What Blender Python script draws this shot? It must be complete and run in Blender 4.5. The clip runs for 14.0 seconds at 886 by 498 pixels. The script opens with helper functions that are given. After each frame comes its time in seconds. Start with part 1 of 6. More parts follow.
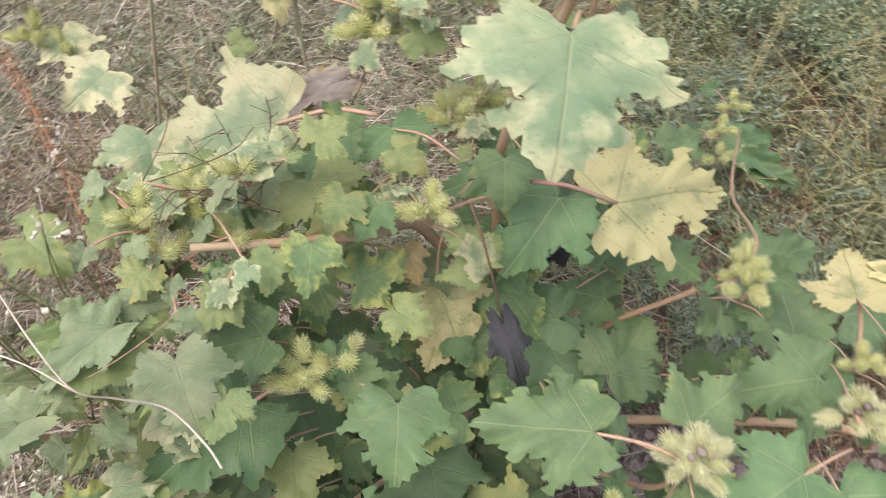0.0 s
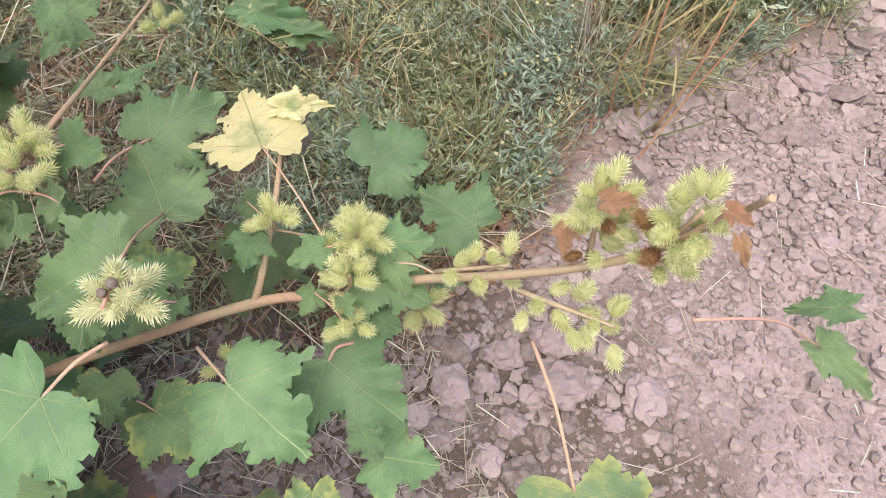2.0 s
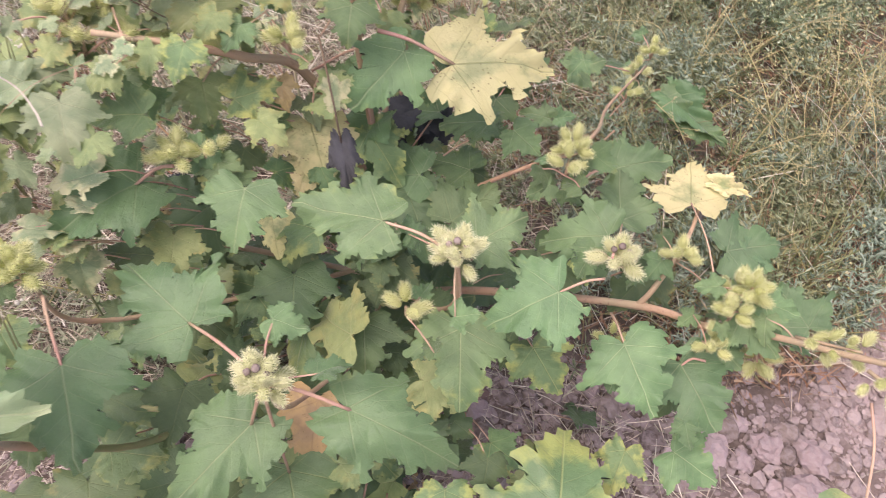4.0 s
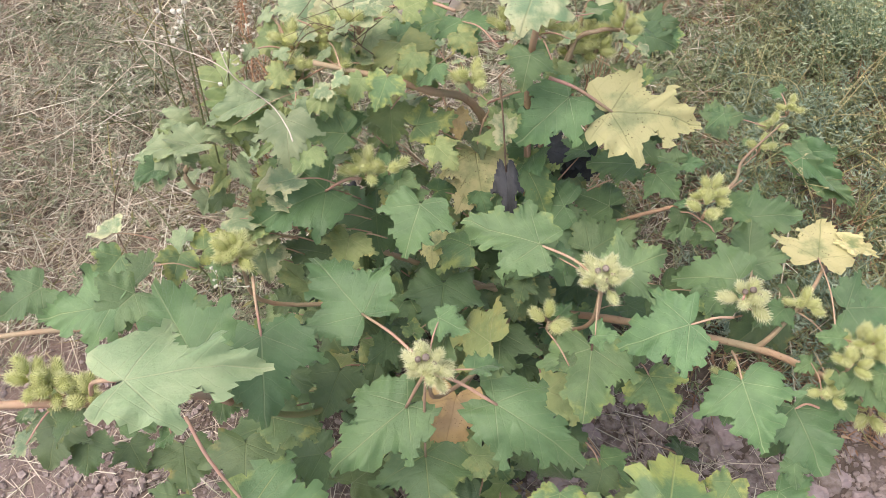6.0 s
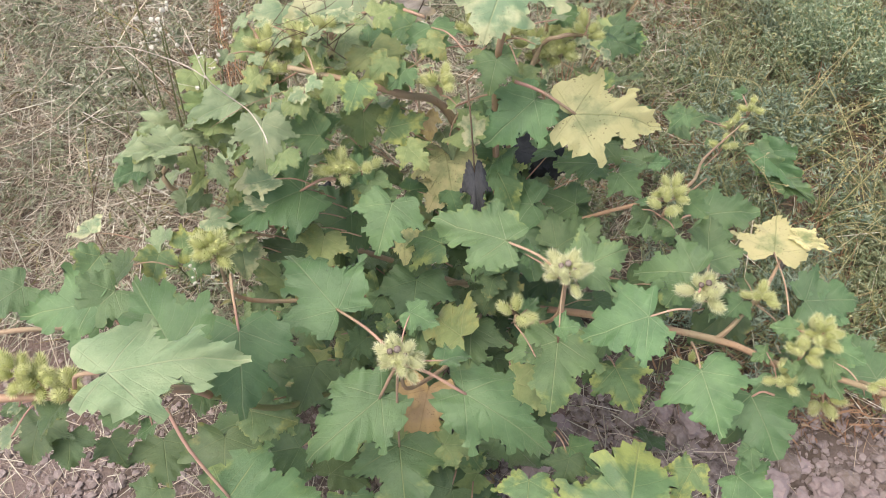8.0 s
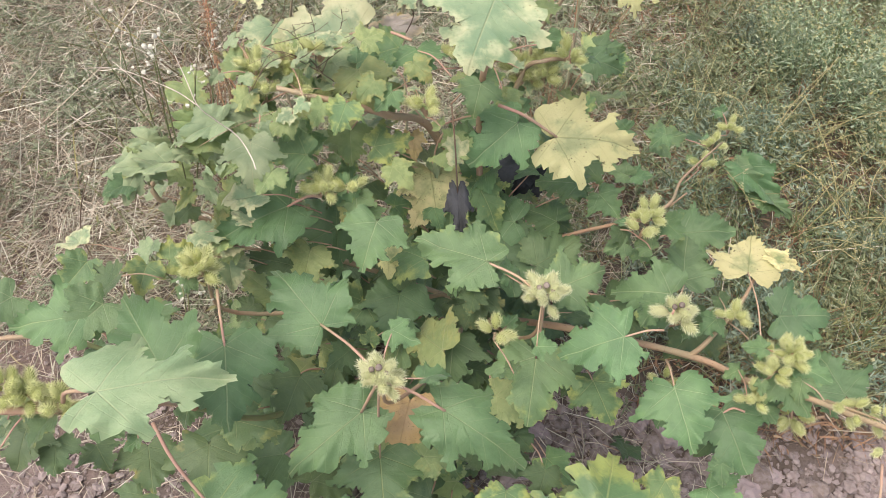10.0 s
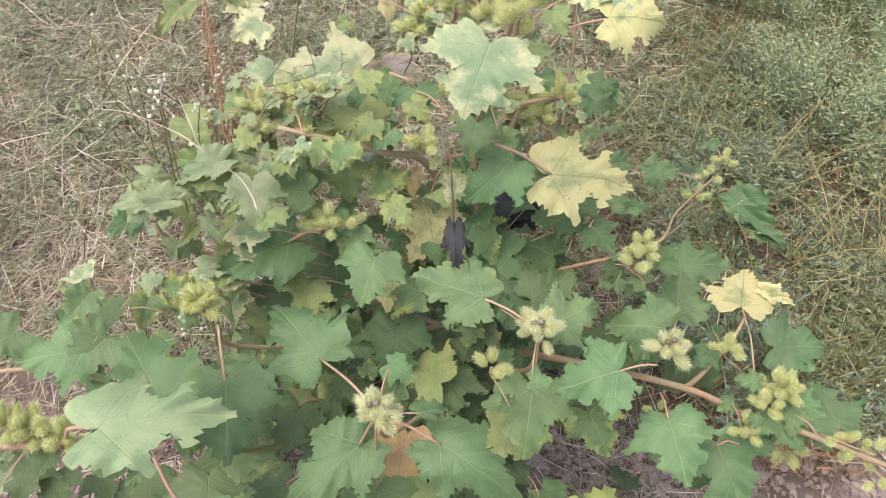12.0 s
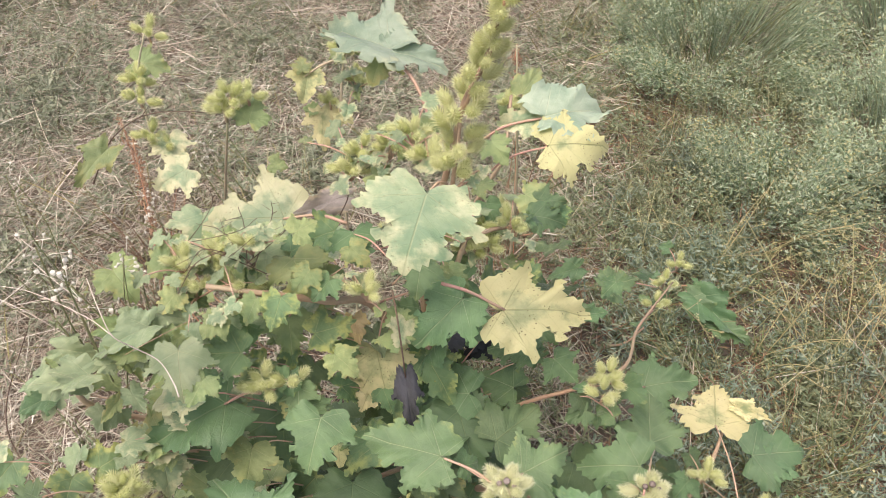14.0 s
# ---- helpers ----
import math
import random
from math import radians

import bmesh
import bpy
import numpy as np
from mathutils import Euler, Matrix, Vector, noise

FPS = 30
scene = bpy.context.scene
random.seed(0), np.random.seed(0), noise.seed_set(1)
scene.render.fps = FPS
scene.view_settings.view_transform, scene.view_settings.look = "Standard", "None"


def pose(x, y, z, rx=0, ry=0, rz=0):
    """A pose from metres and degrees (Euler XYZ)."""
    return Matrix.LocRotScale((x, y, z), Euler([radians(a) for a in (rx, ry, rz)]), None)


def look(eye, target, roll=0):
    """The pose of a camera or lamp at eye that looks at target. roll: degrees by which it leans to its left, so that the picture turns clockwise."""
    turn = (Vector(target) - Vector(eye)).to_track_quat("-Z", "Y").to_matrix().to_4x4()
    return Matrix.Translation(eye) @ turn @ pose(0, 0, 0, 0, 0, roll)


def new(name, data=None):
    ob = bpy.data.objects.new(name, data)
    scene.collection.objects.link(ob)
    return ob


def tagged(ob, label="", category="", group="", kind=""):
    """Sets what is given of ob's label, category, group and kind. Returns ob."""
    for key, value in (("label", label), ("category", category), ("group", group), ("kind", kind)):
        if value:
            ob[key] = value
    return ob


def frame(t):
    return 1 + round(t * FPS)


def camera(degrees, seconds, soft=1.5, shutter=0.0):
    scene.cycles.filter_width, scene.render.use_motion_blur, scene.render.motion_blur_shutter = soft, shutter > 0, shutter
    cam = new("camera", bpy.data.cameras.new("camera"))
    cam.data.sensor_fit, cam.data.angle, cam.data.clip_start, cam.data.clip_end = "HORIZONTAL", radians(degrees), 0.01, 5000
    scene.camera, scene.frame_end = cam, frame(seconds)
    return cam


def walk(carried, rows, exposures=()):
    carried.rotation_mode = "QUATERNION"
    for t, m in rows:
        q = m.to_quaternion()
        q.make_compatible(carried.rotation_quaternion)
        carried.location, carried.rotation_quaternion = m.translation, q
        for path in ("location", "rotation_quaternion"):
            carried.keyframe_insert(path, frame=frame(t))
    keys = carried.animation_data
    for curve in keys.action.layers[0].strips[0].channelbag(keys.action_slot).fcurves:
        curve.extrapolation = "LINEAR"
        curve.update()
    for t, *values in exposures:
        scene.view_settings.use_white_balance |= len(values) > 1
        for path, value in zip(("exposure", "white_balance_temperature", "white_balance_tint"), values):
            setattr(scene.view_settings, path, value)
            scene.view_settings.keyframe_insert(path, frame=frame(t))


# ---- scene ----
# camera and its walk: seconds, x, y, z, yaw, pitch, lean
cam = camera(60.49, 14.0, soft=0.8, shutter=0.32)
ROWS = [
    (0.0, 0.361, 0.225, 1.259, 5.28, -57.31, -0.71),
    (0.5, 0.406, 0.176, 1.261, -5.05, -55.53, 0.23),
    (1.0, 0.571, 0.202, 1.218, -10.27, -55.56, 3.21),
    (1.5, 0.727, 0.226, 1.155, -13.04, -58.96, 3.86),
    (2.0, 0.804, 0.237, 1.106, -23.59, -62.33, 7.88),
    (2.5, 0.803, 0.228, 1.104, -19.47, -62.68, 4.9),
    (3.0, 0.754, 0.161, 1.165, -10.56, -61.83, 3.55),
    (3.5, 0.640, 0.074, 1.254, 3.43, -59.44, 0.76),
    (4.0, 0.591, 0.041, 1.308, 11.32, -58.22, 2.05),
    (4.2, 0.583, 0.012, 1.321, 12.60, -56.41, 1.10),
    (6.3, 0.546, -0.038, 1.397, 24.79, -56.75, -2.82),
    (6.5, 0.549, -0.032, 1.393, 22.89, -58.12, -1.25),
    (7.0, 0.557, -0.032, 1.393, 21.21, -58.5, -1.19),
    (7.5, 0.556, -0.044, 1.398, 21.33, -58.14, -0.92),
    (8.0, 0.565, -0.055, 1.424, 21.43, -56.47, -0.74),
    (8.2, 0.572, -0.056, 1.432, 20.64, -55.87, -0.89),
    (10.3, 0.566, -0.043, 1.464, 19.90, -57.06, 1.99),
    (10.5, 0.566, -0.044, 1.467, 20.33, -57.17, 1.82),
    (11.0, 0.571, -0.054, 1.471, 19.86, -56.45, 2.29),
    (11.5, 0.572, -0.050, 1.483, 20.06, -55.3, 1.97),
    (12.0, 0.570, -0.040, 1.485, 19.87, -55.04, 1.58),
    (12.5, 0.561, -0.001, 1.471, 16.74, -53.11, 2.11),
    (13.0, 0.553, 0.037, 1.470, 15.64, -51.11, 1.08),
    (13.5, 0.554, 0.049, 1.476, 14.81, -48.94, 1.74),
    (14.0, 0.552, 0.057, 1.478, 15.16, -48.5, 1.03),
]
walk(cam, [(t, pose(x, y, z, 0, 0, yaw) @ pose(0, 0, 0, 90 + pitch) @ pose(0, 0, 0, 0, 0, lean))
           for t, x, y, z, yaw, pitch, lean in ROWS],
     exposures=((0.0, 0.61, 6500, 17), (0.5, 0.57, 6500, 16), (1.5, 0.80, 6500, 15), (3.0, 0.78, 6500, 14), (3.5, 0.79, 6800, 25), (4.0, 0.84, 6600, 28), (6.5, 0.66, 6600, 12), (12.0, 0.69, 6600, 12), (13.2, 0.77, 6700, 17), (14.0, 0.73, 6700, 18)))

# ---- world, sun, exposure ----
SUN_EL, SUN_AZ = 72.0, 225.0
world = bpy.data.worlds.new("hazy_sky")
world.use_nodes = True
scene.world = world
wn, wl = world.node_tree.nodes, world.node_tree.links
sky = wn.new("ShaderNodeTexSky")
sky.sky_type, sky.sun_disc = "NISHITA", False
sky.sun_elevation, sky.sun_rotation = radians(SUN_EL), radians(SUN_AZ)
sky.air_density, sky.dust_density, sky.ozone_density = 1.0, 6.0, 1.0
wl.new(sky.outputs[0], wn["Background"].inputs[0])
wn["Background"].inputs[1].default_value = 0.15
sun = new("sun", bpy.data.lights.new("sun", "SUN"))
sun.data.energy, sun.data.angle, sun.data.color = 1.6, radians(50), (1.0, 0.95, 0.90)
sun.matrix_world = look((0, 0, 10), (10 / math.tan(radians(SUN_EL)) * -math.sin(radians(SUN_AZ)), 10 / math.tan(radians(SUN_EL)) * -math.cos(radians(SUN_AZ)), 0))


# ---- materials ----
class Nodes:
    """A short hand for building a material's node tree."""

    def __init__(self, name):
        self.mat = bpy.data.materials.new(name)
        self.mat.use_nodes = True
        self.n, self.l = self.mat.node_tree.nodes, self.mat.node_tree.links
        self.bsdf = self.n["Principled BSDF"]
        self.out = self.n["Material Output"]

    def put(self, socket, value):
        if hasattr(value, "links"):
            self.l.new(value, socket)
        else:
            socket.default_value = value

    def math(self, op, a, b=0.0, c=0.0, clamp=False):
        k = self.n.new("ShaderNodeMath")
        k.operation, k.use_clamp = op, clamp
        for s, v in zip(k.inputs, (a, b, c)):
            self.put(s, v)
        return k.outputs[0]

    def ramp(self, v, lo, hi, a=0.0, b=1.0):
        k = self.n.new("ShaderNodeMapRange")
        k.interpolation_type = "SMOOTHSTEP"
        for s, x in zip(k.inputs, (v, lo, hi, a, b)):
            self.put(s, x)
        return k.outputs[0]

    def mix(self, f, a, b, mode="MIX"):
        k = self.n.new("ShaderNodeMix")
        k.data_type, k.blend_type = "RGBA", mode
        self.put(k.inputs[0], f)
        self.put(k.inputs[6], a)
        self.put(k.inputs[7], b)
        return k.outputs[2]

    def noise(self, vec, scale, detail=4.0, rough=0.6):
        k = self.n.new("ShaderNodeTexNoise")
        k.inputs["Scale"].default_value, k.inputs["Detail"].default_value, k.inputs["Roughness"].default_value = scale, detail, rough
        if vec is not None:
            self.l.new(vec, k.inputs["Vector"])
        return k.outputs["Fac"]

    def voronoi(self, vec, scale, feature="F1"):
        k = self.n.new("ShaderNodeTexVoronoi")
        k.feature = feature
        k.inputs["Scale"].default_value = scale
        self.l.new(vec, k.inputs["Vector"])
        return k.outputs["Distance"]

    def coords(self, which="Object"):
        return self.n.new("ShaderNodeTexCoord").outputs[which]

    def position(self):
        return self.n.new("ShaderNodeNewGeometry").outputs["Position"]

    def random(self):
        return self.n.new("ShaderNodeObjectInfo").outputs["Random"]

    def island(self):
        return self.n.new("ShaderNodeNewGeometry").outputs["Random Per Island"]

    def bump(self, height, strength=0.3, distance=0.002):
        k = self.n.new("ShaderNodeBump")
        k.inputs["Strength"].default_value, k.inputs["Distance"].default_value = strength, distance
        self.put(k.inputs["Height"], height)
        self.l.new(k.outputs[0], self.bsdf.inputs["Normal"])
        return k.outputs[0]

    def done(self, color, rough=0.7, translucent=0.0, spec=0.3, glow=None):
        self.put(self.bsdf.inputs["Base Color"], color)
        self.put(self.bsdf.inputs["Roughness"], rough)
        self.bsdf.inputs["Specular IOR Level"].default_value = spec
        if translucent:
            t = self.n.new("ShaderNodeBsdfTranslucent")
            self.put(t.inputs["Color"], self.mix(0.35, color, glow) if glow else color)
            x = self.n.new("ShaderNodeMixShader")
            x.inputs[0].default_value = translucent
            self.l.new(self.bsdf.outputs[0], x.inputs[1])
            self.l.new(t.outputs[0], x.inputs[2])
            self.l.new(x.outputs[0], self.out.inputs["Surface"])
        return self.mat


def rgb(r, g, b):
    return (r, g, b, 1.0)


def leaf_material(name, dark, light, vein, yellow, yellow_amount, spots):
    """A rough, lobed weed leaf with pale main veins; yellow: the colour of its fading parts."""
    m = Nodes(name)
    co = m.coords()
    sep = m.n.new("ShaderNodeSeparateXYZ")
    m.l.new(co, sep.inputs[0])
    ax, y = m.math("ABSOLUTE", sep.outputs[0]), sep.outputs[1]
    rnd = m.random()
    shift = m.n.new("ShaderNodeVectorMath")
    shift.operation = "ADD"
    m.l.new(co, shift.inputs[0])
    off = m.n.new("ShaderNodeCombineXYZ")
    m.put(off.inputs[0], m.math("MULTIPLY", rnd, 37.0))
    m.put(off.inputs[2], m.math("MULTIPLY", rnd, 11.0))
    m.l.new(off.outputs[0], shift.inputs[1])
    co2 = shift.outputs[0]
    mid = m.ramp(ax, 0.003, 0.013, 1.0, 0.0)
    lat = m.math("ABSOLUTE", m.math("SUBTRACT", m.math("MULTIPLY", ax, 0.45), m.math("MULTIPLY", y, 0.89)))
    lat = m.math("MULTIPLY", m.ramp(lat, 0.002, 0.010, 0.9, 0.0), m.ramp(ax, 0.5, 0.3, 0.0, 1.0))
    low = m.math("ABSOLUTE", m.math("ADD", m.math("MULTIPLY", ax, 0.5), m.math("MULTIPLY", y, 0.87)))
    low = m.math("MULTIPLY", m.ramp(low, 0.002, 0.008, 0.6, 0.0), m.ramp(ax, 0.45, 0.2, 0.0, 1.0))
    sec = m.math("FRACT", m.math("MULTIPLY", m.math("ADD", m.math("SUBTRACT", y, m.math("MULTIPLY", ax, 0.8)), m.math("MULTIPLY", m.noise(co2, 4.0, 2.0), 0.12)), 5.0))
    sec = m.ramp(m.math("ABSOLUTE", m.math("SUBTRACT", sec, 0.5)), 0.008, 0.045, 0.28, 0.0)
    net = m.ramp(m.voronoi(co2, 26.0, "DISTANCE_TO_EDGE"), 0.0, 0.05, 0.10, 0.0)
    veins = m.math("MAXIMUM", m.math("MAXIMUM", mid, lat), m.math("MAXIMUM", low, m.math("MAXIMUM", sec, net)))
    big, fine = m.noise(co2, 2.2, 3.0), m.noise(co2, 22.0, 4.0)
    base = m.mix(m.ramp(big, 0.3, 0.7), dark, light)
    base = m.mix(m.math("MULTIPLY", fine, 0.2), base, m.mix(0.5, base, rgb(0.3, 0.34, 0.22)))
    rim = m.n.new("ShaderNodeAttribute")
    rim.attribute_name = "rim"
    fade = m.math("ADD", m.math("MULTIPLY", m.noise(co2, 3.2, 5.0), 1.5), m.math("MULTIPLY", rim.outputs["Fac"], 0.45))
    fade = m.math("ADD", fade, m.math("MULTIPLY", rnd, 0.25))
    fade = m.ramp(fade, 1.55 - yellow_amount, 1.95 - yellow_amount)
    base = m.mix(fade, base, yellow)
    base = m.mix(m.math("MULTIPLY", veins, 0.5), base, vein)
    if spots:
        s = m.math("MULTIPLY", m.ramp(m.voronoi(co2, 24.0), 0.12, 0.3, 1.0, 0.0), m.ramp(m.noise(co2, 5.0, 3.0), 0.50, 0.62))
        base = m.mix(m.math("MULTIPLY", s, spots), base, rgb(0.09, 0.055, 0.02))
    hsv = m.n.new("ShaderNodeHueSaturation")
    m.put(hsv.inputs["Value"], m.math("ADD", m.math("MULTIPLY", m.math("FRACT", m.math("MULTIPLY", rnd, 7.3)), 0.42), 0.84))
    m.put(hsv.inputs["Hue"], m.math("ADD", m.math("MULTIPLY", m.math("FRACT", m.math("MULTIPLY", rnd, 3.1)), -0.03), 0.515))
    m.l.new(base, hsv.inputs["Color"])
    m.bump(m.math("ADD", m.math("MULTIPLY", veins, -0.6), m.math("MULTIPLY", fine, 0.6)), 0.5, 0.004)
    m.bsdf.inputs["Sheen Weight"].default_value = 0.0 if "black" in name else 0.2
    m.bsdf.inputs["Sheen Roughness"].default_value = 0.45
    if "black" in name:
        return m.done(hsv.outputs[0], 0.8, 0.0, 0.1)
    return m.done(hsv.outputs[0], m.ramp(fine, 0.3, 0.7, 0.36, 0.54), 0.28, 0.5, rgb(0.34, 0.40, 0.08))


GREEN, DARKG, PALE = rgb(0.130, 0.236, 0.094), rgb(0.075, 0.155, 0.060), rgb(0.36, 0.42, 0.22)
LEAF_MATS = {
    "green": leaf_material("leaf_green", DARKG, GREEN, PALE, rgb(0.28, 0.34, 0.10), 0.16, 0.12),
    "mottled": leaf_material("leaf_mottled", DARKG, GREEN, rgb(0.38, 0.41, 0.16), rgb(0.34, 0.39, 0.12), 0.38, 0.25),
    "yellow": leaf_material("leaf_yellow", rgb(0.22, 0.28, 0.12), rgb(0.40, 0.42, 0.20), rgb(0.24, 0.27, 0.10), rgb(0.60, 0.57, 0.28), 0.76, 0.95),
    # the green leaf darkened, with the canopy's shade in its colour
    "shade": leaf_material("leaf_shaded", rgb(0.05, 0.105, 0.04), rgb(0.085, 0.15, 0.055), rgb(0.17, 0.22, 0.09), rgb(0.32, 0.28, 0.08), 0.16, 0.3),
    "dry": leaf_material("leaf_dry", rgb(0.26, 0.18, 0.085), rgb(0.38, 0.28, 0.14), rgb(0.3, 0.21, 0.1), rgb(0.42, 0.31, 0.13), 0.5, 0.8),
    "rust": leaf_material("leaf_rust", rgb(0.24, 0.11, 0.055), rgb(0.40, 0.21, 0.115), rgb(0.30, 0.16, 0.09), rgb(0.44, 0.27, 0.15), 0.3, 0.3),
    # the glare on the topmost leaf is put into this pale colour
    "mint": leaf_material("leaf_mint", rgb(0.21, 0.31, 0.21), rgb(0.37, 0.46, 0.33), rgb(0.46, 0.50, 0.33), rgb(0.48, 0.52, 0.32), 0.2, 0.15),
    "lime": leaf_material("leaf_lime", rgb(0.160, 0.235, 0.085), rgb(0.275, 0.345, 0.135), rgb(0.35, 0.38, 0.18), rgb(0.36, 0.36, 0.13), 0.34, 0.3),
    # paler copy of the green leaf, with glare and haze in its colour
    "silver": leaf_material("leaf_silver_glare", rgb(0.178, 0.262, 0.132), rgb(0.30, 0.375, 0.203), rgb(0.40, 0.43, 0.25), rgb(0.38, 0.42, 0.24), 0.16, 0.15),
    "pale": leaf_material("leaf_pale", rgb(0.16, 0.26, 0.14), rgb(0.28, 0.36, 0.20), rgb(0.40, 0.43, 0.24), rgb(0.52, 0.53, 0.31), 0.5, 0.45),
    "ash": leaf_material("leaf_ash", rgb(0.15, 0.125, 0.115), rgb(0.30, 0.26, 0.24), rgb(0.24, 0.21, 0.19), rgb(0.40, 0.32, 0.22), 0.35, 0.4),
    "black": leaf_material("leaf_black", rgb(0.030, 0.031, 0.037), rgb(0.055, 0.057, 0.068), rgb(0.06, 0.06, 0.068), rgb(0.07, 0.07, 0.075), 0.2, 0.0),
}


def stem_material(name, a, b, c):
    m = Nodes(name)
    p = m.position()
    base = m.mix(m.ramp(m.noise(p, 9.0, 3.0), 0.35, 0.65), a, b)
    base = m.mix(m.ramp(m.noise(p, 160.0, 3.0), 0.58, 0.78), base, c)
    m.bump(m.noise(p, 260.0, 3.0), 0.5, 0.001)
    return m.done(base, 0.6, 0.0, 0.35)


STEM = stem_material("stem_bark", rgb(0.40, 0.26, 0.17), rgb(0.35, 0.285, 0.18), rgb(0.21, 0.12, 0.085))
PETIOLE = stem_material("petiole_pink", rgb(0.46, 0.27, 0.21), rgb(0.41, 0.31, 0.20), rgb(0.34, 0.16, 0.14))
TWIG = stem_material("dead_twig", rgb(0.52, 0.45, 0.37), rgb(0.66, 0.61, 0.52), rgb(0.36, 0.28, 0.2))
PALESTEM = stem_material("pale_stem", rgb(0.44, 0.37, 0.25), rgb(0.40, 0.39, 0.24), rgb(0.34, 0.25, 0.17))
BUD = stem_material("dried_bud", rgb(0.15, 0.12, 0.10), rgb(0.24, 0.20, 0.17), rgb(0.06, 0.05, 0.04))
DARKTWIG = stem_material("dark_twig", rgb(0.09, 0.06, 0.04), rgb(0.14, 0.10, 0.06), rgb(0.04, 0.03, 0.02))
GREENSTEM = stem_material("weed_stem", rgb(0.16, 0.2, 0.08), rgb(0.22, 0.22, 0.1), rgb(0.2, 0.13, 0.07))


def burr_material(name, body, tip):
    m = Nodes(name)
    rnd = m.random()
    rim = m.n.new("ShaderNodeAttribute")
    rim.attribute_name = "rim"
    base = m.mix(rim.outputs["Fac"], body, tip)
    base = m.mix(m.math("MULTIPLY", rnd, 0.35), base, tip)
    base = m.mix(m.math("MULTIPLY", m.noise(m.coords(), 90.0, 3.0), 0.25), base, body)
    return m.done(base, 0.55, 0.5, 0.3)


BURR = burr_material("burr_green", rgb(0.56, 0.60, 0.26), rgb(0.86, 0.87, 0.57))
BURR_PALE = burr_material("burr_pale", rgb(0.58, 0.61, 0.32), rgb(0.92, 0.92, 0.70))
BURR_BROWN = burr_material("burr_brown", rgb(0.34, 0.19, 0.08), rgb(0.50, 0.32, 0.17))


def straw_material(name, cols, translucent=0.15):
    """Blades or leaflets whose colour varies from piece to piece."""
    m = Nodes(name)
    r = m.n.new("ShaderNodeValToRGB")
    m.l.new(m.island(), r.inputs[0])
    r.color_ramp.interpolation = "LINEAR"
    e = r.color_ramp.elements
    while len(e) < len(cols):
        e.new(0.5)
    for i, c in enumerate(cols):
        e[i].position, e[i].color = i / (len(cols) - 1), c
    base = m.mix(m.math("MULTIPLY", m.ramp(m.noise(m.position(), 3.0, 3.0), 0.35, 0.7), 0.4), r.outputs[0], m.mix(0.5, r.outputs[0], rgb(0.13, 0.095, 0.065)))
    return m.done(base, 0.75, translucent, 0.2)


STRAW = straw_material("dry_straw", [rgb(0.20, 0.155, 0.115), rgb(0.50, 0.425, 0.325), rgb(0.66, 0.60, 0.48), rgb(0.30, 0.24, 0.18), rgb(0.76, 0.73, 0.61), rgb(0.29, 0.29, 0.20), rgb(0.44, 0.45, 0.33)])
GRASS = straw_material("fading_grass", [rgb(0.12, 0.15, 0.06), rgb(0.2, 0.2, 0.09), rgb(0.36, 0.31, 0.16), rgb(0.16, 0.18, 0.08), rgb(0.4, 0.33, 0.14)])
HERB = straw_material("herb_leaves", [rgb(0.115, 0.16, 0.085), rgb(0.21, 0.26, 0.140), rgb(0.36, 0.40, 0.25), rgb(0.125, 0.17, 0.085), rgb(0.31, 0.30, 0.14)])
FIELD = straw_material("field_leaves", [rgb(0.16, 0.20, 0.115), rgb(0.27, 0.31, 0.20), rgb(0.40, 0.42, 0.30), rgb(0.21, 0.24, 0.14)])
SILVER = straw_material("silvery_leaves", [rgb(0.11, 0.165, 0.11), rgb(0.21, 0.28, 0.20), rgb(0.32, 0.39, 0.29), rgb(0.16, 0.22, 0.14)])
BUSH = straw_material("bush_leaves", [rgb(0.10, 0.165, 0.08), rgb(0.28, 0.38, 0.23), rgb(0.52, 0.60, 0.42), rgb(0.14, 0.22, 0.11), rgb(0.46, 0.48, 0.25)], 0.25)
BUSH_PALE = straw_material("pale_bush_leaves", [rgb(0.17, 0.26, 0.14), rgb(0.38, 0.48, 0.32), rgb(0.52, 0.60, 0.42), rgb(0.24, 0.34, 0.19), rgb(0.52, 0.54, 0.30)], 0.25)
FLOWER = straw_material("white_flower", [rgb(0.7, 0.7, 0.62), rgb(0.8, 0.8, 0.74), rgb(0.62, 0.6, 0.48)])
STALKS = straw_material("weed_stalks", [rgb(0.24, 0.28, 0.13), rgb(0.36, 0.36, 0.17), rgb(0.50, 0.48, 0.29), rgb(0.28, 0.30, 0.15)])
SEED = straw_material("pale_seed_heads", [rgb(0.42, 0.41, 0.19), rgb(0.52, 0.50, 0.30), rgb(0.40, 0.37, 0.14)])
RUST = straw_material("rust_stalks", [rgb(0.26, 0.14, 0.085), rgb(0.37, 0.23, 0.14), rgb(0.2, 0.12, 0.075), rgb(0.42, 0.31, 0.2)])


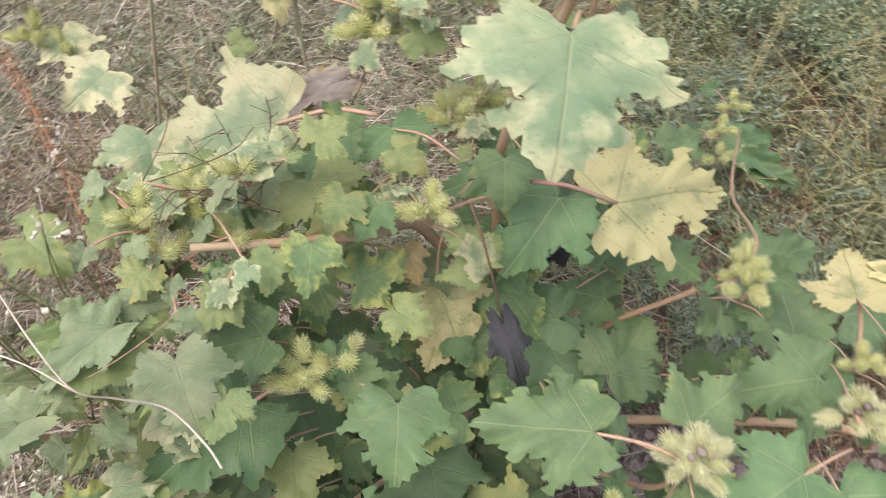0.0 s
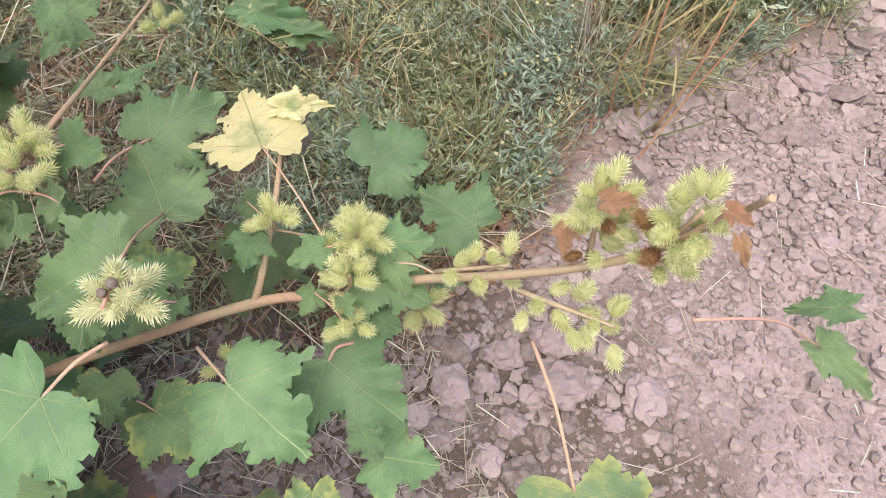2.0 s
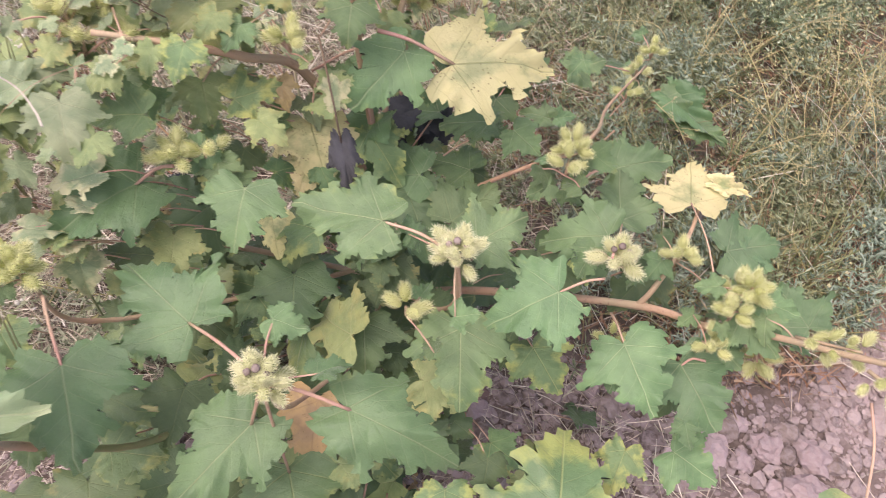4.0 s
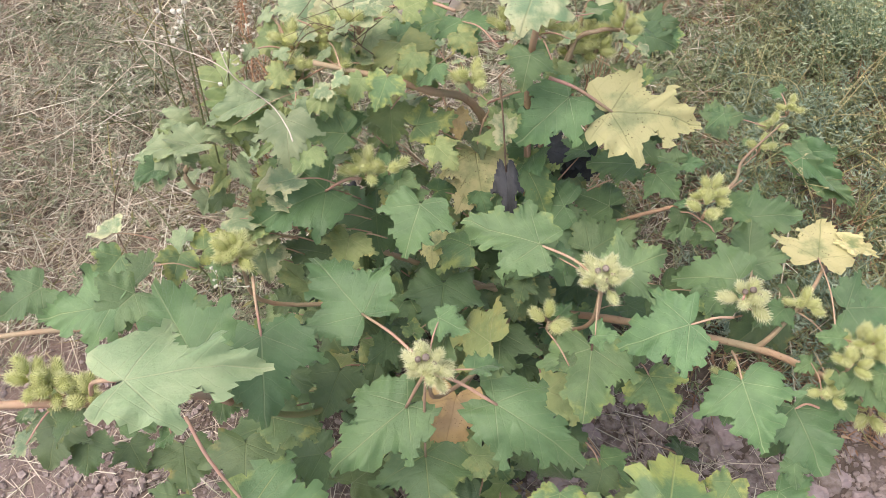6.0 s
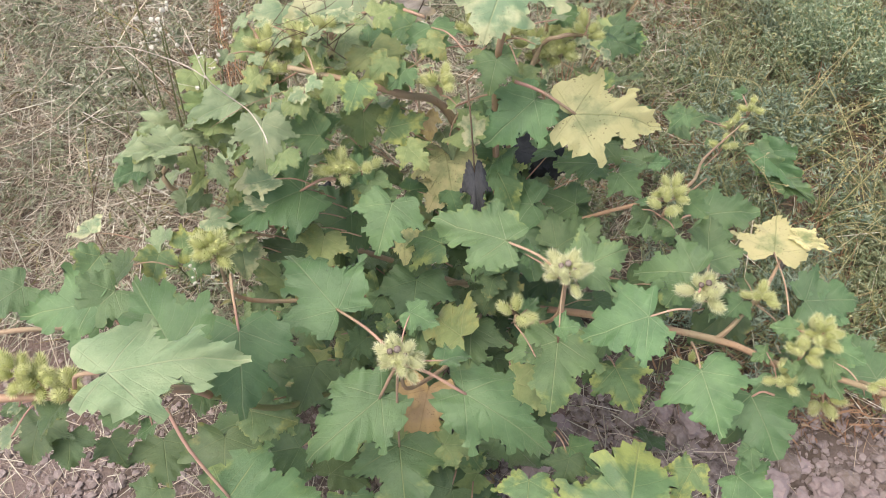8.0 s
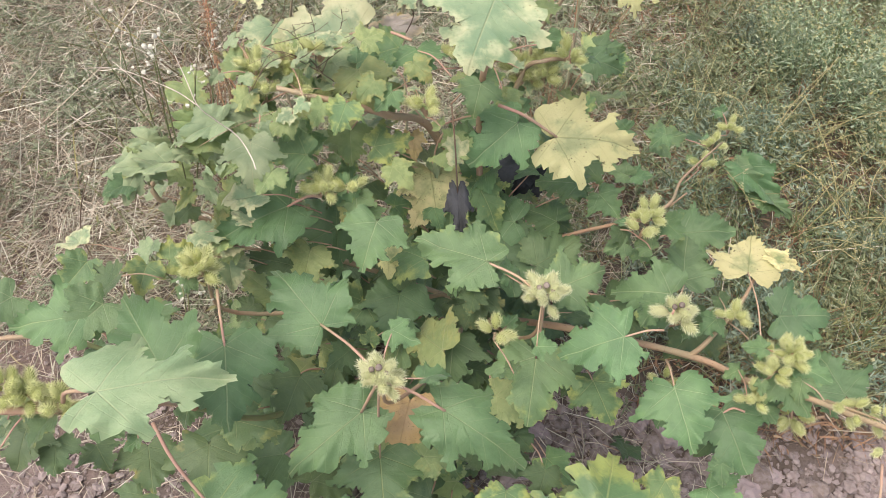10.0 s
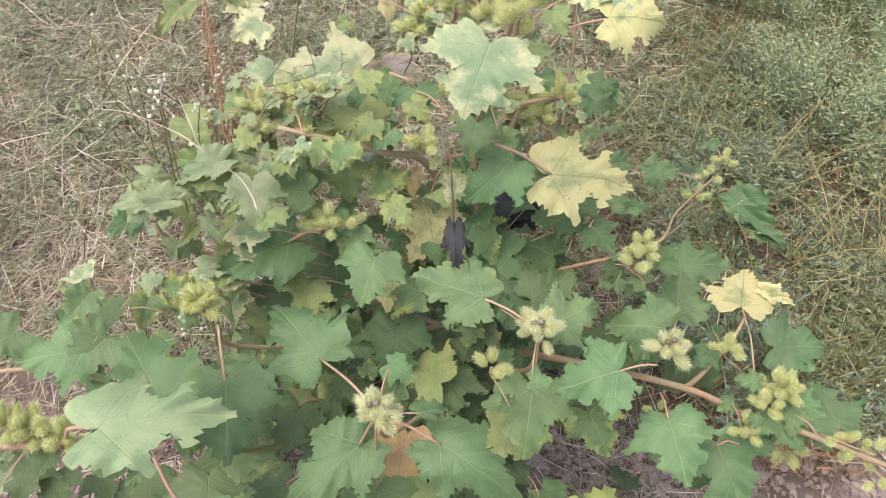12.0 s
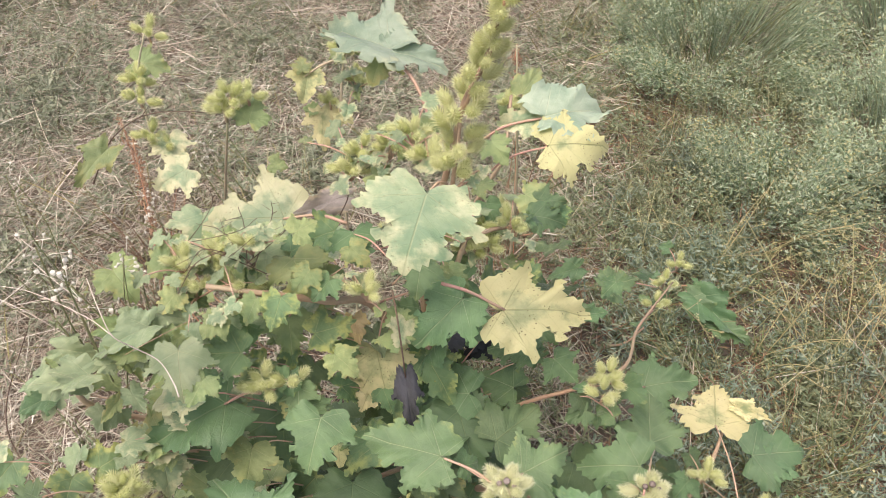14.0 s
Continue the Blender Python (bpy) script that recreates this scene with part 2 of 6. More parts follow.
def soil_material():
    m = Nodes("soil")
    p = m.position()
    big, mid, fine = m.noise(p, 1.6, 4.0), m.noise(p, 14.0, 5.0), m.noise(p, 120.0, 5.0)
    base = m.mix(m.ramp(mid, 0.3, 0.7), rgb(0.20, 0.158, 0.148), rgb(0.31, 0.252, 0.24))
    base = m.mix(m.math("MULTIPLY", m.ramp(fine, 0.35, 0.7), 0.6), base, rgb(0.40, 0.336, 0.325))
    thatch = m.n.new("ShaderNodeAttribute")
    thatch.attribute_name = "thatch"
    base = m.mix(thatch.outputs["Fac"], base, m.mix(fine, rgb(0.105, 0.086, 0.063), rgb(0.205, 0.170, 0.128)))
    # the shade under the plant, painted into the soil colour
    plant_shade = m.n.new("ShaderNodeAttribute")
    plant_shade.attribute_name = "plant_shade"
    base = m.mix(m.math("MULTIPLY", plant_shade.outputs["Fac"], m.ramp(mid, 0.25, 0.6, 0.55, 1.0)), base, m.mix(fine, rgb(0.068, 0.053, 0.042), rgb(0.155, 0.124, 0.102)))
    base = m.mix(m.math("MULTIPLY", m.ramp(big, 0.45, 0.7), 0.35), base, rgb(0.2, 0.13, 0.11))
    m.bump(m.math("ADD", m.math("MULTIPLY", fine, 0.5), mid), 0.8, 0.012)
    return m.done(base, 0.95, 0.0, 0.1)


SOIL = soil_material()


def stone_material(name="clod", a=rgb(0.155, 0.122, 0.108), b=rgb(0.325, 0.268, 0.245)):
    m = Nodes(name)
    p, rnd = m.coords(), m.random()
    isl = m.island()
    fine = m.noise(m.position(), 90.0, 5.0)
    base = m.mix(m.math("FRACT", m.math("ADD", rnd, isl)), a, b)
    base = m.mix(m.math("MULTIPLY", m.ramp(fine, 0.3, 0.7), 0.5), base, rgb(0.35, 0.302, 0.29))
    m.bump(fine, 0.7, 0.006)
    return m.done(base, 0.95, 0.0, 0.1)


CLOD = stone_material()
# CLOD again in darker colours, painted as if in the plant's shade
SHADED_CLOD = stone_material("shaded_clod", rgb(0.095, 0.073, 0.060), rgb(0.205, 0.165, 0.140))
STONE = stone_material("path_stone", rgb(0.24, 0.185, 0.175), rgb(0.36, 0.29, 0.28))


# ---- building helpers ----
WORLDS = {}


def part(name, mesh, material, parent, label="", m=None):
    """Links a mesh, or a bmesh, as one object under a thing or a part, at the world pose m."""
    if isinstance(mesh, bmesh.types.BMesh):
        data = bpy.data.meshes.new(name)
        mesh.to_mesh(data)
        mesh.free()
        mesh = data
    if not mesh.materials:
        mesh.materials.append(material)
    ob = new(name, mesh)
    m = m if m is not None else Matrix.Identity(4)
    if parent is not None:
        ob.parent = parent
        ob.matrix_parent_inverse = WORLDS[parent.name].inverted()
    ob.matrix_basis = m
    WORLDS[ob.name] = m.copy()
    if label:
        ob["label"] = label
    return ob


def thing(name, at, label, category, group="", kind=""):
    """The Empty that carries a thing's parts."""
    ob = new(name)
    ob.empty_display_size = 0.05
    ob.matrix_basis = pose(*at)
    WORLDS[ob.name] = pose(*at)
    return tagged(ob, label, category, group, kind)


def spline(pts, steps=5):
    """Points of a smooth curve through pts."""
    p = [Vector(q) for q in pts]
    if len(p) < 3:
        return [p[0].lerp(p[-1], i / steps) for i in range(steps + 1)]
    q = [p[0] * 2 - p[1]] + p + [p[-1] * 2 - p[-2]]
    out = []
    for i in range(1, len(q) - 2):
        for s in range(steps):
            t = s / steps
            a, b, c, d = q[i - 1], q[i], q[i + 1], q[i + 2]
            out.append(0.5 * (2 * b + (c - a) * t + (2 * a - 5 * b + 4 * c - d) * t * t + (3 * b - a - 3 * c + d) * t ** 3))
    return out + [p[-1]]


def tube(bm, pts, r0, r1, sides=7, steps=5, knots=0.0):
    """A tapered, slightly knotty round stem through pts."""
    path = spline(pts, steps)
    up = Vector((0.31, 0.17, 0.93))
    rings = []
    for i, p in enumerate(path):
        d = (path[min(i + 1, len(path) - 1)] - path[max(i - 1, 0)]).normalized()
        s = d.cross(up)
        s = s.normalized() if s.length > 1e-4 else Vector((1, 0, 0))
        n = d.cross(s)
        f = i / (len(path) - 1)
        r = (r0 + (r1 - r0) * f) * (1 + knots * (1.0 if i % steps == 0 else 0.0))
        rings.append([bm.verts.new(p + r * (math.cos(a) * s + math.sin(a) * n)) for a in (2 * math.pi * k / sides for k in range(sides))])
    for a, b in zip(rings, rings[1:]):
        for k in range(sides):
            f = bm.faces.new((a[k], a[(k + 1) % sides], b[(k + 1) % sides], b[k]))
            f.smooth = True
    bm.faces.new(rings[0][::-1])
    bm.faces.new(rings[-1])
    return bm


def stem(parent, pts, r0, r1, material=STEM, name="stem", label="", sides=7):
    return part(name, tube(bmesh.new(), pts, r0, r1, sides, 6, 0.12), material, parent, label)


# half of a blade's outline, with its basal lobe, side lobe and the shoulder of the middle lobe
HALF_LEAF = ((0.0, 0.0), (0.07, -0.10), (0.19, -0.20), (0.35, -0.22), (0.40, -0.09), (0.53, 0.02), (0.55, 0.15), (0.70, 0.34), (0.52, 0.36), (0.38, 0.41), (0.30, 0.50), (0.38, 0.65), (0.24, 0.72), (0.15, 0.86), (0.0, 1.0))


def leaf_mesh(seed, curl, fold, deep=0.0, teeth=0.05):
    """A three-lobed, coarsely toothed blade of unit length: stalk at the origin, tip at +y."""
    rng = random.Random(seed)
    lob = [1.0] * len(HALF_LEAF)
    for i, k in ((6, 0.15), (8, 0.25), (9, 0.35), (10, 0.4), (12, 0.2)):
        lob[i] *= 1 - k * (deep + 0.15 + rng.uniform(-0.1, 0.25))
    loop = []
    for sgn in (1, -1):
        pts = [Vector((sgn * x * k * rng.uniform(0.9, 1.1), y + rng.uniform(-0.035, 0.035), 0)) for (x, y), k in zip(HALF_LEAF, lob)]
        pts[0], pts[-1] = Vector((0, 0.0, 0)), Vector((0, 1.0, 0))
        run = []
        for i, (p, q) in enumerate(zip(pts, pts[1:])):
            d = q - p
            out = Vector((d.y, -d.x, 0)).normalized() * sgn
            n = max(1, round(d.length / rng.uniform(0.085, 0.15)))
            for k in range(n):
                tooth = teeth * rng.uniform(0.4, 1.7) * (0.35 if i < 2 else 1.0)
                f0, f1 = k / n, (k + rng.uniform(0.55, 0.8)) / n
                run.append(p + d * f0 - out * tooth * (0.25 if k else 0.0))
                run.append(p + d * f1 + out * tooth * 0.75)
        loop += run if sgn == 1 else [Vector((0, 1.0, 0))] + run[:0:-1]
    edge, n = loop, len(loop)
    for _ in range(5):
        loop = [(loop[i - 1] + 2 * p + loop[(i + 1) % n]) / 4 for i, p in enumerate(loop)]
    bm = bmesh.new()
    rim = bm.verts.layers.float.new("rim")
    c = Vector((0, 0.2, 0))
    ph = [rng.uniform(0, 6.3) for _ in range(4)]

    def shape(p):
        x, y = p.x, p.y
        f = min((p - c).length / 0.6, 1.2)
        r2 = math.hypot(x, y)
        z = fold * abs(x) - curl * (y * y * 0.9 + x * x * 1.1) + 0.02 * (1 - abs(x) * 2)
        z += 0.07 * f * f * (math.sin(9 * x + ph[0]) * math.cos(7 * y + ph[1]) + 0.6 * math.sin(17 * (x + y) + ph[2]))
        z += 0.08 * r2 * math.sin(5 * x + 4 * y + ph[3])
        return Vector((x, y, z))

    centre = bm.verts.new(shape(c))
    rings = []
    for f in (0.3, 0.6, 0.88, 1.0):
        ring = []
        for i, p in enumerate(edge):
            q = c.lerp(loop[i] if f < 1 else p, f)
            v = bm.verts.new(shape(q))
            v[rim] = f
            ring.append(v)
        rings.append(ring)
    for i in range(n):
        bm.faces.new((centre, rings[0][i], rings[0][(i + 1) % n]))
        for a, b in zip(rings, rings[1:]):
            bm.faces.new((a[i], b[i], b[(i + 1) % n], a[(i + 1) % n]))
    for f in bm.faces:
        f.smooth = True
    return bm


LEAF_CACHE = {}
SHAPES = {"flat": (0.15, 0.10, 0.22), "droop": (0.30, 0.14, 0.3), "cup": (0.05, 0.28, 0.0), "fold": (0.24, 0.45, 0.1), "limp": (0.55, 0.30, 0.2), "deep": (0.32, 0.16, 0.6)}
LEAF_COUNT = [0]
CANOPY, KNOTS = [], []


def leaf(plant, j, tip, normal, w=1.0, kind="green", form="flat", root=None, label=""):
    """One leaf: its blade from the stalk's end j to tip, facing normal, w times as wide as usual; root: where its stalk leaves the stem."""
    LEAF_COUNT[0] += 1
    key = (LEAF_COUNT[0] % 7, form, kind)
    if key not in LEAF_CACHE:
        data = bpy.data.meshes.new("leaf")
        b = leaf_mesh(key[0] * 7 + len(form), *SHAPES[form])
        b.to_mesh(data)
        b.free()
        data.materials.append(LEAF_MATS[kind])
        LEAF_CACHE[key] = data
    j, tip = Vector(j), Vector(tip)
    CANOPY.append((plant, j, tip, Vector(normal)))
    y = (tip - j)
    size = y.length
    y.normalize()
    n = Vector(normal)
    x = y.cross(n).normalized()
    z = x.cross(y)
    m = Matrix.Translation(j) @ Matrix((x, y, z)).transposed().to_4x4() @ Matrix.Diagonal((size * w * 0.9, size, size, 1))
    ob = part("leaf", LEAF_CACHE[key], None, plant, label, m)
    if root is not None:
        r = Vector(root)
        mid = r.lerp(j, 0.5) + Vector((0, 0, 0.12 * (j - r).length)) - y * 0.04 * size
        thick = min(max(0.020 * size, 0.0011), 0.0028)
        part("petiole", tube(bmesh.new(), (r, mid, j + y * 0.03 * size), thick, thick * 0.78, 6, 4), DARKTWIG if kind in ("black", "ash") else PETIOLE, ob, "dark withered leaf stalk" if kind in ("black", "ash") else "pinkish leaf stalk")
    return ob


def burr_mesh(seed):
    """A shaggy, two-beaked burr of 20 mm with its axis along +z."""
    rng = random.Random(seed)
    bm = bmesh.new()
    rim = bm.verts.layers.float.new("rim")
    rings = []
    for i in range(7):
        f = i / 6
        r = 0.0055 * math.sin(math.pi * min(max(f, 0.06), 0.97)) ** 0.62
        rings.append([bm.verts.new((r * math.cos(a), r * math.sin(a), 0.020 * f)) for a in (2 * math.pi * k / 8 + 0.4 * i for k in range(8))])
    for a, b in zip(rings, rings[1:]):
        for k in range(8):
            bm.faces.new((a[k], a[(k + 1) % 8], b[(k + 1) % 8], b[k])).smooth = True
    bm.faces.new(rings[0][::-1])
    bm.faces.new(rings[-1])
    for i in range(112):
        f = (i + 0.5) / 112
        a = i * 2.399963
        z = 0.001 + 0.0188 * f
        r = 0.0051 * math.sin(math.pi * min(max(f, 0.08), 0.95)) ** 0.62
        d = Vector((math.cos(a) + rng.gauss(0, 0.12), math.sin(a) + rng.gauss(0, 0.12), 0.35 + 0.9 * (f - 0.35))).normalized()
        base = Vector((r * math.cos(a), r * math.sin(a), z))
        s, t = d.orthogonal().normalized() * 0.00050, d.cross(d.orthogonal()).normalized() * 0.00050
        length = rng.uniform(0.0040, 0.0063)
        v = [bm.verts.new(base + q) for q in (s, -s * 0.5 + t * 0.87, -s * 0.5 - t * 0.87)]
        top = bm.verts.new(base + d * length + Vector((0, 0, 0.0011)))
        top[rim] = 1.0
        for q in v:
            q[rim] = 0.45
        for k in range(3):
            bm.faces.new((v[k], v[(k + 1) % 3], top))
    for s in (-1, 1):
        v = [bm.verts.new((s * 0.0022 + 0.001 * math.cos(k * 2.1), 0.001 * math.sin(k * 2.1), 0.0180)) for k in range(3)]
        top = bm.verts.new((s * 0.0036, 0, 0.0255))
        top[rim] = 0.8
        for k in range(3):
            bm.faces.new((v[k], v[(k + 1) % 3], top))
    return bm


BURRS = {}
for shade, mat_ in (("green", BURR), ("pale", BURR_PALE), ("brown", BURR_BROWN)):
    BURRS[shade] = []
    for q in range(3):
        d_ = bpy.data.meshes.new("burr")
        b_ = burr_mesh(q)
        b_.to_mesh(d_)
        b_.free()
        d_.materials.append(mat_)
        BURRS[shade].append(d_)
RNG = random.Random(5)


def cluster(plant, at, n, radius=0.02, axis=(0, 0, 1), length=0.0, size=1.0, brown=0.0, label="", bud=False, up=0.0):
    """A knot of burrs round a short stalk at one joint, or strung along axis for length metres."""
    at, axis = Vector(at), Vector(axis).normalized()
    ln = max(length, 0.012)
    KNOTS.append((plant, at))
    size *= 0.95
    stalk = part("burr_stalk", tube(bmesh.new(), (at - axis * 0.006, at + axis * ln * 0.5, at + axis * ln), 0.0024, 0.0014, 6, 3), STEM, plant, label)
    if bud:
        for k, (r, up_, out) in enumerate(((0.0040, 0.030, 0.0), (0.0034, 0.027, 0.008), (0.0030, 0.024, 0.009))):
            bm = bmesh.new()
            aim = Vector((math.cos(2.6 * k + 1.0), math.sin(2.6 * k + 1.0), 0)) * out
            bmesh.ops.create_icosphere(bm, subdivisions=2, radius=r, matrix=Matrix.Translation(at + axis * up_ + aim))
            for v in bm.verts:
                v.co += 0.0006 * noise.noise_vector(v.co * 700)
            part("bud", bm, BUD, stalk, "dark grey dried flower bud")
    side = axis.orthogonal().normalized()
    other = axis.cross(side)
    for i in range(n):
        a = i * 2.399963 + RNG.uniform(-0.4, 0.4)
        f = (i + 0.5) / n
        lift = up + RNG.uniform(0.1, 1.1) if length else (f * 2.6 - 0.45)
        d = (side * math.cos(a) + other * math.sin(a) + axis * lift).normalized()
        p = at + axis * ln * (f if length else 0.5) + d * radius * RNG.uniform(0.15, 0.5)
        q = d.to_track_quat("Z", "Y").to_matrix().to_4x4() @ pose(0, 0, 0, 0, 0, RNG.uniform(0, 360))
        k = size * RNG.uniform(0.85, 1.12)
        part("burr", RNG.choice(BURRS["brown" if RNG.random() < brown else "pale" if bud else "green"]), None, stalk, "", Matrix.Translation(p) @ q @ Matrix.Scale(k, 4))
    return stalk


# ---- ground: trodden soil path and thatched field ----
EDGE_X = (-3.0, -1.0, -0.45, 0.1, 0.6, 0.75, 1.0, 1.33, 1.5, 2.05, 4.0)
EDGE_Y = (-0.1, 0.12, 0.24, 0.5, 0.62, 0.68, 0.69, 0.82, 0.98, 1.1, 1.6)


def field(x, y):
    """0 on the bare path, 1 in the grass; works on arrays too."""
    wob = 0.05 * np.sin(7.0 * x + 1.3) + 0.03 * np.sin(17.0 * x + 0.4 * y)
    return np.clip((y - np.interp(x, EDGE_X, EDGE_Y) + wob + 0.05) / 0.12, 0, 1)


def height(x, y):
    """The ground's gentle swells, in metres."""
    return 0.010 * np.sin(3.1 * x + 0.7) * np.sin(2.7 * y + 0.3) + 0.006 * np.sin(9.0 * x - 4.0 * y) + 0.012 * field(x, y)


def plant_shade(x, y):
    """1 on the loose, littered soil round the plant's foot, painted dark for shade, 0 on the trodden path."""
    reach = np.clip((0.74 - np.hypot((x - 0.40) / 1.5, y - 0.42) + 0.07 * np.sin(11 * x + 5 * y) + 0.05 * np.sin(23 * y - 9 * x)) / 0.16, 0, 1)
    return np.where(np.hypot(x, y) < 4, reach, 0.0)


def ground():
    near = np.linspace(-2.4, 3.4, 146)
    far = 3.4 + np.cumsum(0.05 * 1.32 ** np.arange(1, 36))
    xs = np.concatenate([-far[::-1] + 1.0, near, far])
    ys = np.concatenate([-far[::-1] + 0.98, near, far])
    X, Y = np.meshgrid(xs, ys)
    Z = height(X, Y) * (np.hypot(X, Y) < 12)
    rng = np.random.default_rng(3)
    Z = Z + rng.normal(0, 0.0022, Z.shape) * (np.hypot(X - 0.5, Y - 0.8) < 4)
    nx = len(xs)
    verts = np.stack([X, Y, Z], -1).reshape(-1, 3)
    idx = np.arange(verts.shape[0]).reshape(X.shape)
    quads = np.stack([idx[:-1, :-1], idx[:-1, 1:], idx[1:, 1:], idx[1:, :-1]], -1).reshape(-1, 4)
    data = bpy.data.meshes.new("ground")
    data.from_pydata(verts.tolist(), [], quads.tolist())
    att = data.attributes.new("thatch", "FLOAT", "POINT")
    att.data.foreach_set("value", field(verts[:, 0], verts[:, 1]).astype(np.float32))
    att = data.attributes.new("plant_shade", "FLOAT", "POINT")
    att.data.foreach_set("value", plant_shade(verts[:, 0], verts[:, 1]).astype(np.float32))
    data.polygons.foreach_set("use_smooth", np.ones(len(data.polygons), dtype=bool))
    return tagged(part("ground", data, SOIL, None), "pinkish-brown bare soil path beside a thatch-covered field", "ground", kind="structure")


ground()


def soup(name, verts, faces, material, label, category, kind="stuff", parent=None):
    data = bpy.data.meshes.new(name)
    data.from_pydata(verts.tolist(), [], faces.tolist())
    ob = part(name, data, material, parent)
    if parent is not None:
        return tagged(ob, label, "", kind=kind)
    return tagged(ob, label, category, kind=kind)


def blade_arrays(rng, base, direction, length, width, droop):
    """Thin, bent blades: a strip of two quads and a point each."""
    n = len(base)
    d = direction / np.linalg.norm(direction, axis=1, keepdims=True)
    side = np.cross(d, rng.normal(size=(n, 3)))
    side /= np.linalg.norm(side, axis=1, keepdims=True)
    bend = np.cross(d, side)
    bend[:, 2] = -np.abs(bend[:, 2]) * 0.6
    rows = []
    for f, w in ((0.0, 0.8), (0.35, 1.0), (0.7, 0.75)):
        c = base + d * (length * f)[:, None] + bend * (droop * length * f * f)[:, None]
        rows += [c - side * (width * w / 2)[:, None], c + side * (width * w / 2)[:, None]]
    rows.append(base + d * length[:, None] + bend * (droop * length)[:, None])
    verts = np.stack(rows, 1)
    verts[:, :, 2] = np.maximum(verts[:, :, 2], 0.003)
    o = (np.arange(n) * 7)[:, None]
    tris = np.concatenate([o + np.array(t) for t in ((0, 1, 3), (0, 3, 2), (2, 3, 5), (2, 5, 4), (4, 5, 6))])
    return verts.reshape(-1, 3), tris


def scatter(rng, n, x0, x1, y0, y1, keep, stray=0.0):
    """n places in a stretch of the plan, with some straying past its border, kept with the chance keep(x, y)."""
    xs, ys = np.empty(0), np.empty(0)
    while len(xs) < n:
        x, y = rng.uniform(x0, x1, n), rng.uniform(y0, y1, n)
        if stray:
            x, y = x + rng.normal(0, stray, n), y + rng.normal(0, stray, n)
        k = rng.uniform(size=n) < keep(x, y)
        xs, ys = np.append(xs, x[k]), np.append(ys, y[k])
    return xs[:n], ys[:n]


def patchy(x, y, s=2.3, p=0.0):
    return 0.5 + 0.5 * np.sin(s * x + 1.7 * np.sin(s * 0.8 * y + p)) * np.cos(s * 0.9 * y + 1.1 * np.sin(s * x + p))


def bare(x, y):
    """Near 0 on patches of open soil among the herbs beside the path, 1 elsewhere."""
    return np.where((x > 0.7) & (y < 1.75), np.clip((patchy(x, y, 11.3, 2.7) - 0.2) * 4, 0.22, 1), 1.0)


def dry_grass():
    rng = np.random.default_rng(11)
    sets = []
    # thatch that lies flat, dense near the camera's way and thinner far off
    for n, box, l0, l1, w in ((60000, (-1.6, 2.2, 0.1, 2.6), 0.03, 0.12, 0.0016), (26000, (-1.6, 0.6, 0.1, 2.4), 0.02, 0.06, 0.0022), (40000, (-4.0, 4.0, 1.6, 6.5), 0.05, 0.17, 0.0030), (12000, (-8.0, 9.0, 0.0, 11.0), 0.1, 0.35, 0.007)):
        x, y = scatter(rng, n, *box, lambda a, b: field(a, b) * bare(a, b) * np.where((a > 0.6) & (b < 2.0), 0.16, 1.0) * (np.clip((np.hypot(a, 0.7 * (b - 1.0)) - 1.7) / 2.2, 0.0, 1.0) if w > 0.005 else 1.0), 0.3)
        a = rng.uniform(0, 2 * np.pi, n)
        d = np.stack([np.cos(a), np.sin(a), rng.normal(0.12, 0.3, n)], 1)
        b = np.stack([x, y, height(x, y) + rng.gamma(1.6, 0.011, n)], 1)
        sets.append((b, d, rng.uniform(l0, l1, n), rng.uniform(0.6, 1.4, n) * w, rng.normal(0.1, 0.3, n)))
    n = 1900
    x, y = scatter(rng, n, -1.9, 2.2, 0.2, 3.4, lambda a, b: field(a, b) * (0.25 + 0.75 * (a < 0.4)) * np.where(b > 1.3, 0.35, 1.0), 0.3)
    a = rng.uniform(0, 2 * np.pi, n)
    d = np.stack([np.cos(a), np.sin(a), rng.normal(0.15, 0.22, n)], 1)
    sets.append((np.stack([x, y, height(x, y) + rng.uniform(0.01, 0.07, n)], 1), d, rng.uniform(0.12, 0.34, n), rng.uniform(0.0014, 0.0027, n), rng.normal(0.1, 0.25, n)))
    # loose straws on the bare path
    n = 1300
    x, y = scatter(rng, n, -0.9, 2.6, -0.5, 1.3, lambda a, b: (1 - field(a, b)) * (0.25 + 0.75 * patchy(a, b, 3.1)))
    a = rng.uniform(0, 2 * np.pi, n)
    sets.append((np.stack([x, y, height(x, y) + rng.uniform(0.003, 0.012, n)], 1), np.stack([np.cos(a), np.sin(a), rng.normal(0.0, 0.04, n)], 1), rng.uniform(0.02, 0.11, n), rng.uniform(0.001, 0.002, n), rng.normal(0, 0.15, n)))
    # litter blown against the plant's foot
    n = 2600
    x, y = scatter(rng, n, -0.7, 1.0, -0.35, 0.7, lambda a, b: (1 - field(a, b)) * np.exp(-((b - np.interp(a, EDGE_X, EDGE_Y) + 0.12) / 0.22) ** 2))
    a = rng.uniform(0, 2 * np.pi, n)
    sets.append((np.stack([x, y, height(x, y) + rng.uniform(0.003, 0.018, n)], 1), np.stack([np.cos(a), np.sin(a), rng.normal(0.05, 0.15, n)], 1), rng.uniform(0.02, 0.1, n), rng.uniform(0.001, 0.0022, n), rng.normal(0.05, 0.2, n)))
    base, d, ln, w, dr = (np.concatenate(k) for k in zip(*sets))
    v, f = blade_arrays(rng, base, d, ln, w, dr)
    soup("dry_grass", v, f, STRAW, "matted straw-coloured dead grass lying on the ground", "dry grass")


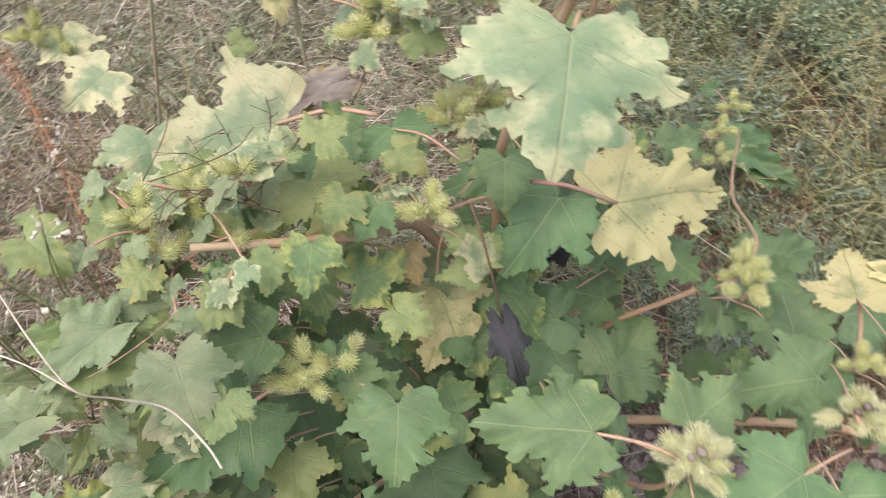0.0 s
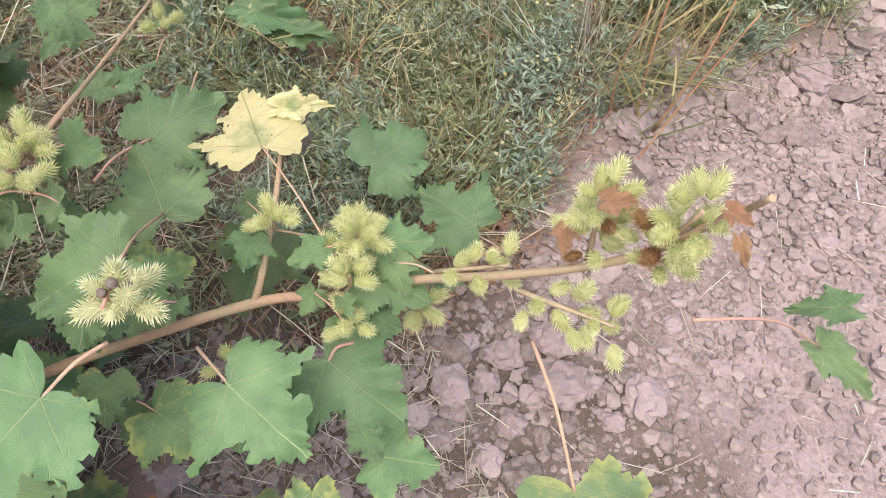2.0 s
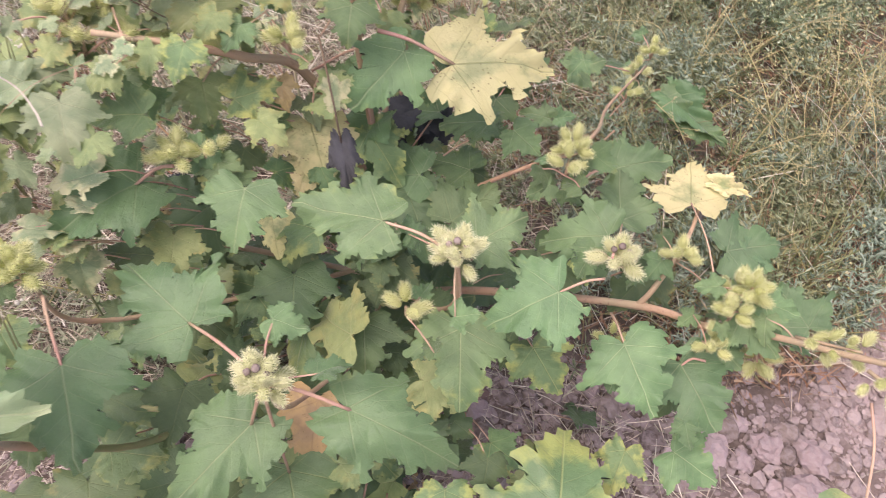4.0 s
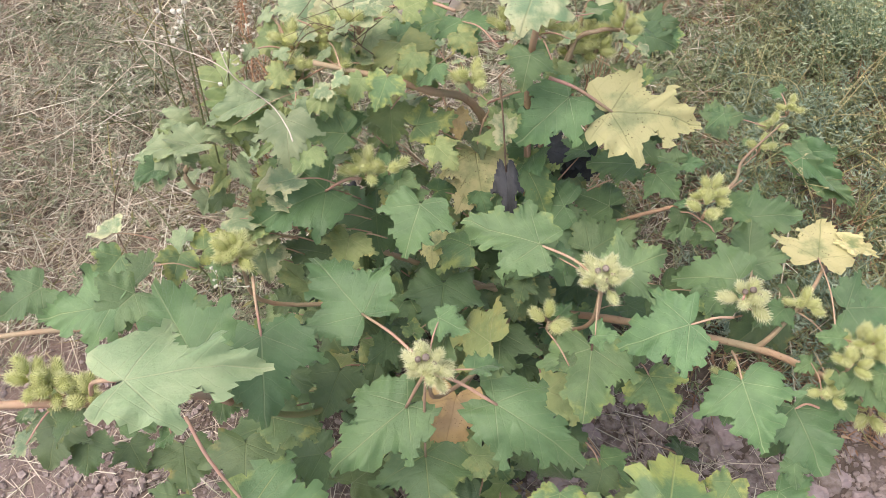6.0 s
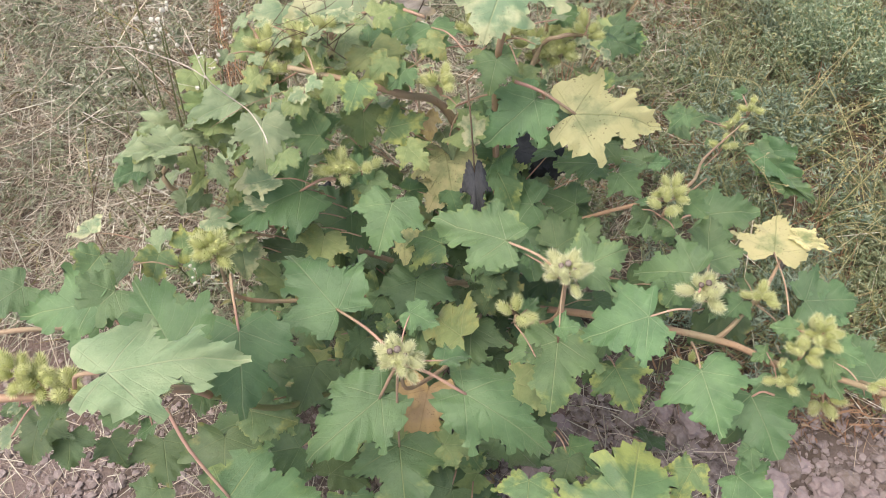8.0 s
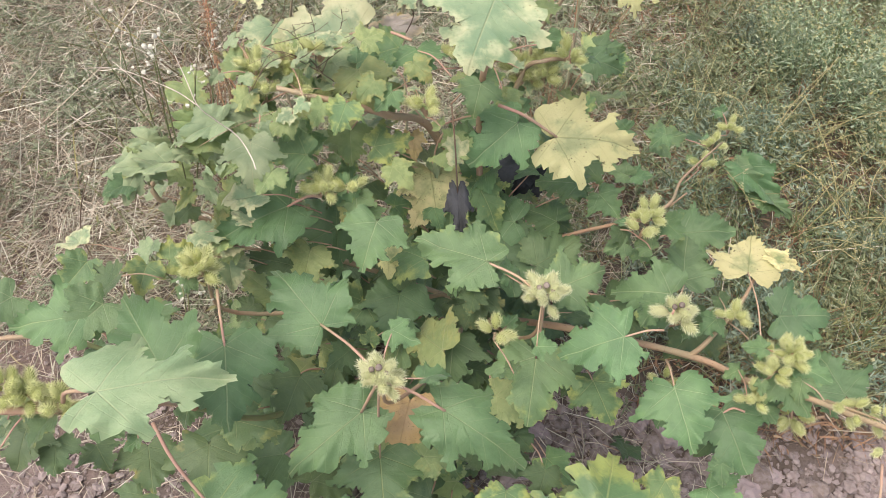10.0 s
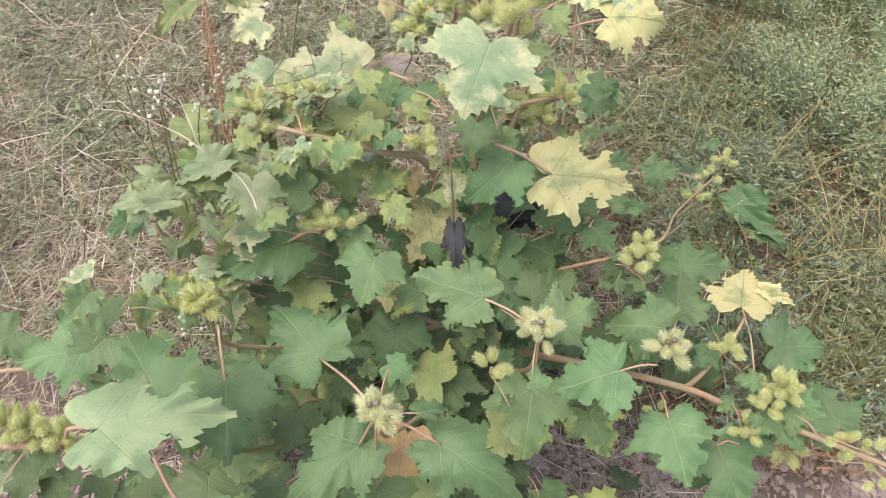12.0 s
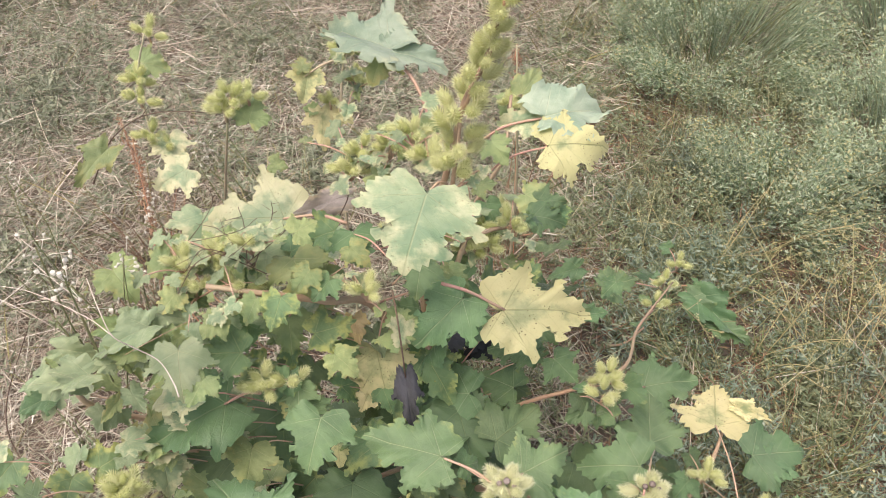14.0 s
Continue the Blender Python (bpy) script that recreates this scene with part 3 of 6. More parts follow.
def standing_grass():
    rng = np.random.default_rng(12)
    n = 11000
    x, y = scatter(rng, n, -3.0, 3.5, 0.2, 5.5, lambda a, b: field(a, b) * bare(a, b) * (0.1 + 0.9 * patchy(a, b, 2.9, 0.8)) ** 2 * np.where((a > 0.5) & (b < 2.0), 0.35, 1.0))
    a = rng.uniform(0, 2 * np.pi, n)
    d = np.stack([np.cos(a) * 0.7, np.sin(a) * 0.7, rng.uniform(0.3, 1.2, n)], 1)
    v, f = blade_arrays(rng, np.stack([x, y, height(x, y)], 1), d, rng.uniform(0.05, 0.2, n), rng.uniform(0.0016, 0.0036, n), rng.uniform(0.1, 0.6, n))
    n = 1500
    x, y = scatter(rng, n, 0.7, 1.9, 0.8, 2.0, lambda a, b: field(a, b) * bare(a, b) * (0.15 + 0.85 * patchy(a, b, 5.3, 1.1)))
    a = rng.uniform(0, 2 * np.pi, n)
    d = np.stack([np.cos(a), np.sin(a), rng.uniform(0.2, 1.3, n)], 1)
    v2, f2 = blade_arrays(rng, np.stack([x, y, height(x, y)], 1), d, rng.uniform(0.12, 0.3, n), rng.uniform(0.0010, 0.0022, n), rng.uniform(0.1, 0.7, n))
    v, f = np.concatenate([v, v2]), np.concatenate([f, f2 + len(v)])
    soup("standing_grass", v, f, GRASS, "thin standing grass fading from green to straw", "grass")


def leaflet_arrays(rng, base, direction, length, width):
    """Small pointed leaflets, folded along the middle: four triangles each."""
    n = len(base)
    d = direction / np.linalg.norm(direction, axis=1, keepdims=True)
    side = np.cross(d, rng.normal(size=(n, 3)) + np.array([0, 0, 1.5]))
    side /= np.linalg.norm(side, axis=1, keepdims=True)
    up = np.cross(side, d)
    L, W = length[:, None], width[:, None]
    verts = np.stack([base, base + d * L * 0.45 + side * W / 2 + up * W * 0.2, base + d * L * 0.5, base + d * L * 0.45 - side * W / 2 + up * W * 0.2, base + d * L - up * W * 0.2], 1)
    verts[:, :, 2] = np.maximum(verts[:, :, 2], 0.003)
    o = (np.arange(n) * 5)[:, None]
    tris = np.concatenate([o + np.array(t) for t in ((0, 1, 2), (1, 4, 2), (0, 2, 3), (2, 4, 3))])
    return verts.reshape(-1, 3), tris


def herbs(name, seed, n, box, keep, tall, leaf_len, per, material, label):
    """Low weeds: many short stems, each set with small leaflets."""
    rng = np.random.default_rng(seed)
    x, y = scatter(rng, n, *box, keep, 0.1 * min(box[1] - box[0], 2.6))
    h = rng.uniform(0.35, 1.0, n) * tall
    a = rng.uniform(0, 2 * np.pi, n)
    d = np.stack([np.cos(a) * rng.uniform(0.1, 0.8, n), np.sin(a) * rng.uniform(0.1, 0.8, n), np.ones(n)], 1)
    root = np.stack([x, y, height(x, y)], 1)
    sv, sf = blade_arrays(rng, root, d, h * 1.1, np.full(n, 0.0016), rng.uniform(0, 0.3, n))
    f = rng.uniform(0.15, 1.0, (n, per))
    b = (root[:, None] + d[:, None] * (h[:, None] * f)[..., None] * 0.85).reshape(-1, 3)
    k = len(b)
    a = rng.uniform(0, 2 * np.pi, k)
    ld = np.stack([np.cos(a), np.sin(a), rng.uniform(-0.1, 1.0, k)], 1)
    ll = rng.uniform(0.5, 1.2, k) * leaf_len
    lv, lf = leaflet_arrays(rng, b, ld, ll, ll * rng.uniform(0.12, 0.24, k))
    soup(name, np.concatenate([sv, lv]), np.concatenate([sf, lf + len(sv)]), material, label, "herbs")


def litter():
    rng = np.random.default_rng(14)
    n = 15000
    x, y = scatter(rng, n, 0.35, 2.0, 0.6, 2.2, lambda a, b: field(a, b) * (0.1 + 0.9 * patchy(a, b, 5.2, 0.6) ** 2))
    a = rng.uniform(0, 2 * np.pi, n)
    d = np.stack([np.cos(a), np.sin(a), rng.normal(0.25, 0.35, n)], 1)
    v, f = blade_arrays(rng, np.stack([x, y, height(x, y) + rng.gamma(1.6, 0.009, n)], 1), d, rng.uniform(0.015, 0.06, n), rng.uniform(0.0015, 0.005, n), rng.normal(0.1, 0.5, n))
    soup("dead_litter", v, f, RUST, "crumpled rust-brown dead leaves and stalks under the herbs", "leaf litter")


dry_grass()
litter()
standing_grass()
herbs("low_herbs", 21, 6500, (0.5, 2.4, 0.75, 2.5), lambda a, b: field(a, b) * bare(a, b) * (0.03 + 0.97 * (patchy(a, b, 6.3, 2.2) * patchy(a, b, 10.1, 0.7)) ** 1.5), 0.11, 0.023, 13, HERB, "low grey-green herbs with small narrow leaves")
herbs("scattered_herbs", 24, 4500, (-2.6, 3.2, 0.5, 4.5), lambda a, b: field(a, b) * bare(a, b) * (0.05 + 0.95 * patchy(a, b, 2.6, 0.2) ** 2), 0.08, 0.022, 9, HERB, "small grey-green herbs scattered in the dry grass")
herbs("silvery_herbs", 27, 2200, (0.75, 2.0, 0.8, 2.0), lambda a, b: field(a, b) * bare(a, b) * (patchy(a, b, 7.7, 1.9) * patchy(a, b, 12.3, 0.2)) ** 2.5, 0.16, 0.019, 16, SILVER, "silvery blue-green herbs with narrow leaves beside the path")
herbs("yellow_weeds", 22, 2300, (0.7, 2.6, 0.8, 2.6), lambda a, b: field(a, b) * bare(a, b) * patchy(a, b, 3.4, 0.4), 0.24, 0.007, 16, STALKS, "thin yellow-green weed stalks with tiny pale buds")
herbs("field_herbs", 26, 4200, (-1.6, 0.45, 0.35, 2.6), lambda a, b: field(a, b) * patchy(a, b, 6.9, 1.4) ** 2, 0.10, 0.024, 10, FIELD, "grey-green herbs among the dead grass beside the plant")
herbs("shaded_herbs", 28, 1700, (0.3, 0.9, 0.9, 2.4), lambda a, b: field(a, b) * patchy(a, b, 7.1, 0.5) ** 1.5, 0.10, 0.022, 11, HERB, "grey-green herbs in the litter behind the plant")
herbs("mid_herbs", 23, 7500, (-2.6, 0.5, 1.1, 4.5), lambda a, b: field(a, b) * (0.12 + 0.88 * patchy(a, b, 4.1, 1.0) ** 1.5), 0.12, 0.026, 10, FIELD, "grey-green herbs scattered through the dead grass")


# ---- clods and stones on the path ----
def clod_mesh(seed):
    rng = random.Random(seed)
    bm = bmesh.new()
    bmesh.ops.create_icosphere(bm, subdivisions=2, radius=1.0)
    off = Vector((rng.uniform(0, 50), rng.uniform(0, 50), 0))
    for v in bm.verts:
        v.co *= 1 + 0.5 * noise.noise(v.co * 1.2 + off) + 0.3 * noise.noise(v.co * 3.4 + off) + rng.uniform(-0.06, 0.06)
        v.co.z *= 0.68
    return bm


def clods():
    shapes = []
    for q in range(7):
        data = bpy.data.meshes.new("clod")
        b = clod_mesh(q)
        b.to_mesh(data)
        b.free()
        data.materials.append(CLOD)
        shapes.append(data)
    # darkened copies, for clods inside the painted shade
    dark = []
    for data in shapes:
        dark.append(data.copy())
        dark[-1].materials[0] = SHADED_CLOD
    rng = np.random.default_rng(31)
    x, y = scatter(rng, 290, 0.0, 2.3, -0.1, 1.25, lambda a, b: (1 - field(a, b)) * (0.15 + 0.85 * np.exp(-((b - np.interp(a, EDGE_X, EDGE_Y) + 0.13) / 0.16) ** 2)))
    for i in range(len(x)):
        r = min(0.008 + rng.gamma(1.6, 0.0042), 0.03)
        ob = part("clod", (dark if plant_shade(x[i], y[i]) > 0.6 else shapes)[i % 7], None, None, "", pose(x[i], y[i], float(height(x[i], y[i])) + r * 0.25, rng.uniform(-25, 25), rng.uniform(-25, 25), rng.uniform(0, 360)) @ Matrix.Diagonal((r * rng.uniform(0.8, 1.4), r, r * rng.uniform(0.8, 1.2), 1)))
        tagged(ob, "crumbly clod of soil under the leaves, painted dark as in shade" if plant_shade(x[i], y[i]) > 0.6 else "dry crumbly pinkish-brown clod of soil", "clod", "clods on the path")
    crumbs(rng)


ICO = bmesh.new()
bmesh.ops.create_icosphere(ICO, subdivisions=1, radius=1.0)
ICO_V = np.array([v.co[:] for v in ICO.verts])
ICO_F = np.array([[v.index for v in f.verts] for f in ICO.faces])
ICO.free()
OCT_V = np.array([(1, 0, 0), (-1, 0, 0), (0, 1, 0), (0, -1, 0), (0, 0, 0.8), (0, 0, -0.8)], float)
OCT_F = np.array([(0, 2, 4), (2, 1, 4), (1, 3, 4), (3, 0, 4), (2, 0, 5), (1, 2, 5), (3, 1, 5), (0, 3, 5)])


def lumps(rng, x, y, r, unit, tri):
    """Irregular lumps of radius r resting at x, y."""
    n, k = len(x), len(unit)
    p = unit[None] * rng.uniform(0.72, 1.22, (n, k, 1)) * r[:, None, None] * np.array([1, 1, 0.75]) * rng.uniform(0.75, 1.3, (n, 1, 3))
    ang = rng.uniform(0, 6.28, n)
    c, s = np.cos(ang)[:, None], np.sin(ang)[:, None]
    p = np.stack([p[..., 0] * c - p[..., 1] * s, p[..., 0] * s + p[..., 1] * c, p[..., 2]], -1)
    p += np.stack([x, y, height(x, y) + r * 0.3], 1)[:, None]
    return p.reshape(-1, 3), ((np.arange(n) * k)[:, None, None] + tri[None]).reshape(-1, 3)


def crumbs(rng):
    near = lambda a, b: (1 - field(a, b)) * (0.12 + 0.88 * np.exp(-((b - np.interp(a, EDGE_X, EDGE_Y) + 0.2) / 0.25) ** 2)) * (0.3 + 0.7 * patchy(a, b, 3.7, 0.9))
    x, y = scatter(rng, 6500, -0.8, 2.6, -0.3, 1.4, near)
    v, f = lumps(rng, x, y, np.minimum(0.0028 + rng.gamma(1.5, 0.0017, len(x)), 0.011), ICO_V, ICO_F)
    x, y = scatter(rng, 8000, 0.5, 2.4, -0.1, 1.3, lambda a, b: (1 - field(a, b)) * (0.12 + 0.88 * patchy(a, b, 3.3, 2.1)) * np.clip(1.25 - 1.6 * (np.interp(a, EDGE_X, EDGE_Y) - b), 0.25, 1))
    v3, f3 = lumps(rng, x, y, np.minimum(0.0032 + rng.gamma(1.4, 0.0022, len(x)), 0.014), ICO_V, ICO_F)
    v, f = np.concatenate([v, v3]), np.concatenate([f, f3 + len(v)])
    x, y = scatter(rng, 26000, -1.0, 2.8, -0.6, 1.5, lambda a, b: (1 - field(a, b)) * (0.25 + 0.75 * patchy(a, b, 4.3, 0.3)))
    v2, f2 = lumps(rng, x, y, np.minimum(0.0011 + rng.gamma(1.4, 0.0011, len(x)), 0.006), OCT_V, OCT_F)
    soup("soil_crumbs", np.concatenate([v, v2]), np.concatenate([f, f2 + len(v)]), CLOD, "fine soil crumbs and gravel on the bare path", "gravel")


clods()


# ---- the cocklebur plant ----
cocklebur = thing("cocklebur_plant", (0.38, 0.62, 0.0), "sprawling green cocklebur plant with yellowing leaves and spiny burrs", "plant")
leaf(cocklebur, (0.540, 0.415, 0.530), (0.558, 0.328, 0.508), (0.008, -0.241, 0.971), 1.1, "green", "droop", root=(0.531, 0.411, 0.688))
leaf(cocklebur, (0.454, 0.427, 0.700), (0.363, 0.426, 0.706), (0.063, -0.291, 0.955), 0.85, "green", "flat", root=(0.528, 0.411, 0.690))
leaf(cocklebur, (0.303, 0.444, 0.680), (0.307, 0.384, 0.661), (0.148, -0.285, 0.947), 1.3, "green", "flat", root=(0.250, 0.469, 0.660))
leaf(cocklebur, (0.283, 0.313, 0.620), (0.199, 0.355, 0.643), (0.157, -0.206, 0.966), 1.1, "green", "flat", root=(0.390, 0.254, 0.684))
leaf(cocklebur, (0.634, 0.427, 0.635), (0.569, 0.382, 0.619), (-0.045, -0.272, 0.961), 1.15, "green", "flat", root=(0.677, 0.451, 0.640))
leaf(cocklebur, (0.464, 0.259, 0.640), (0.575, 0.238, 0.629), (0.057, -0.188, 0.981), 0.75, "green", "droop", root=(0.392, 0.250, 0.680))
leaf(cocklebur, (0.367, 0.244, 0.580), (0.313, 0.146, 0.569), (0.108, -0.174, 0.979), 0.82, "green", "flat", root=(0.392, 0.250, 0.680))
leaf(cocklebur, (0.385, 0.237, 0.450), (0.429, 0.154, 0.434), (0.086, -0.142, 0.986), 1.2, "mottled", "flat", root=(0.392, 0.250, 0.680))
leaf(cocklebur, (0.272, 0.069, 0.620), (0.366, 0.105, 0.606), (0.173, -0.069, 0.983), 1.0, "mottled", "flat", root=(0.197, 0.114, 0.700))
leaf(cocklebur, (0.203, 0.092, 0.835), (0.295, 0.160, 0.824), (0.162, -0.062, 0.985), 0.74, "silver", "deep", root=(0.117, 0.093, 0.730))
leaf(cocklebur, (0.204, 0.232, 0.660), (0.248, 0.150, 0.636), (0.212, -0.166, 0.963), 1.15, "green", "droop", root=(0.173, 0.281, 0.690))
leaf(cocklebur, (0.206, 0.151, 0.760), (0.133, 0.200, 0.785), (0.242, -0.135, 0.961), 1.0, "green", "fold")
leaf(cocklebur, (0.014, 0.210, 0.640), (-0.051, 0.163, 0.653), (0.297, -0.139, 0.945), 1.0, "green", "flat", root=(0.048, 0.203, 0.620))
leaf(cocklebur, (0.029, 0.233, 0.640), (0.010, 0.176, 0.637), (0.289, -0.152, 0.945), 1.2, "green", "fold")
leaf(cocklebur, (-0.096, 0.206, 0.620), (-0.120, 0.155, 0.622), (0.334, -0.128, 0.934), 1.2, "green", "flat")
leaf(cocklebur, (-0.271, 0.410, 0.300), (-0.283, 0.344, 0.292), (0.305, -0.167, 0.938), 1.1, "mottled", "fold")
leaf(cocklebur, (-0.010, 0.338, 0.550), (-0.001, 0.297, 0.539), (0.276, -0.186, 0.943), 1.2, "mottled", "fold")
leaf(cocklebur, (0.170, 0.449, 0.640), (0.098, 0.373, 0.634), (0.209, -0.266, 0.941), 1.0, "green", "fold", root=(0.221, 0.455, 0.680))
leaf(cocklebur, (0.198, 0.405, 0.780), (0.193, 0.373, 0.772), (0.228, -0.286, 0.931), 1.2, "lime", "flat")
leaf(cocklebur, (0.166, 0.417, 0.800), (0.188, 0.374, 0.780), (0.249, -0.294, 0.923), 1.2, "silver", "droop")
leaf(cocklebur, (0.106, 0.447, 0.780), (0.063, 0.397, 0.778), (0.160, -0.174, 0.972), 0.62, "silver", "fold")
leaf(cocklebur, (0.084, 0.431, 0.770), (0.141, 0.426, 0.759), (0.166, -0.167, 0.972), 1.0, "lime", "cup")
leaf(cocklebur, (0.055, 0.390, 0.745), (-0.003, 0.355, 0.750), (0.173, -0.150, 0.974), 0.6, "silver", "fold")
leaf(cocklebur, (0.006, 0.405, 0.720), (0.003, 0.345, 0.705), (0.305, -0.249, 0.919), 0.9, "silver", "limp")
leaf(cocklebur, (0.216, 0.556, 0.700), (0.235, 0.517, 0.682), (0.187, -0.330, 0.925), 1.3, "lime", "droop", root=(0.243, 0.586, 0.720))
leaf(cocklebur, (0.425, 0.622, 0.730), (0.382, 0.556, 0.706), (0.075, -0.379, 0.922), 1.0, "green", "droop", root=(0.304, 0.646, 0.650))
leaf(cocklebur, (0.375, 0.612, 0.790), (0.379, 0.576, 0.774), (0.109, -0.394, 0.913), 1.4, "green", "droop", root=(0.340, 0.604, 0.750))
leaf(cocklebur, (0.226, 0.579, 0.790), (0.259, 0.544, 0.769), (0.195, -0.368, 0.909), 1.35, "lime", "droop")
leaf(cocklebur, (0.202, 0.467, 0.740), (0.154, 0.449, 0.745), (0.210, -0.304, 0.929), 1.1, "mottled", "fold")
leaf(cocklebur, (0.162, 0.498, 0.760), (0.192, 0.491, 0.750), (0.232, -0.319, 0.919), 1.1, "silver", "flat")
leaf(cocklebur, (0.284, 0.630, 0.800), (0.305, 0.598, 0.785), (0.155, -0.332, 0.930), 1.5, "green", "droop", root=(0.340, 0.602, 0.800))
leaf(cocklebur, (0.198, 0.611, 0.790), (0.175, 0.577, 0.783), (0.200, -0.314, 0.928), 1.2, "silver", "flat")
leaf(cocklebur, (0.256, 0.634, 0.790), (0.215, 0.605, 0.787), (0.168, -0.328, 0.929), 1.0, "mottled", "fold")
leaf(cocklebur, (0.245, 0.618, 0.740), (0.214, 0.570, 0.730), (0.168, -0.307, 0.937), 1.2, "lime", "flat")
leaf(cocklebur, (0.402, 0.548, 0.975), (0.400, 0.477, 0.947), (0.113, -0.371, 0.922), 1.5, "pale", "deep", root=(0.412, 0.583, 0.960))
leaf(cocklebur, (0.185, 0.645, 0.780), (0.084, 0.608, 0.789), (0.202, -0.323, 0.925), 1.15, "pale", "deep", root=(0.271, 0.643, 0.800))
leaf(cocklebur, (0.069, 0.639, 0.760), (0.082, 0.589, 0.740), (0.252, -0.304, 0.919), 1.4, "pale", "limp")
leaf(cocklebur, (0.489, 0.779, 0.866), (0.561, 0.801, 0.873), (0.037, -0.420, 0.907), 1.15, "yellow", "droop", root=(0.395, 0.778, 0.770))
leaf(cocklebur, (0.474, 0.826, 0.870), (0.555, 0.884, 0.870), (0.000, -0.200, 0.980), 0.9, "mint", "fold", root=(0.377, 0.811, 0.800))
leaf(cocklebur, (0.464, 0.828, 0.860), (0.415, 0.817, 0.857), (0.049, -0.431, 0.901), 1.0, "pale", "fold")
leaf(cocklebur, (0.240, 0.908, 0.870), (0.107, 0.965, 0.870), (0.100, -0.250, 0.960), 0.62, "mint", "fold", root=(0.322, 0.846, 0.800))
leaf(cocklebur, (0.241, 0.905, 0.870), (0.323, 0.903, 0.870), (0.100, -0.250, 0.960), 0.75, "mint", "fold")
leaf(cocklebur, (0.224, 0.927, 0.850), (0.218, 0.882, 0.829), (0.166, -0.439, 0.883), 1.2, "lime", "flat")
leaf(cocklebur, (0.192, 0.970, 0.850), (0.222, 0.959, 0.838), (0.176, -0.447, 0.877), 1.3, "lime", "flat")
leaf(cocklebur, (0.476, 0.631, 0.715), (0.585, 0.662, 0.721), (0.050, -0.359, 0.932), 1.0, "yellow", "deep", root=(0.399, 0.616, 0.760))
leaf(cocklebur, (0.502, 0.695, 0.710), (0.468, 0.700, 0.713), (0.035, -0.378, 0.925), 1.2, "mottled", "cup", root=(0.444, 0.671, 0.720))
leaf(cocklebur, (0.795, 0.684, 0.490), (0.788, 0.743, 0.510), (0.005, -0.314, 0.949), 1.6, "yellow", "droop", root=(0.832, 0.568, 0.490))
leaf(cocklebur, (0.821, 0.718, 0.500), (0.874, 0.714, 0.499), (-0.012, -0.334, 0.942), 0.5, "yellow", "fold")
leaf(cocklebur, (0.934, 0.826, 0.200), (1.021, 0.852, 0.220), (-0.131, -0.301, 0.944), 1.3, "green", "flat")
leaf(cocklebur, (0.691, 0.734, 0.470), (0.769, 0.764, 0.486), (-0.059, -0.340, 0.939), 1.0, "green", "flat", root=(0.642, 0.676, 0.500))
leaf(cocklebur, (0.702, 0.612, 0.520), (0.690, 0.679, 0.541), (-0.070, -0.313, 0.947), 1.2, "green", "flat", root=(0.680, 0.468, 0.655))
leaf(cocklebur, (0.680, 0.531, 0.600), (0.606, 0.517, 0.590), (-0.066, -0.305, 0.950), 1.15, "green", "flat")
leaf(cocklebur, (0.543, 0.457, 0.650), (0.589, 0.496, 0.662), (0.008, -0.291, 0.957), 1.2, "green", "flat", root=(0.531, 0.422, 0.670))
leaf(cocklebur, (0.608, 0.931, 0.450), (0.657, 0.957, 0.462), (-0.021, -0.389, 0.921), 1.1, "green", "flat", root=(0.699, 0.981, 0.420))
leaf(cocklebur, (0.551, 0.656, 0.600), (0.588, 0.635, 0.592), (0.002, -0.352, 0.936), 1.2, "green", "flat")
leaf(cocklebur, (0.514, 0.748, 0.550), (0.506, 0.695, 0.529), (0.019, -0.367, 0.930), 1.2, "green", "flat")
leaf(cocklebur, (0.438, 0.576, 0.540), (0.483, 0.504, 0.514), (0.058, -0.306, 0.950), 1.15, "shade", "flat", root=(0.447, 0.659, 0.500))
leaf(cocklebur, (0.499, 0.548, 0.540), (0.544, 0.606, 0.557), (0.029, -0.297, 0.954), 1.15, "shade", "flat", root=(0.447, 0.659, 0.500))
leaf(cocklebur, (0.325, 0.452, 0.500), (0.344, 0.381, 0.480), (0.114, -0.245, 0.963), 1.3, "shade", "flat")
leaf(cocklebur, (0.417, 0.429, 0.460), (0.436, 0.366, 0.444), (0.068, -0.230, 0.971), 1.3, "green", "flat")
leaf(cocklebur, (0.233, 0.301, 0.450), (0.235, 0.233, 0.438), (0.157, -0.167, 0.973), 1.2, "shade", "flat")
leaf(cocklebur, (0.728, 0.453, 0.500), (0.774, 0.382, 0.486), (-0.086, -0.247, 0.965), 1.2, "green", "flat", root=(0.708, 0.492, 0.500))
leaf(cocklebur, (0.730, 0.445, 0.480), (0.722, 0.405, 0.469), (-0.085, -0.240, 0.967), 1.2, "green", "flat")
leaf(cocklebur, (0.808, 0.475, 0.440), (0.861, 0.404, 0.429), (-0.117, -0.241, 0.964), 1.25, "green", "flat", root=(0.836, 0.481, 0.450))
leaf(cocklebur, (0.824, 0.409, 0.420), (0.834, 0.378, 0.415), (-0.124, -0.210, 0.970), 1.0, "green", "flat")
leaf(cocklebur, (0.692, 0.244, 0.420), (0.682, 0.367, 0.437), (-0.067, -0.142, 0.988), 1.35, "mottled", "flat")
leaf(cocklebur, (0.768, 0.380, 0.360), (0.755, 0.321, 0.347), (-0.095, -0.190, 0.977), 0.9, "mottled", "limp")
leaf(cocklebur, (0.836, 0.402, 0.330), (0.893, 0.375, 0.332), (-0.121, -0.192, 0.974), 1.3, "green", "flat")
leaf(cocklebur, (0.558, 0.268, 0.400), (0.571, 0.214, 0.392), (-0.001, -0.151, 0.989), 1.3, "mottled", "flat")
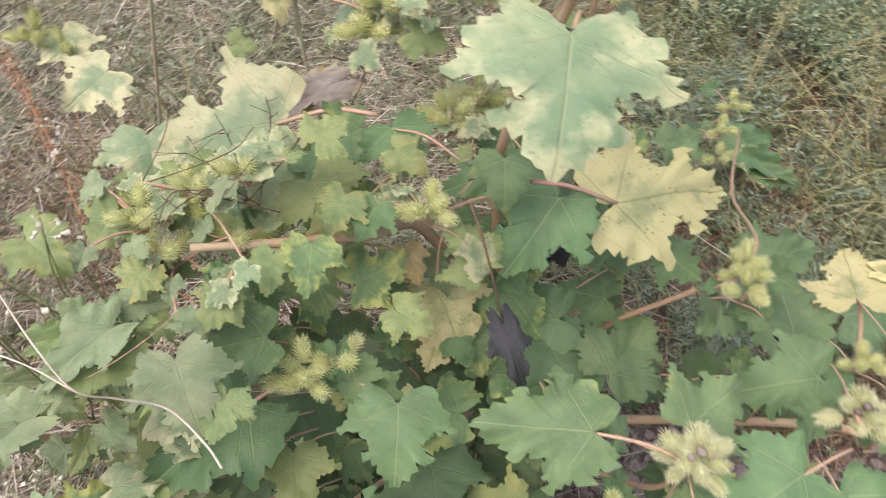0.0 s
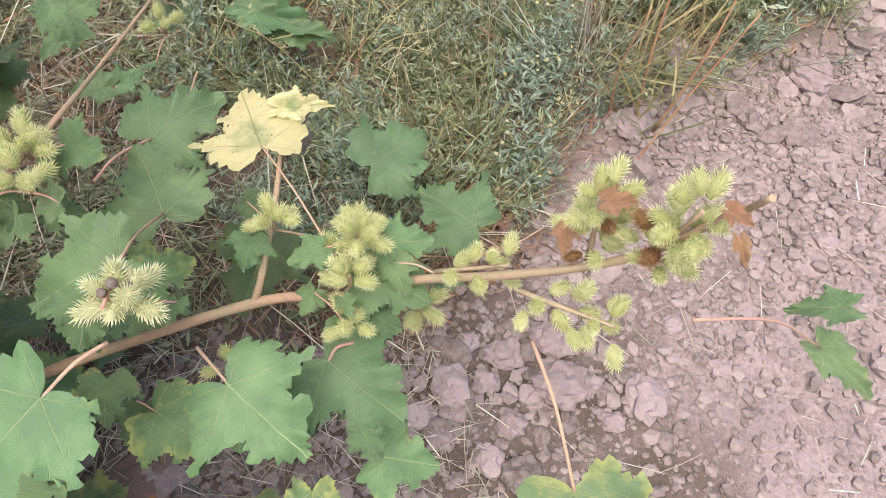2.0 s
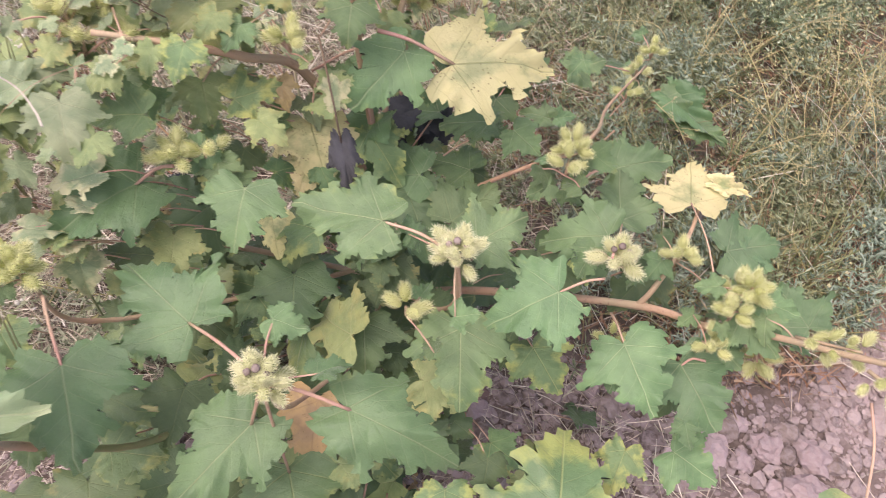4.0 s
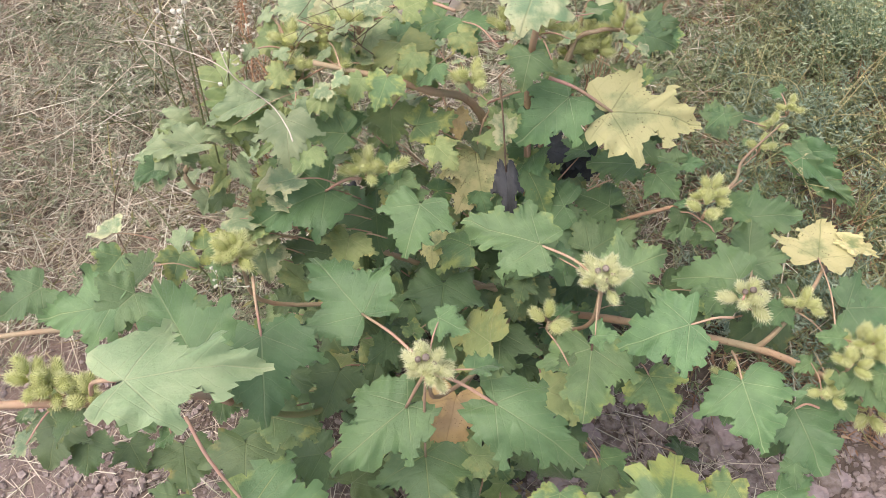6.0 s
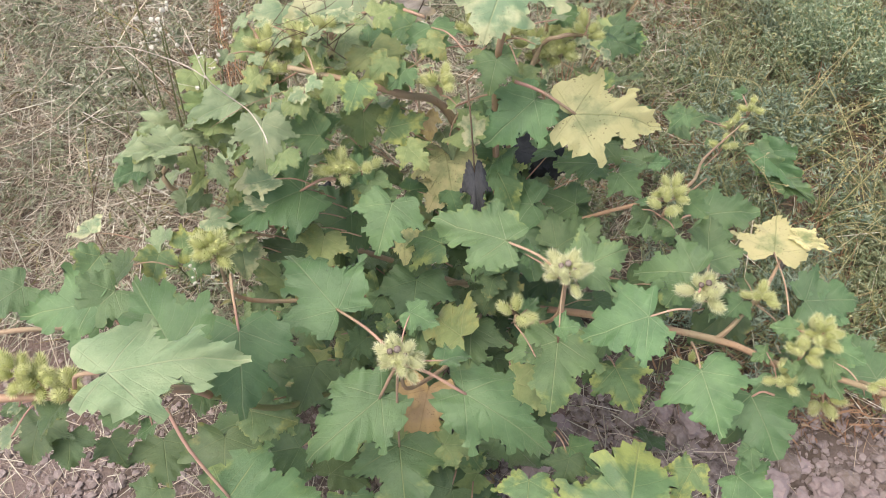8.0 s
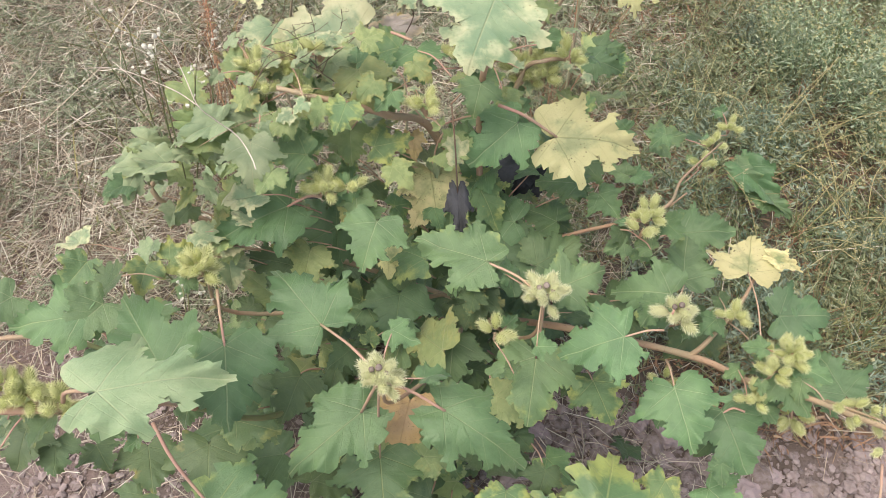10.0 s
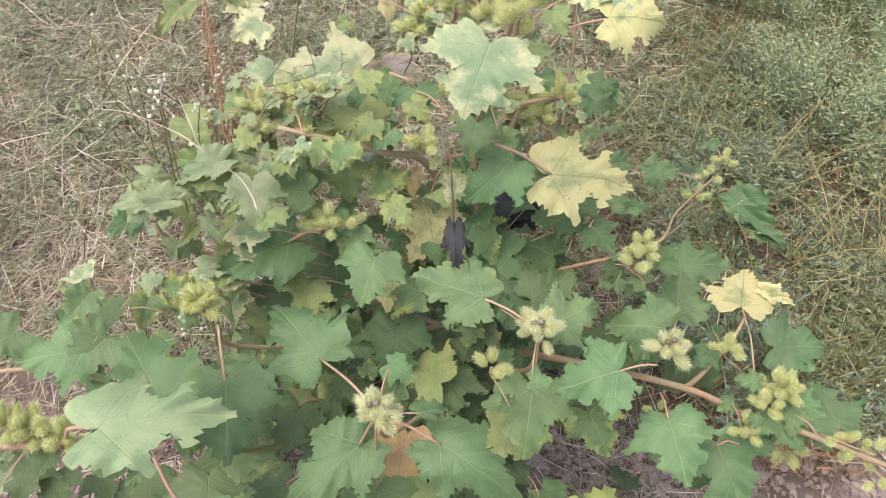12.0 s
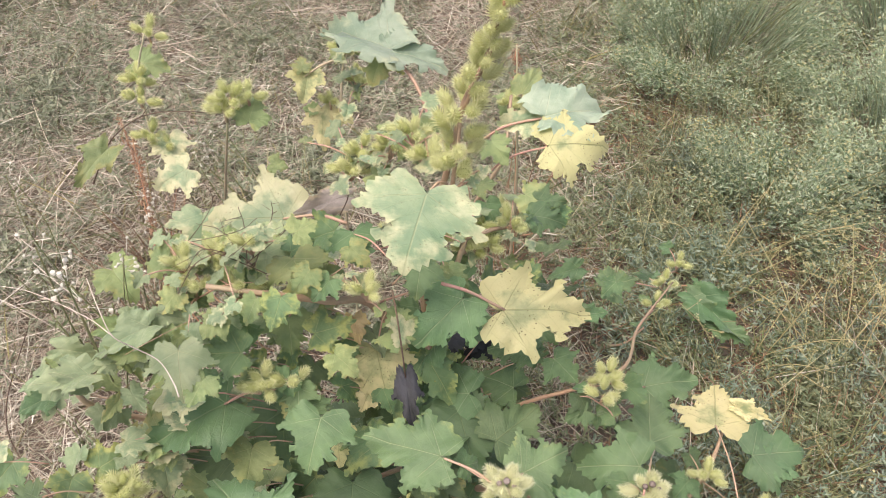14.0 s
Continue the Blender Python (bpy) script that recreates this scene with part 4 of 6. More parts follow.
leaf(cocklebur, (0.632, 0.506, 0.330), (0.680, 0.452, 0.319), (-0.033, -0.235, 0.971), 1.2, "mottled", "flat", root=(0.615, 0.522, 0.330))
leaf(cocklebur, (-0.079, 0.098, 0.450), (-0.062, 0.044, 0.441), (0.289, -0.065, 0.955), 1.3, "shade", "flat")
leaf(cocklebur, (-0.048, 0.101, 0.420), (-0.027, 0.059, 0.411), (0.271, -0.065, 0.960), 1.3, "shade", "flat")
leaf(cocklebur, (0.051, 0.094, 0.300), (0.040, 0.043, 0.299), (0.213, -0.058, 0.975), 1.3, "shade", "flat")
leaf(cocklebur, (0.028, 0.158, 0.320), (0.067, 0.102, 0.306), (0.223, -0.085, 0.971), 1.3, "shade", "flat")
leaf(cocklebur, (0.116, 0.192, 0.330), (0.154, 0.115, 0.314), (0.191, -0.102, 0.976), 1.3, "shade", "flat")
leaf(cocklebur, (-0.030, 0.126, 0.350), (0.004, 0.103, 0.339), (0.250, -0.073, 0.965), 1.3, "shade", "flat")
leaf(cocklebur, (0.862, 0.527, 0.500), (0.907, 0.483, 0.494), (-0.145, -0.271, 0.952), 1.1, "green", "flat")
leaf(cocklebur, (0.881, 0.536, 0.520), (0.921, 0.528, 0.524), (-0.156, -0.278, 0.948), 1.1, "green", "flat")
leaf(cocklebur, (0.944, 0.287, 0.593), (0.939, 0.210, 0.584), (-0.157, -0.104, 0.982), 1.25, "mottled", "flat", root=(0.945, 0.387, 0.620))
leaf(cocklebur, (1.140, 0.329, 0.620), (1.158, 0.286, 0.622), (-0.296, -0.089, 0.951), 0.6, "green", "fold", root=(1.008, 0.344, 0.720))
leaf(cocklebur, (1.229, 0.367, 0.550), (1.186, 0.384, 0.537), (-0.316, -0.097, 0.944), 0.6, "green", "fold")
leaf(cocklebur, (0.965, 0.812, 0.200), (0.992, 0.863, 0.217), (-0.077, -0.277, 0.958), 1.3, "green", "flat")
leaf(cocklebur, (1.012, 0.630, 0.330), (0.961, 0.694, 0.339), (-0.120, -0.227, 0.966), 1.1, "green", "flat")
leaf(cocklebur, (0.320, 0.584, 0.630), (0.355, 0.525, 0.606), (0.123, -0.312, 0.942), 1.2, "yellow", "limp", root=(0.327, 0.617, 0.680))
leaf(cocklebur, (0.380, 0.611, 0.600), (0.432, 0.568, 0.581), (0.091, -0.317, 0.944), 1.0, "mottled", "limp")
leaf(cocklebur, (0.360, 0.563, 0.580), (0.371, 0.524, 0.567), (0.100, -0.294, 0.951), 1.2, "mottled", "limp")
leaf(cocklebur, (0.289, 0.499, 0.550), (0.307, 0.457, 0.536), (0.133, -0.260, 0.956), 1.0, "yellow", "limp")
leaf(cocklebur, (0.181, 0.518, 0.720), (0.150, 0.479, 0.714), (0.205, -0.301, 0.931), 1.1, "mottled", "fold")
leaf(cocklebur, (0.156, 0.438, 0.500), (0.088, 0.425, 0.510), (0.186, -0.220, 0.957), 1.1, "shade", "flat")
leaf(cocklebur, (0.189, 0.525, 0.500), (0.129, 0.450, 0.491), (0.168, -0.255, 0.952), 1.2, "shade", "flat")
leaf(cocklebur, (0.296, 0.579, 0.700), (0.311, 0.553, 0.688), (0.142, -0.327, 0.934), 1.0, "dry", "limp")
leaf(cocklebur, (0.221, 0.569, 0.700), (0.205, 0.549, 0.696), (0.179, -0.318, 0.931), 1.0, "yellow", "limp")
leaf(cocklebur, (0.432, 0.499, 0.500), (0.429, 0.441, 0.485), (0.064, -0.254, 0.965), 1.3, "shade", "flat")
leaf(cocklebur, (0.398, 0.312, 0.480), (0.408, 0.236, 0.462), (0.087, -0.176, 0.981), 1.1, "dry", "limp")
# near-black limp leaves inside the plant; the narrow one hangs on a stalk
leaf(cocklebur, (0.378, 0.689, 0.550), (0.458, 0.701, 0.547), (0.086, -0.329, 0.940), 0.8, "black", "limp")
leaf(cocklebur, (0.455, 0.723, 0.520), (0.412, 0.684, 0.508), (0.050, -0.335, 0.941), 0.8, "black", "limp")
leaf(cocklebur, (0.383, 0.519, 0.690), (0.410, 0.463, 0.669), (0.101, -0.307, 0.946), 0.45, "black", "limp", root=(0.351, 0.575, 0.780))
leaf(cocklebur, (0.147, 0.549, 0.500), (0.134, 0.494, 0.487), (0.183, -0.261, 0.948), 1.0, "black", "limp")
leaf(cocklebur, (0.142, 0.511, 0.500), (0.117, 0.524, 0.508), (0.188, -0.247, 0.951), 1.0, "dry", "limp")
leaf(cocklebur, (0.357, 0.659, 0.750), (0.389, 0.679, 0.754), (0.112, -0.374, 0.921), 1.0, "mottled", "flat")
leaf(cocklebur, (0.470, 0.917, 0.600), (0.522, 0.919, 0.599), (0.042, -0.407, 0.913), 1.1, "green", "flat")
leaf(cocklebur, (0.470, 0.953, 0.600), (0.515, 0.963, 0.602), (0.042, -0.415, 0.909), 1.0, "green", "flat")
leaf(cocklebur, (0.167, 0.556, 0.760), (0.196, 0.546, 0.750), (0.215, -0.325, 0.921), 1.0, "mottled", "flat")
leaf(cocklebur, (0.117, 0.513, 0.760), (0.142, 0.510, 0.752), (0.242, -0.303, 0.922), 1.0, "mottled", "flat")
leaf(cocklebur, (0.436, 0.692, 0.600), (0.438, 0.675, 0.594), (0.062, -0.345, 0.937), 1.3, "mottled", "flat")
leaf(cocklebur, (0.332, 0.699, 0.900), (0.365, 0.682, 0.888), (0.136, -0.397, 0.908), 1.0, "lime", "flat")
leaf(cocklebur, (0.270, 0.708, 0.850), (0.257, 0.682, 0.842), (0.163, -0.377, 0.912), 1.0, "lime", "flat")
leaf(cocklebur, (0.310, 0.722, 0.880), (0.284, 0.735, 0.890), (0.144, -0.396, 0.907), 1.1, "lime", "flat")
leaf(cocklebur, (0.358, 0.703, 0.920), (0.341, 0.718, 0.929), (0.123, -0.408, 0.905), 1.1, "lime", "flat")
leaf(cocklebur, (0.416, 0.785, 0.850), (0.443, 0.764, 0.838), (0.077, -0.413, 0.907), 1.1, "lime", "flat")
leaf(cocklebur, (0.416, 0.700, 0.850), (0.440, 0.713, 0.853), (0.081, -0.385, 0.919), 1.1, "lime", "flat")
leaf(cocklebur, (0.297, 0.674, 0.860), (0.327, 0.669, 0.853), (0.153, -0.370, 0.916), 1.2, "lime", "flat")
leaf(cocklebur, (0.417, 0.774, 0.750), (0.439, 0.749, 0.738), (0.071, -0.377, 0.924), 1.1, "green", "flat")
leaf(cocklebur, (0.482, 0.923, 0.600), (0.454, 0.926, 0.602), (0.031, -0.379, 0.925), 1.2, "green", "flat")
leaf(cocklebur, (0.505, 0.964, 0.580), (0.520, 0.939, 0.569), (0.020, -0.385, 0.923), 1.2, "mottled", "flat")
leaf(cocklebur, (0.621, 0.903, 0.500), (0.603, 0.875, 0.489), (-0.028, -0.349, 0.937), 1.0, "green", "flat")
leaf(cocklebur, (0.102, 0.550, 0.790), (0.095, 0.515, 0.779), (0.251, -0.323, 0.912), 1.15, "lime", "droop")
leaf(cocklebur, (0.124, 0.570, 0.790), (0.134, 0.599, 0.798), (0.239, -0.333, 0.912), 1.15, "lime", "droop")
leaf(cocklebur, (0.166, 0.544, 0.790), (0.151, 0.517, 0.784), (0.222, -0.328, 0.918), 1.15, "lime", "droop")
leaf(cocklebur, (0.193, 0.577, 0.790), (0.227, 0.570, 0.780), (0.206, -0.343, 0.916), 1.15, "silver", "droop")
leaf(cocklebur, (0.210, 0.510, 0.790), (0.208, 0.482, 0.781), (0.204, -0.319, 0.926), 1.15, "lime", "droop")
leaf(cocklebur, (0.119, 0.492, 0.790), (0.110, 0.464, 0.783), (0.250, -0.302, 0.920), 1.15, "lime", "droop")
leaf(cocklebur, (0.236, 0.521, 0.790), (0.237, 0.484, 0.777), (0.190, -0.326, 0.926), 1.15, "mottled", "droop")
leaf(cocklebur, (0.279, 0.560, 0.790), (0.268, 0.532, 0.782), (0.164, -0.345, 0.924), 1.15, "green", "droop")
leaf(cocklebur, (0.183, 0.473, 0.790), (0.167, 0.446, 0.785), (0.221, -0.301, 0.928), 1.15, "lime", "droop")
leaf(cocklebur, (0.219, 0.588, 0.790), (0.239, 0.613, 0.795), (0.192, -0.350, 0.917), 1.15, "mottled", "droop")
leaf(cocklebur, (0.826, 0.750, 0.445), (0.850, 0.722, 0.396), (0.300, -0.601, 0.742), 0.75, "ash", "limp")
leaf(cocklebur, (0.205, 0.786, 0.690), (0.128, 0.743, 0.688), (0.167, -0.351, 0.922), 0.5, "ash", "limp")
leaf(cocklebur, (0.189, 0.798, 0.680), (0.169, 0.756, 0.668), (0.172, -0.351, 0.921), 0.8, "dry", "cup")
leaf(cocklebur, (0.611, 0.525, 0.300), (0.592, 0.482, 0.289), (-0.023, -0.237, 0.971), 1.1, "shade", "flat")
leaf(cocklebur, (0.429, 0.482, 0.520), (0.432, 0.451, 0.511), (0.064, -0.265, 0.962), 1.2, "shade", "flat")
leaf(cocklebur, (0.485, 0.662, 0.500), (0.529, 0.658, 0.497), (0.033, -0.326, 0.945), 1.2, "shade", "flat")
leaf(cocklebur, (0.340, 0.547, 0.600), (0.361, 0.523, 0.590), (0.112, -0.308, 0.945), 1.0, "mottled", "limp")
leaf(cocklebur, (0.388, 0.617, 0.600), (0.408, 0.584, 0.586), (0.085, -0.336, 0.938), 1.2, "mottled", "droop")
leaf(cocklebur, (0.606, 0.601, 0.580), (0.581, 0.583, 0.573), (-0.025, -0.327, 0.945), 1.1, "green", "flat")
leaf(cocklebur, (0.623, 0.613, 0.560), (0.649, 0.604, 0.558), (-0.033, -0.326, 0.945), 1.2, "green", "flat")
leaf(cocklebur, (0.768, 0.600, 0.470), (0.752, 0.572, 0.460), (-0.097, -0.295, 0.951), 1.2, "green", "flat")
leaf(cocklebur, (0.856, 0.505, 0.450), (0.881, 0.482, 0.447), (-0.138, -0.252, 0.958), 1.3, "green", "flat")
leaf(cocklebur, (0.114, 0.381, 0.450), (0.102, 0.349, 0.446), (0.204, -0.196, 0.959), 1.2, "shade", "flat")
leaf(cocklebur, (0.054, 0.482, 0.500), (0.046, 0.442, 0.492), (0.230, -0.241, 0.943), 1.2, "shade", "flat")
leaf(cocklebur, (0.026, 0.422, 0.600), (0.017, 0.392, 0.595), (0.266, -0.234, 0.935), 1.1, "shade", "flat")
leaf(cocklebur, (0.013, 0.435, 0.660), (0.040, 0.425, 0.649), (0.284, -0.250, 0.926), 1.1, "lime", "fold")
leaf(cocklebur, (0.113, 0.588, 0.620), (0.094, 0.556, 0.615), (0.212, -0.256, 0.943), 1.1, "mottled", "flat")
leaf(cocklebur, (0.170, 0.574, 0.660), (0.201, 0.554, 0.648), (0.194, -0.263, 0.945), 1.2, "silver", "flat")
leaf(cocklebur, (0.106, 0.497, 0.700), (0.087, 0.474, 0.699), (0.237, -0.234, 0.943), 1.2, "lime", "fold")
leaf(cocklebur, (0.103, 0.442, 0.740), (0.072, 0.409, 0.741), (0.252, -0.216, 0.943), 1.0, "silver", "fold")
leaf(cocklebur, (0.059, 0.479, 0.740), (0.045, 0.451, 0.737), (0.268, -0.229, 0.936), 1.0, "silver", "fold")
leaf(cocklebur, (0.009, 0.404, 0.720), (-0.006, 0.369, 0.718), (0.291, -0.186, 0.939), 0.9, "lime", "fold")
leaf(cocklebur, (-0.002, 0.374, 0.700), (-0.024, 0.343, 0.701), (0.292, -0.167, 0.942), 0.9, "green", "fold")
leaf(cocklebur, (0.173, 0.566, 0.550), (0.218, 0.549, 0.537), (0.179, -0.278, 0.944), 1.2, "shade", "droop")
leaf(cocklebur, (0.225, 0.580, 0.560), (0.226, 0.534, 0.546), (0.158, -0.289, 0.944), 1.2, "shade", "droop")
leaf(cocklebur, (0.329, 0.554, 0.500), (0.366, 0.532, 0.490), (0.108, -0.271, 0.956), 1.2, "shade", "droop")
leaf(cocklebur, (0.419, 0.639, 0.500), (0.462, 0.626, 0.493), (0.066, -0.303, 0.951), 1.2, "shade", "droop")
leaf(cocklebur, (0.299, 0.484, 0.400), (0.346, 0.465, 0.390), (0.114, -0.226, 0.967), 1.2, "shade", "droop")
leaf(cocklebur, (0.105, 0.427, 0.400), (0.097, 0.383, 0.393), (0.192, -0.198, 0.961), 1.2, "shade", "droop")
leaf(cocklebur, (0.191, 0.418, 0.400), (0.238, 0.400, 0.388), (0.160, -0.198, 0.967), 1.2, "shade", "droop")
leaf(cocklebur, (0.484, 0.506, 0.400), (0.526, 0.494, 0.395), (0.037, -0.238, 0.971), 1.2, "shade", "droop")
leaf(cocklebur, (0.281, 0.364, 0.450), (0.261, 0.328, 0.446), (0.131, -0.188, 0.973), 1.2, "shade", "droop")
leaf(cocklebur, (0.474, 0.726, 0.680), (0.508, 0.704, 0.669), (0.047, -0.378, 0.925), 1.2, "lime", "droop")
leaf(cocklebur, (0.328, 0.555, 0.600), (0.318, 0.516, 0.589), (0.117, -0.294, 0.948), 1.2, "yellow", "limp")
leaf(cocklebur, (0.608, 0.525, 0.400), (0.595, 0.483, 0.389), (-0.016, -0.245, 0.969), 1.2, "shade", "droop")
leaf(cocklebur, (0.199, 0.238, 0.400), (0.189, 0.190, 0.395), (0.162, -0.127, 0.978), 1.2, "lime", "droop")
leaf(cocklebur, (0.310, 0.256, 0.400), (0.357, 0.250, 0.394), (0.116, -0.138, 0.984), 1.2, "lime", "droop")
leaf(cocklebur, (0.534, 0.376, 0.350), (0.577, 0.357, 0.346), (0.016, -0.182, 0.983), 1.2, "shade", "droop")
leaf(cocklebur, (1.024, 0.380, 0.775), (1.033, 0.367, 0.776), (-0.302, -0.181, 0.936), 0.7, "rust", "fold", root=(1.030, 0.385, 0.740))
leaf(cocklebur, (1.029, 0.367, 0.765), (1.028, 0.352, 0.762), (-0.302, -0.181, 0.936), 0.6, "rust", "limp")
leaf(cocklebur, (0.982, 0.444, 0.665), (0.974, 0.428, 0.660), (-0.302, -0.181, 0.936), 0.9, "rust", "limp")
leaf(cocklebur, (0.992, 0.431, 0.715), (1.010, 0.424, 0.719), (-0.302, -0.181, 0.936), 0.9, "rust", "fold")
leaf(cocklebur, (0.257, 0.487, 0.660), (0.250, 0.447, 0.649), (0.162, -0.279, 0.947), 1.15, "lime", "droop")
leaf(cocklebur, (0.294, 0.519, 0.700), (0.327, 0.506, 0.691), (0.147, -0.304, 0.941), 1.15, "lime", "droop")
leaf(cocklebur, (0.386, 0.611, 0.700), (0.422, 0.601, 0.693), (0.096, -0.344, 0.934), 1.15, "lime", "droop")
leaf(cocklebur, (0.361, 0.590, 0.700), (0.359, 0.557, 0.688), (0.109, -0.335, 0.936), 1.15, "pale", "droop")
leaf(cocklebur, (0.256, 0.560, 0.800), (0.246, 0.530, 0.790), (0.178, -0.346, 0.921), 1.15, "lime", "droop")
leaf(cocklebur, (0.289, 0.607, 0.800), (0.317, 0.596, 0.791), (0.156, -0.366, 0.917), 1.15, "lime", "droop")
leaf(cocklebur, (0.208, 0.557, 0.840), (0.181, 0.566, 0.850), (0.209, -0.352, 0.912), 1.15, "pale", "droop")
leaf(cocklebur, (0.240, 0.569, 0.850), (0.259, 0.592, 0.855), (0.193, -0.364, 0.911), 1.15, "lime", "droop")
leaf(cocklebur, (0.399, 0.654, 0.740), (0.428, 0.641, 0.732), (0.090, -0.371, 0.924), 1.15, "lime", "droop")
leaf(cocklebur, (0.090, 0.533, 0.800), (0.074, 0.501, 0.793), (0.260, -0.318, 0.912), 1.15, "lime", "droop")
leaf(cocklebur, (0.099, 0.473, 0.760), (0.091, 0.441, 0.752), (0.254, -0.284, 0.924), 1.15, "pale", "droop")
leaf(cocklebur, (0.051, 0.437, 0.770), (0.090, 0.454, 0.762), (0.356, -0.458, 0.814), 0.6, "lime", "fold")
leaf(cocklebur, (0.006, 0.408, 0.750), (0.047, 0.425, 0.732), (0.473, -0.263, 0.841), 0.7, "silver", "limp")
leaf(cocklebur, (0.053, 0.382, 0.740), (0.022, 0.377, 0.761), (0.566, -0.051, 0.823), 0.8, "silver", "droop")
leaf(cocklebur, (0.066, 0.423, 0.750), (0.109, 0.411, 0.733), (0.395, 0.169, 0.903), 0.6, "lime", "fold")
leaf(cocklebur, (0.108, 0.466, 0.780), (0.139, 0.476, 0.768), (0.440, -0.440, 0.783), 0.7, "silver", "limp")
leaf(cocklebur, (0.094, 0.397, 0.720), (0.116, 0.384, 0.700), (0.549, -0.249, 0.798), 0.8, "silver", "droop")
leaf(cocklebur, (0.141, 0.424, 0.750), (0.129, 0.393, 0.753), (0.400, -0.057, 0.915), 0.6, "lime", "fold")
leaf(cocklebur, (-0.022, 0.386, 0.700), (-0.013, 0.343, 0.703), (0.484, 0.161, 0.860), 0.7, "silver", "limp")
leaf(cocklebur, (0.164, 0.450, 0.780), (0.182, 0.472, 0.780), (0.514, -0.421, 0.748), 0.8, "silver", "droop")
leaf(cocklebur, (0.065, 0.399, 0.680), (0.057, 0.369, 0.674), (0.385, -0.275, 0.881), 0.6, "lime", "fold")
leaf(cocklebur, (0.073, 0.397, 0.760), (0.091, 0.419, 0.752), (0.490, -0.054, 0.870), 0.7, "silver", "limp")
stem(cocklebur, ((0.380, 0.620, 0.000), (0.385, 0.615, 0.250), (0.388, 0.618, 0.500), (0.370, 0.632, 0.740), (0.388, 0.612, 0.880), (0.405, 0.605, 0.950), (0.421, 0.606, 1.045), (0.436, 0.608, 1.085), (0.456, 0.586, 1.170)), 0.0065, 0.0012, STEM)
stem(cocklebur, ((0.385, 0.610, 0.200), (0.550, 0.580, 0.330), (0.754, 0.560, 0.413), (0.833, 0.529, 0.450), (0.892, 0.506, 0.500), (0.956, 0.453, 0.585), (1.011, 0.413, 0.660), (1.039, 0.387, 0.750), (1.032, 0.370, 0.800)), 0.0065, 0.0018, STEM)
stem(cocklebur, ((0.754, 0.560, 0.413), (0.769, 0.578, 0.440), (0.799, 0.643, 0.470), (0.824, 0.751, 0.450)), 0.0045, 0.002, STEM)
stem(cocklebur, ((0.385, 0.610, 0.250), (0.310, 0.430, 0.290), (0.225, 0.240, 0.440), (0.186, 0.166, 0.610)), 0.0042, 0.0040, GREENSTEM)
stem(cocklebur, ((0.187, 0.168, 0.605), (0.178, 0.150, 0.655), (0.143, 0.114, 0.700), (0.103, 0.084, 0.720), (0.058, 0.060, 0.730), (0.005, 0.030, 0.740)), 0.0044, 0.0040, STEM)
stem(cocklebur, ((0.390, 0.610, 0.450), (0.312, 0.624, 0.660), (0.267, 0.565, 0.740), (0.216, 0.528, 0.780), (0.152, 0.505, 0.800)), 0.0065, 0.003, STEM)
stem(cocklebur, ((0.385, 0.610, 0.250), (0.410, 0.440, 0.380), (0.392, 0.275, 0.560), (0.392, 0.255, 0.680)), 0.0042, 0.0018, STEM)
stem(cocklebur, ((0.385, 0.610, 0.250), (0.480, 0.500, 0.400), (0.528, 0.430, 0.560), (0.530, 0.418, 0.680)), 0.0042, 0.0018, STEM)
stem(cocklebur, ((0.385, 0.620, 0.350), (0.390, 0.720, 0.550), (0.397, 0.780, 0.720), (0.427, 0.814, 0.800), (0.413, 0.923, 0.820)), 0.0042, 0.0022, STEM)
stem(cocklebur, ((0.390, 0.610, 0.550), (0.401, 0.702, 0.720), (0.431, 0.715, 0.760), (0.470, 0.776, 0.720)), 0.004, 0.0022, STEM)
stem(cocklebur, ((0.385, 0.610, 0.250), (0.200, 0.550, 0.360), (-0.018, 0.428, 0.570), (-0.014, 0.437, 0.660)), 0.0045, 0.0035, STEM)
stem(cocklebur, ((0.385, 0.610, 0.300), (0.290, 0.470, 0.420), (0.150, 0.315, 0.560), (0.145, 0.297, 0.690)), 0.0042, 0.002, STEM)
stem(cocklebur, ((0.385, 0.610, 0.300), (0.500, 0.620, 0.500), (0.635, 0.657, 0.600), (0.667, 0.821, 0.500), (0.725, 1.001, 0.420)), 0.0034, 0.0016, STEM)
stem(cocklebur, ((0.385, 0.610, 0.150), (0.250, 0.350, 0.280), (-0.030, 0.255, 0.400), (-0.108, 0.223, 0.480)), 0.0045, 0.0038, GREENSTEM)
stem(cocklebur, ((-0.104, 0.225, 0.476), (-0.155, 0.190, 0.495), (-0.204, 0.159, 0.500)), 0.0038, 0.0035, STEM)
cluster(cocklebur, (0.530, 0.413, 0.685), 15, radius=0.03, bud=True)
cluster(cocklebur, (0.392, 0.252, 0.680), 16, radius=0.03, bud=True)
cluster(cocklebur, (0.229, 0.456, 0.690), 8, radius=0.026)
cluster(cocklebur, (0.251, 0.471, 0.680), 3, radius=0.026)
cluster(cocklebur, (0.149, 0.292, 0.700), 12, radius=0.026)
cluster(cocklebur, (0.688, 0.482, 0.628), 9, radius=0.026, size=1.1, bud=True)
cluster(cocklebur, (0.790, 0.608, 0.470), 6, radius=0.026)
cluster(cocklebur, (0.859, 0.540, 0.530), 10, radius=0.026)
cluster(cocklebur, (0.842, 0.509, 0.520), 7, radius=0.026)
cluster(cocklebur, (0.166, 0.118, 0.700), 10, radius=0.026)
cluster(cocklebur, (0.080, 0.087, 0.720), 10, radius=0.026)
cluster(cocklebur, (0.111, 0.090, 0.710), 8, radius=0.026)
cluster(cocklebur, (0.063, 0.082, 0.730), 7, radius=0.026)
